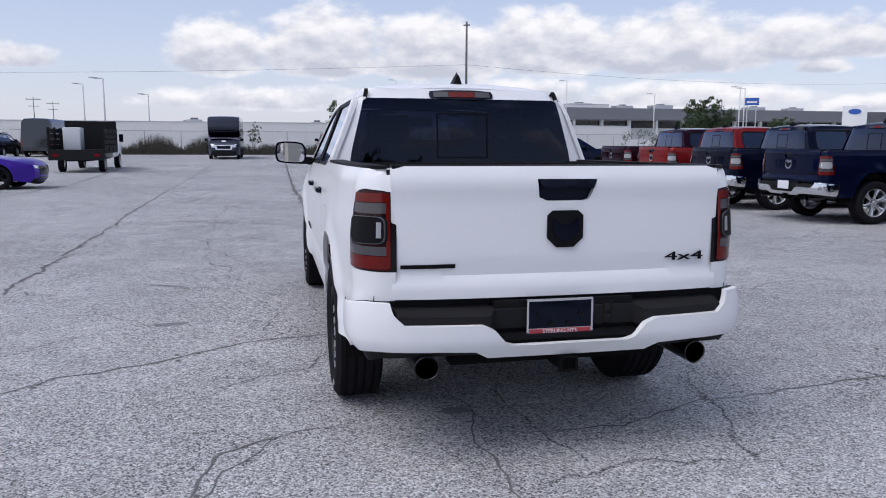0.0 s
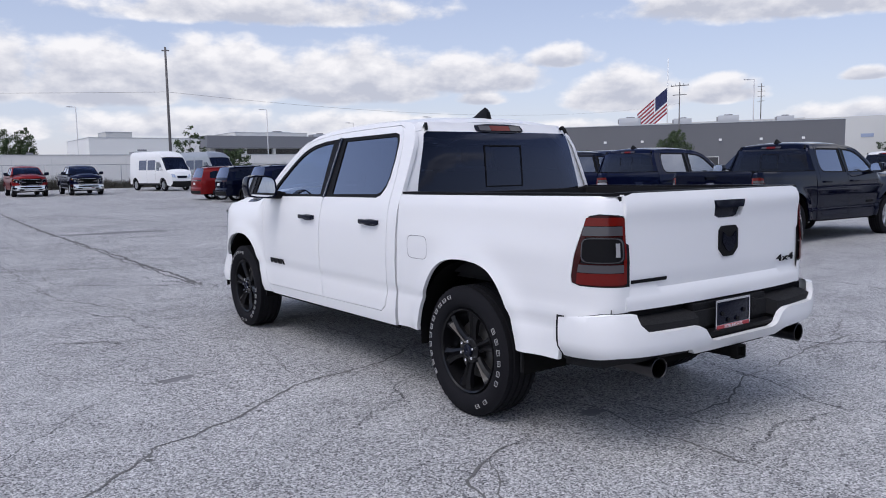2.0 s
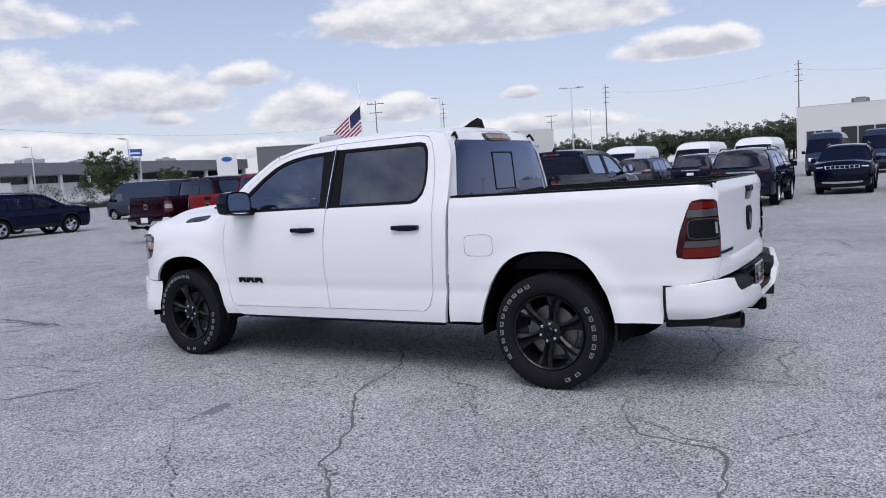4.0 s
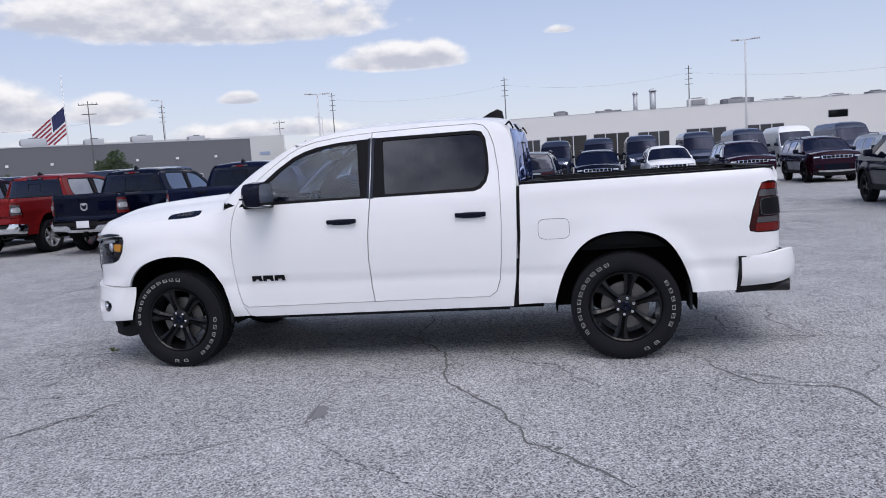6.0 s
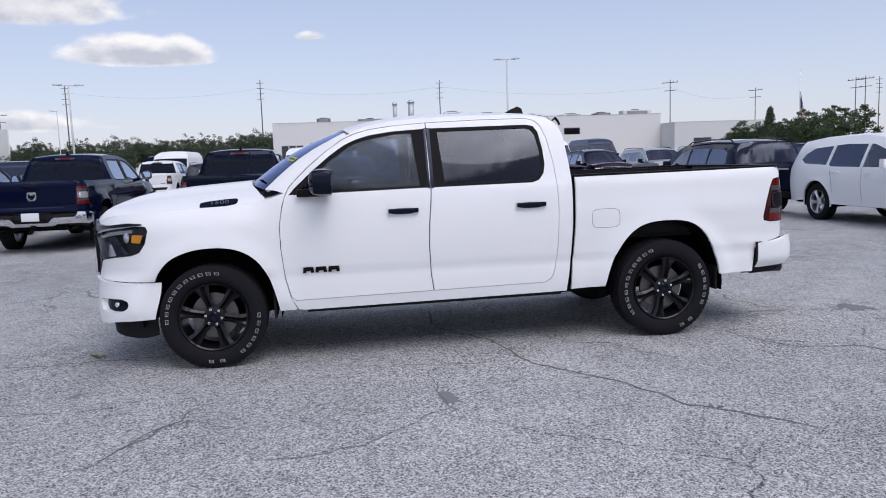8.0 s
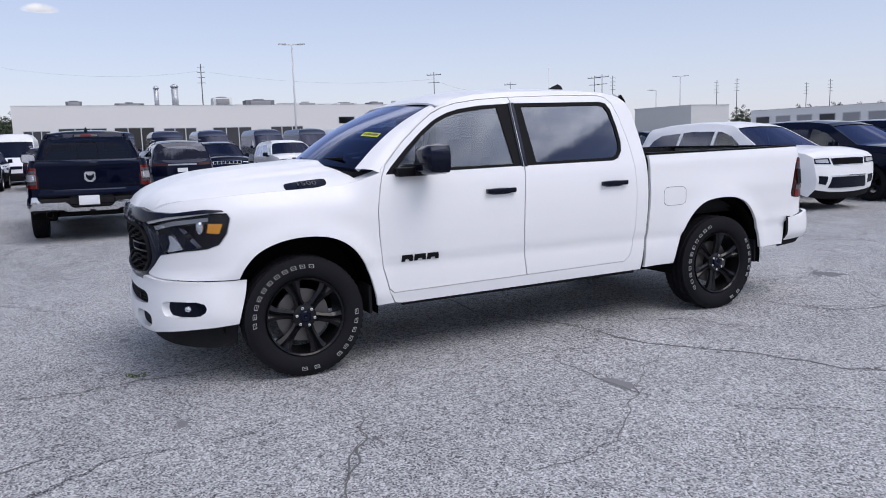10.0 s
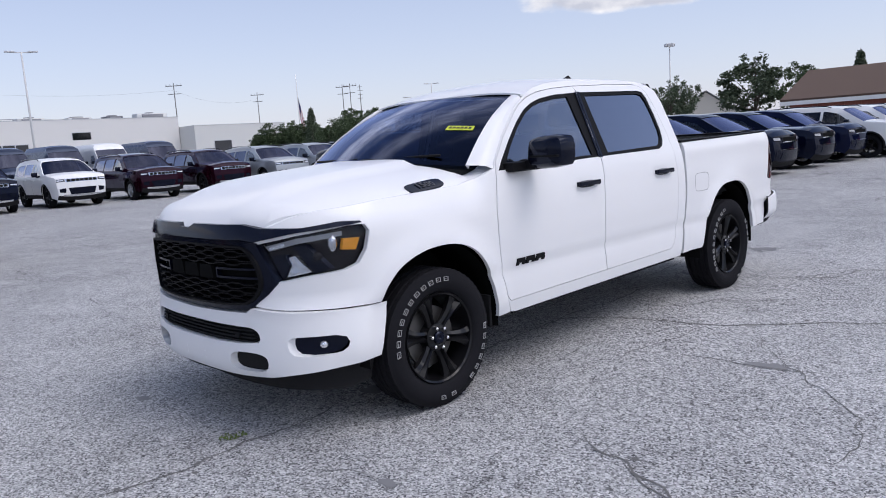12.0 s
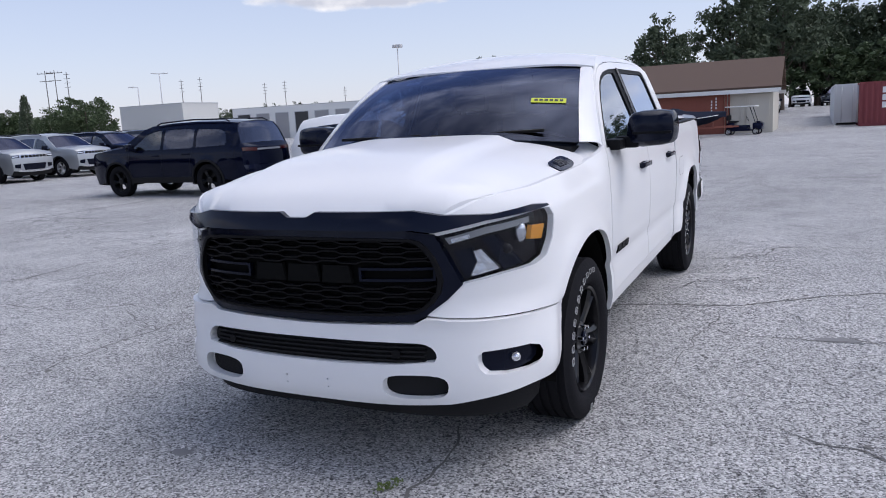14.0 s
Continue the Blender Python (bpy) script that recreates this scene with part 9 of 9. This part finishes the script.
crack([(-1.23, 3.02), (-1.33, 2.58), (-1.31, 2.06), (-1.39, 1.59), (-1.39, 1.34)], 0.009)
crack([(-1.39, 2.08), (-1.84, 2.01), (-2.33, 2.0), (-2.63, 2.02)], 0.01)
crack([(-1.85, 1.28), (-2.08, 1.69), (-2.27, 2.0), (-2.6, 2.27), (-2.92, 2.57), (-3.01, 2.8), (-2.94, 3.26)], 0.009)
crack([(-3.01, 4.21), (-2.84, 4.03), (-2.51, 3.92), (-2.23, 3.71)], 0.01)
crack([(-0.88, -0.57), (-1.28, -0.64), (-1.53, -1.05), (-1.69, -1.47)], 0.01)
crack([(-0.54, 5.58), (-0.57, 5.14), (-0.52, 4.57), (-0.45, 3.95)], 0.02)
crack([(-1.84, 3.57), (-2.19, 3.69), (-2.45, 3.8), (-2.74, 3.98)], 0.015)
crack([(-1.13, 4.74), (-1.31, 4.62), (-1.53, 4.52)], 0.008)
crack([(-2.43, 14.32), (-2.52, 10.28), (-2.35, 6.96), (-1.73, 5.12)], 0.018)
crack([(-2.1, 9.58), (-2.15, 8.07)], 0.012)
crack([(-3.68, 28.39), (0.96, 26.53), (2.94, 19.45)], 0.05)
crack([(-3.43, 10.58), (-1.77, 9.9), (-0.04, 9.21)], 0.035)
crack([(-0.87, 70.58), (-0.85, 18.65), (-0.64, 13.17), (-0.48, 6.72)], 0.035)
crack([(-2.86, 14.59), (-0.76, 14.86)], 0.03)
crack([(-0.09, -0.88), (0.48, -0.83), (1.04, -0.62), (1.72, -0.47), (2.57, -0.41), (3.07, -0.38)], 0.014)
crack([(-0.34, 0.04), (-0.29, -0.38), (-0.37, -0.72), (-0.38, -1.05), (-0.35, -1.33), (-0.35, -1.68)], 0.014)
crack([(2.93, 0.18), (2.88, -0.27), (3.78, 0.08)], 0.014)
crack([(6.01, 2.13), (7.73, 2.34)], 0.016)
crack([(2.94, -0.44), (2.99, -1.32)], 0.016)
crack([(6.89, -0.02), (5.6, -0.51), (4.64, -0.6), (3.73, -1.16)], 0.018)
crack([(12.34, 2.56), (12.44, 0.75)], 0.035)
crack([(9.19, 1.53), (8.86, -0.04)], 0.03)
crack([(6.09, 0.53), (6.22, -0.61)], 0.025)
crack([(18.27, 4.33), (15.83, 1.5)], 0.04)
crack([(-1.21, 9.37), (-0.11, 9.06), (1.75, 9.3)], 0.018)
crack([(8.87, 0.16), (9.14, -1.32), (9.26, -4.04)], 0.035)
crack([(5.91, 2.16), (5.86, 1.11), (5.72, -0.1), (5.71, -0.57)], 0.026)
crack([(8.36, -0.71), (6.21, -0.59)], 0.022)
crack([(4.9, 2.84), (4.15, 2.8), (3.58, 2.48), (2.92, 2.42)], 0.018)
crack([(2.69, 4.33), (2.65, 3.95), (2.67, 3.24), (2.67, 2.67)], 0.02)
crack([(3.43, 2.55), (2.99, 2.89), (2.58, 3.04)], 0.014)
crack([(-1.25, -0.58), (-1.6, -0.81), (-1.68, -1.31), (-2.37, -1.43), (-2.71, -1.32)], 0.02)
crack([(2.98, -3.27), (2.91, -4.47)], 0.03)
crack([(6.79, -5.29), (5.8, -6.37)], 0.035)
stain(-0.40, -2.16, 0.24, 0.14, 22.10)
stain(-2.19, 2.01, 0.15, 0.09, 12.60)
stain(-1.53, 4.54, 0.07, 0.045, 15.95)
stain(-0.35, -0.46, 0.12, 0.07, 8.05)
stain(0.70, 4.75, 0.07, 0.05, 17.45)
stain(0.31, 16.99, 1.6, 0.5, 4.50)
stain(-0.44, 3.75, 0.12, 0.08, 6.40)
b = bmesh.new()
rng.seed(5)
for k in range(5):
    leaves(b, Vector((-0.46 + 0.012 * k, 4.68 + 0.022 * k, ground_z(-0.46, 4.7) + 0.015)), 0.026, 10, 0.011, 0.5)
tagged(link_mesh("weed_tuft", b, M["weed"], smooth=False), "small green weed growing in a crack", "weeds", kind="stuff")
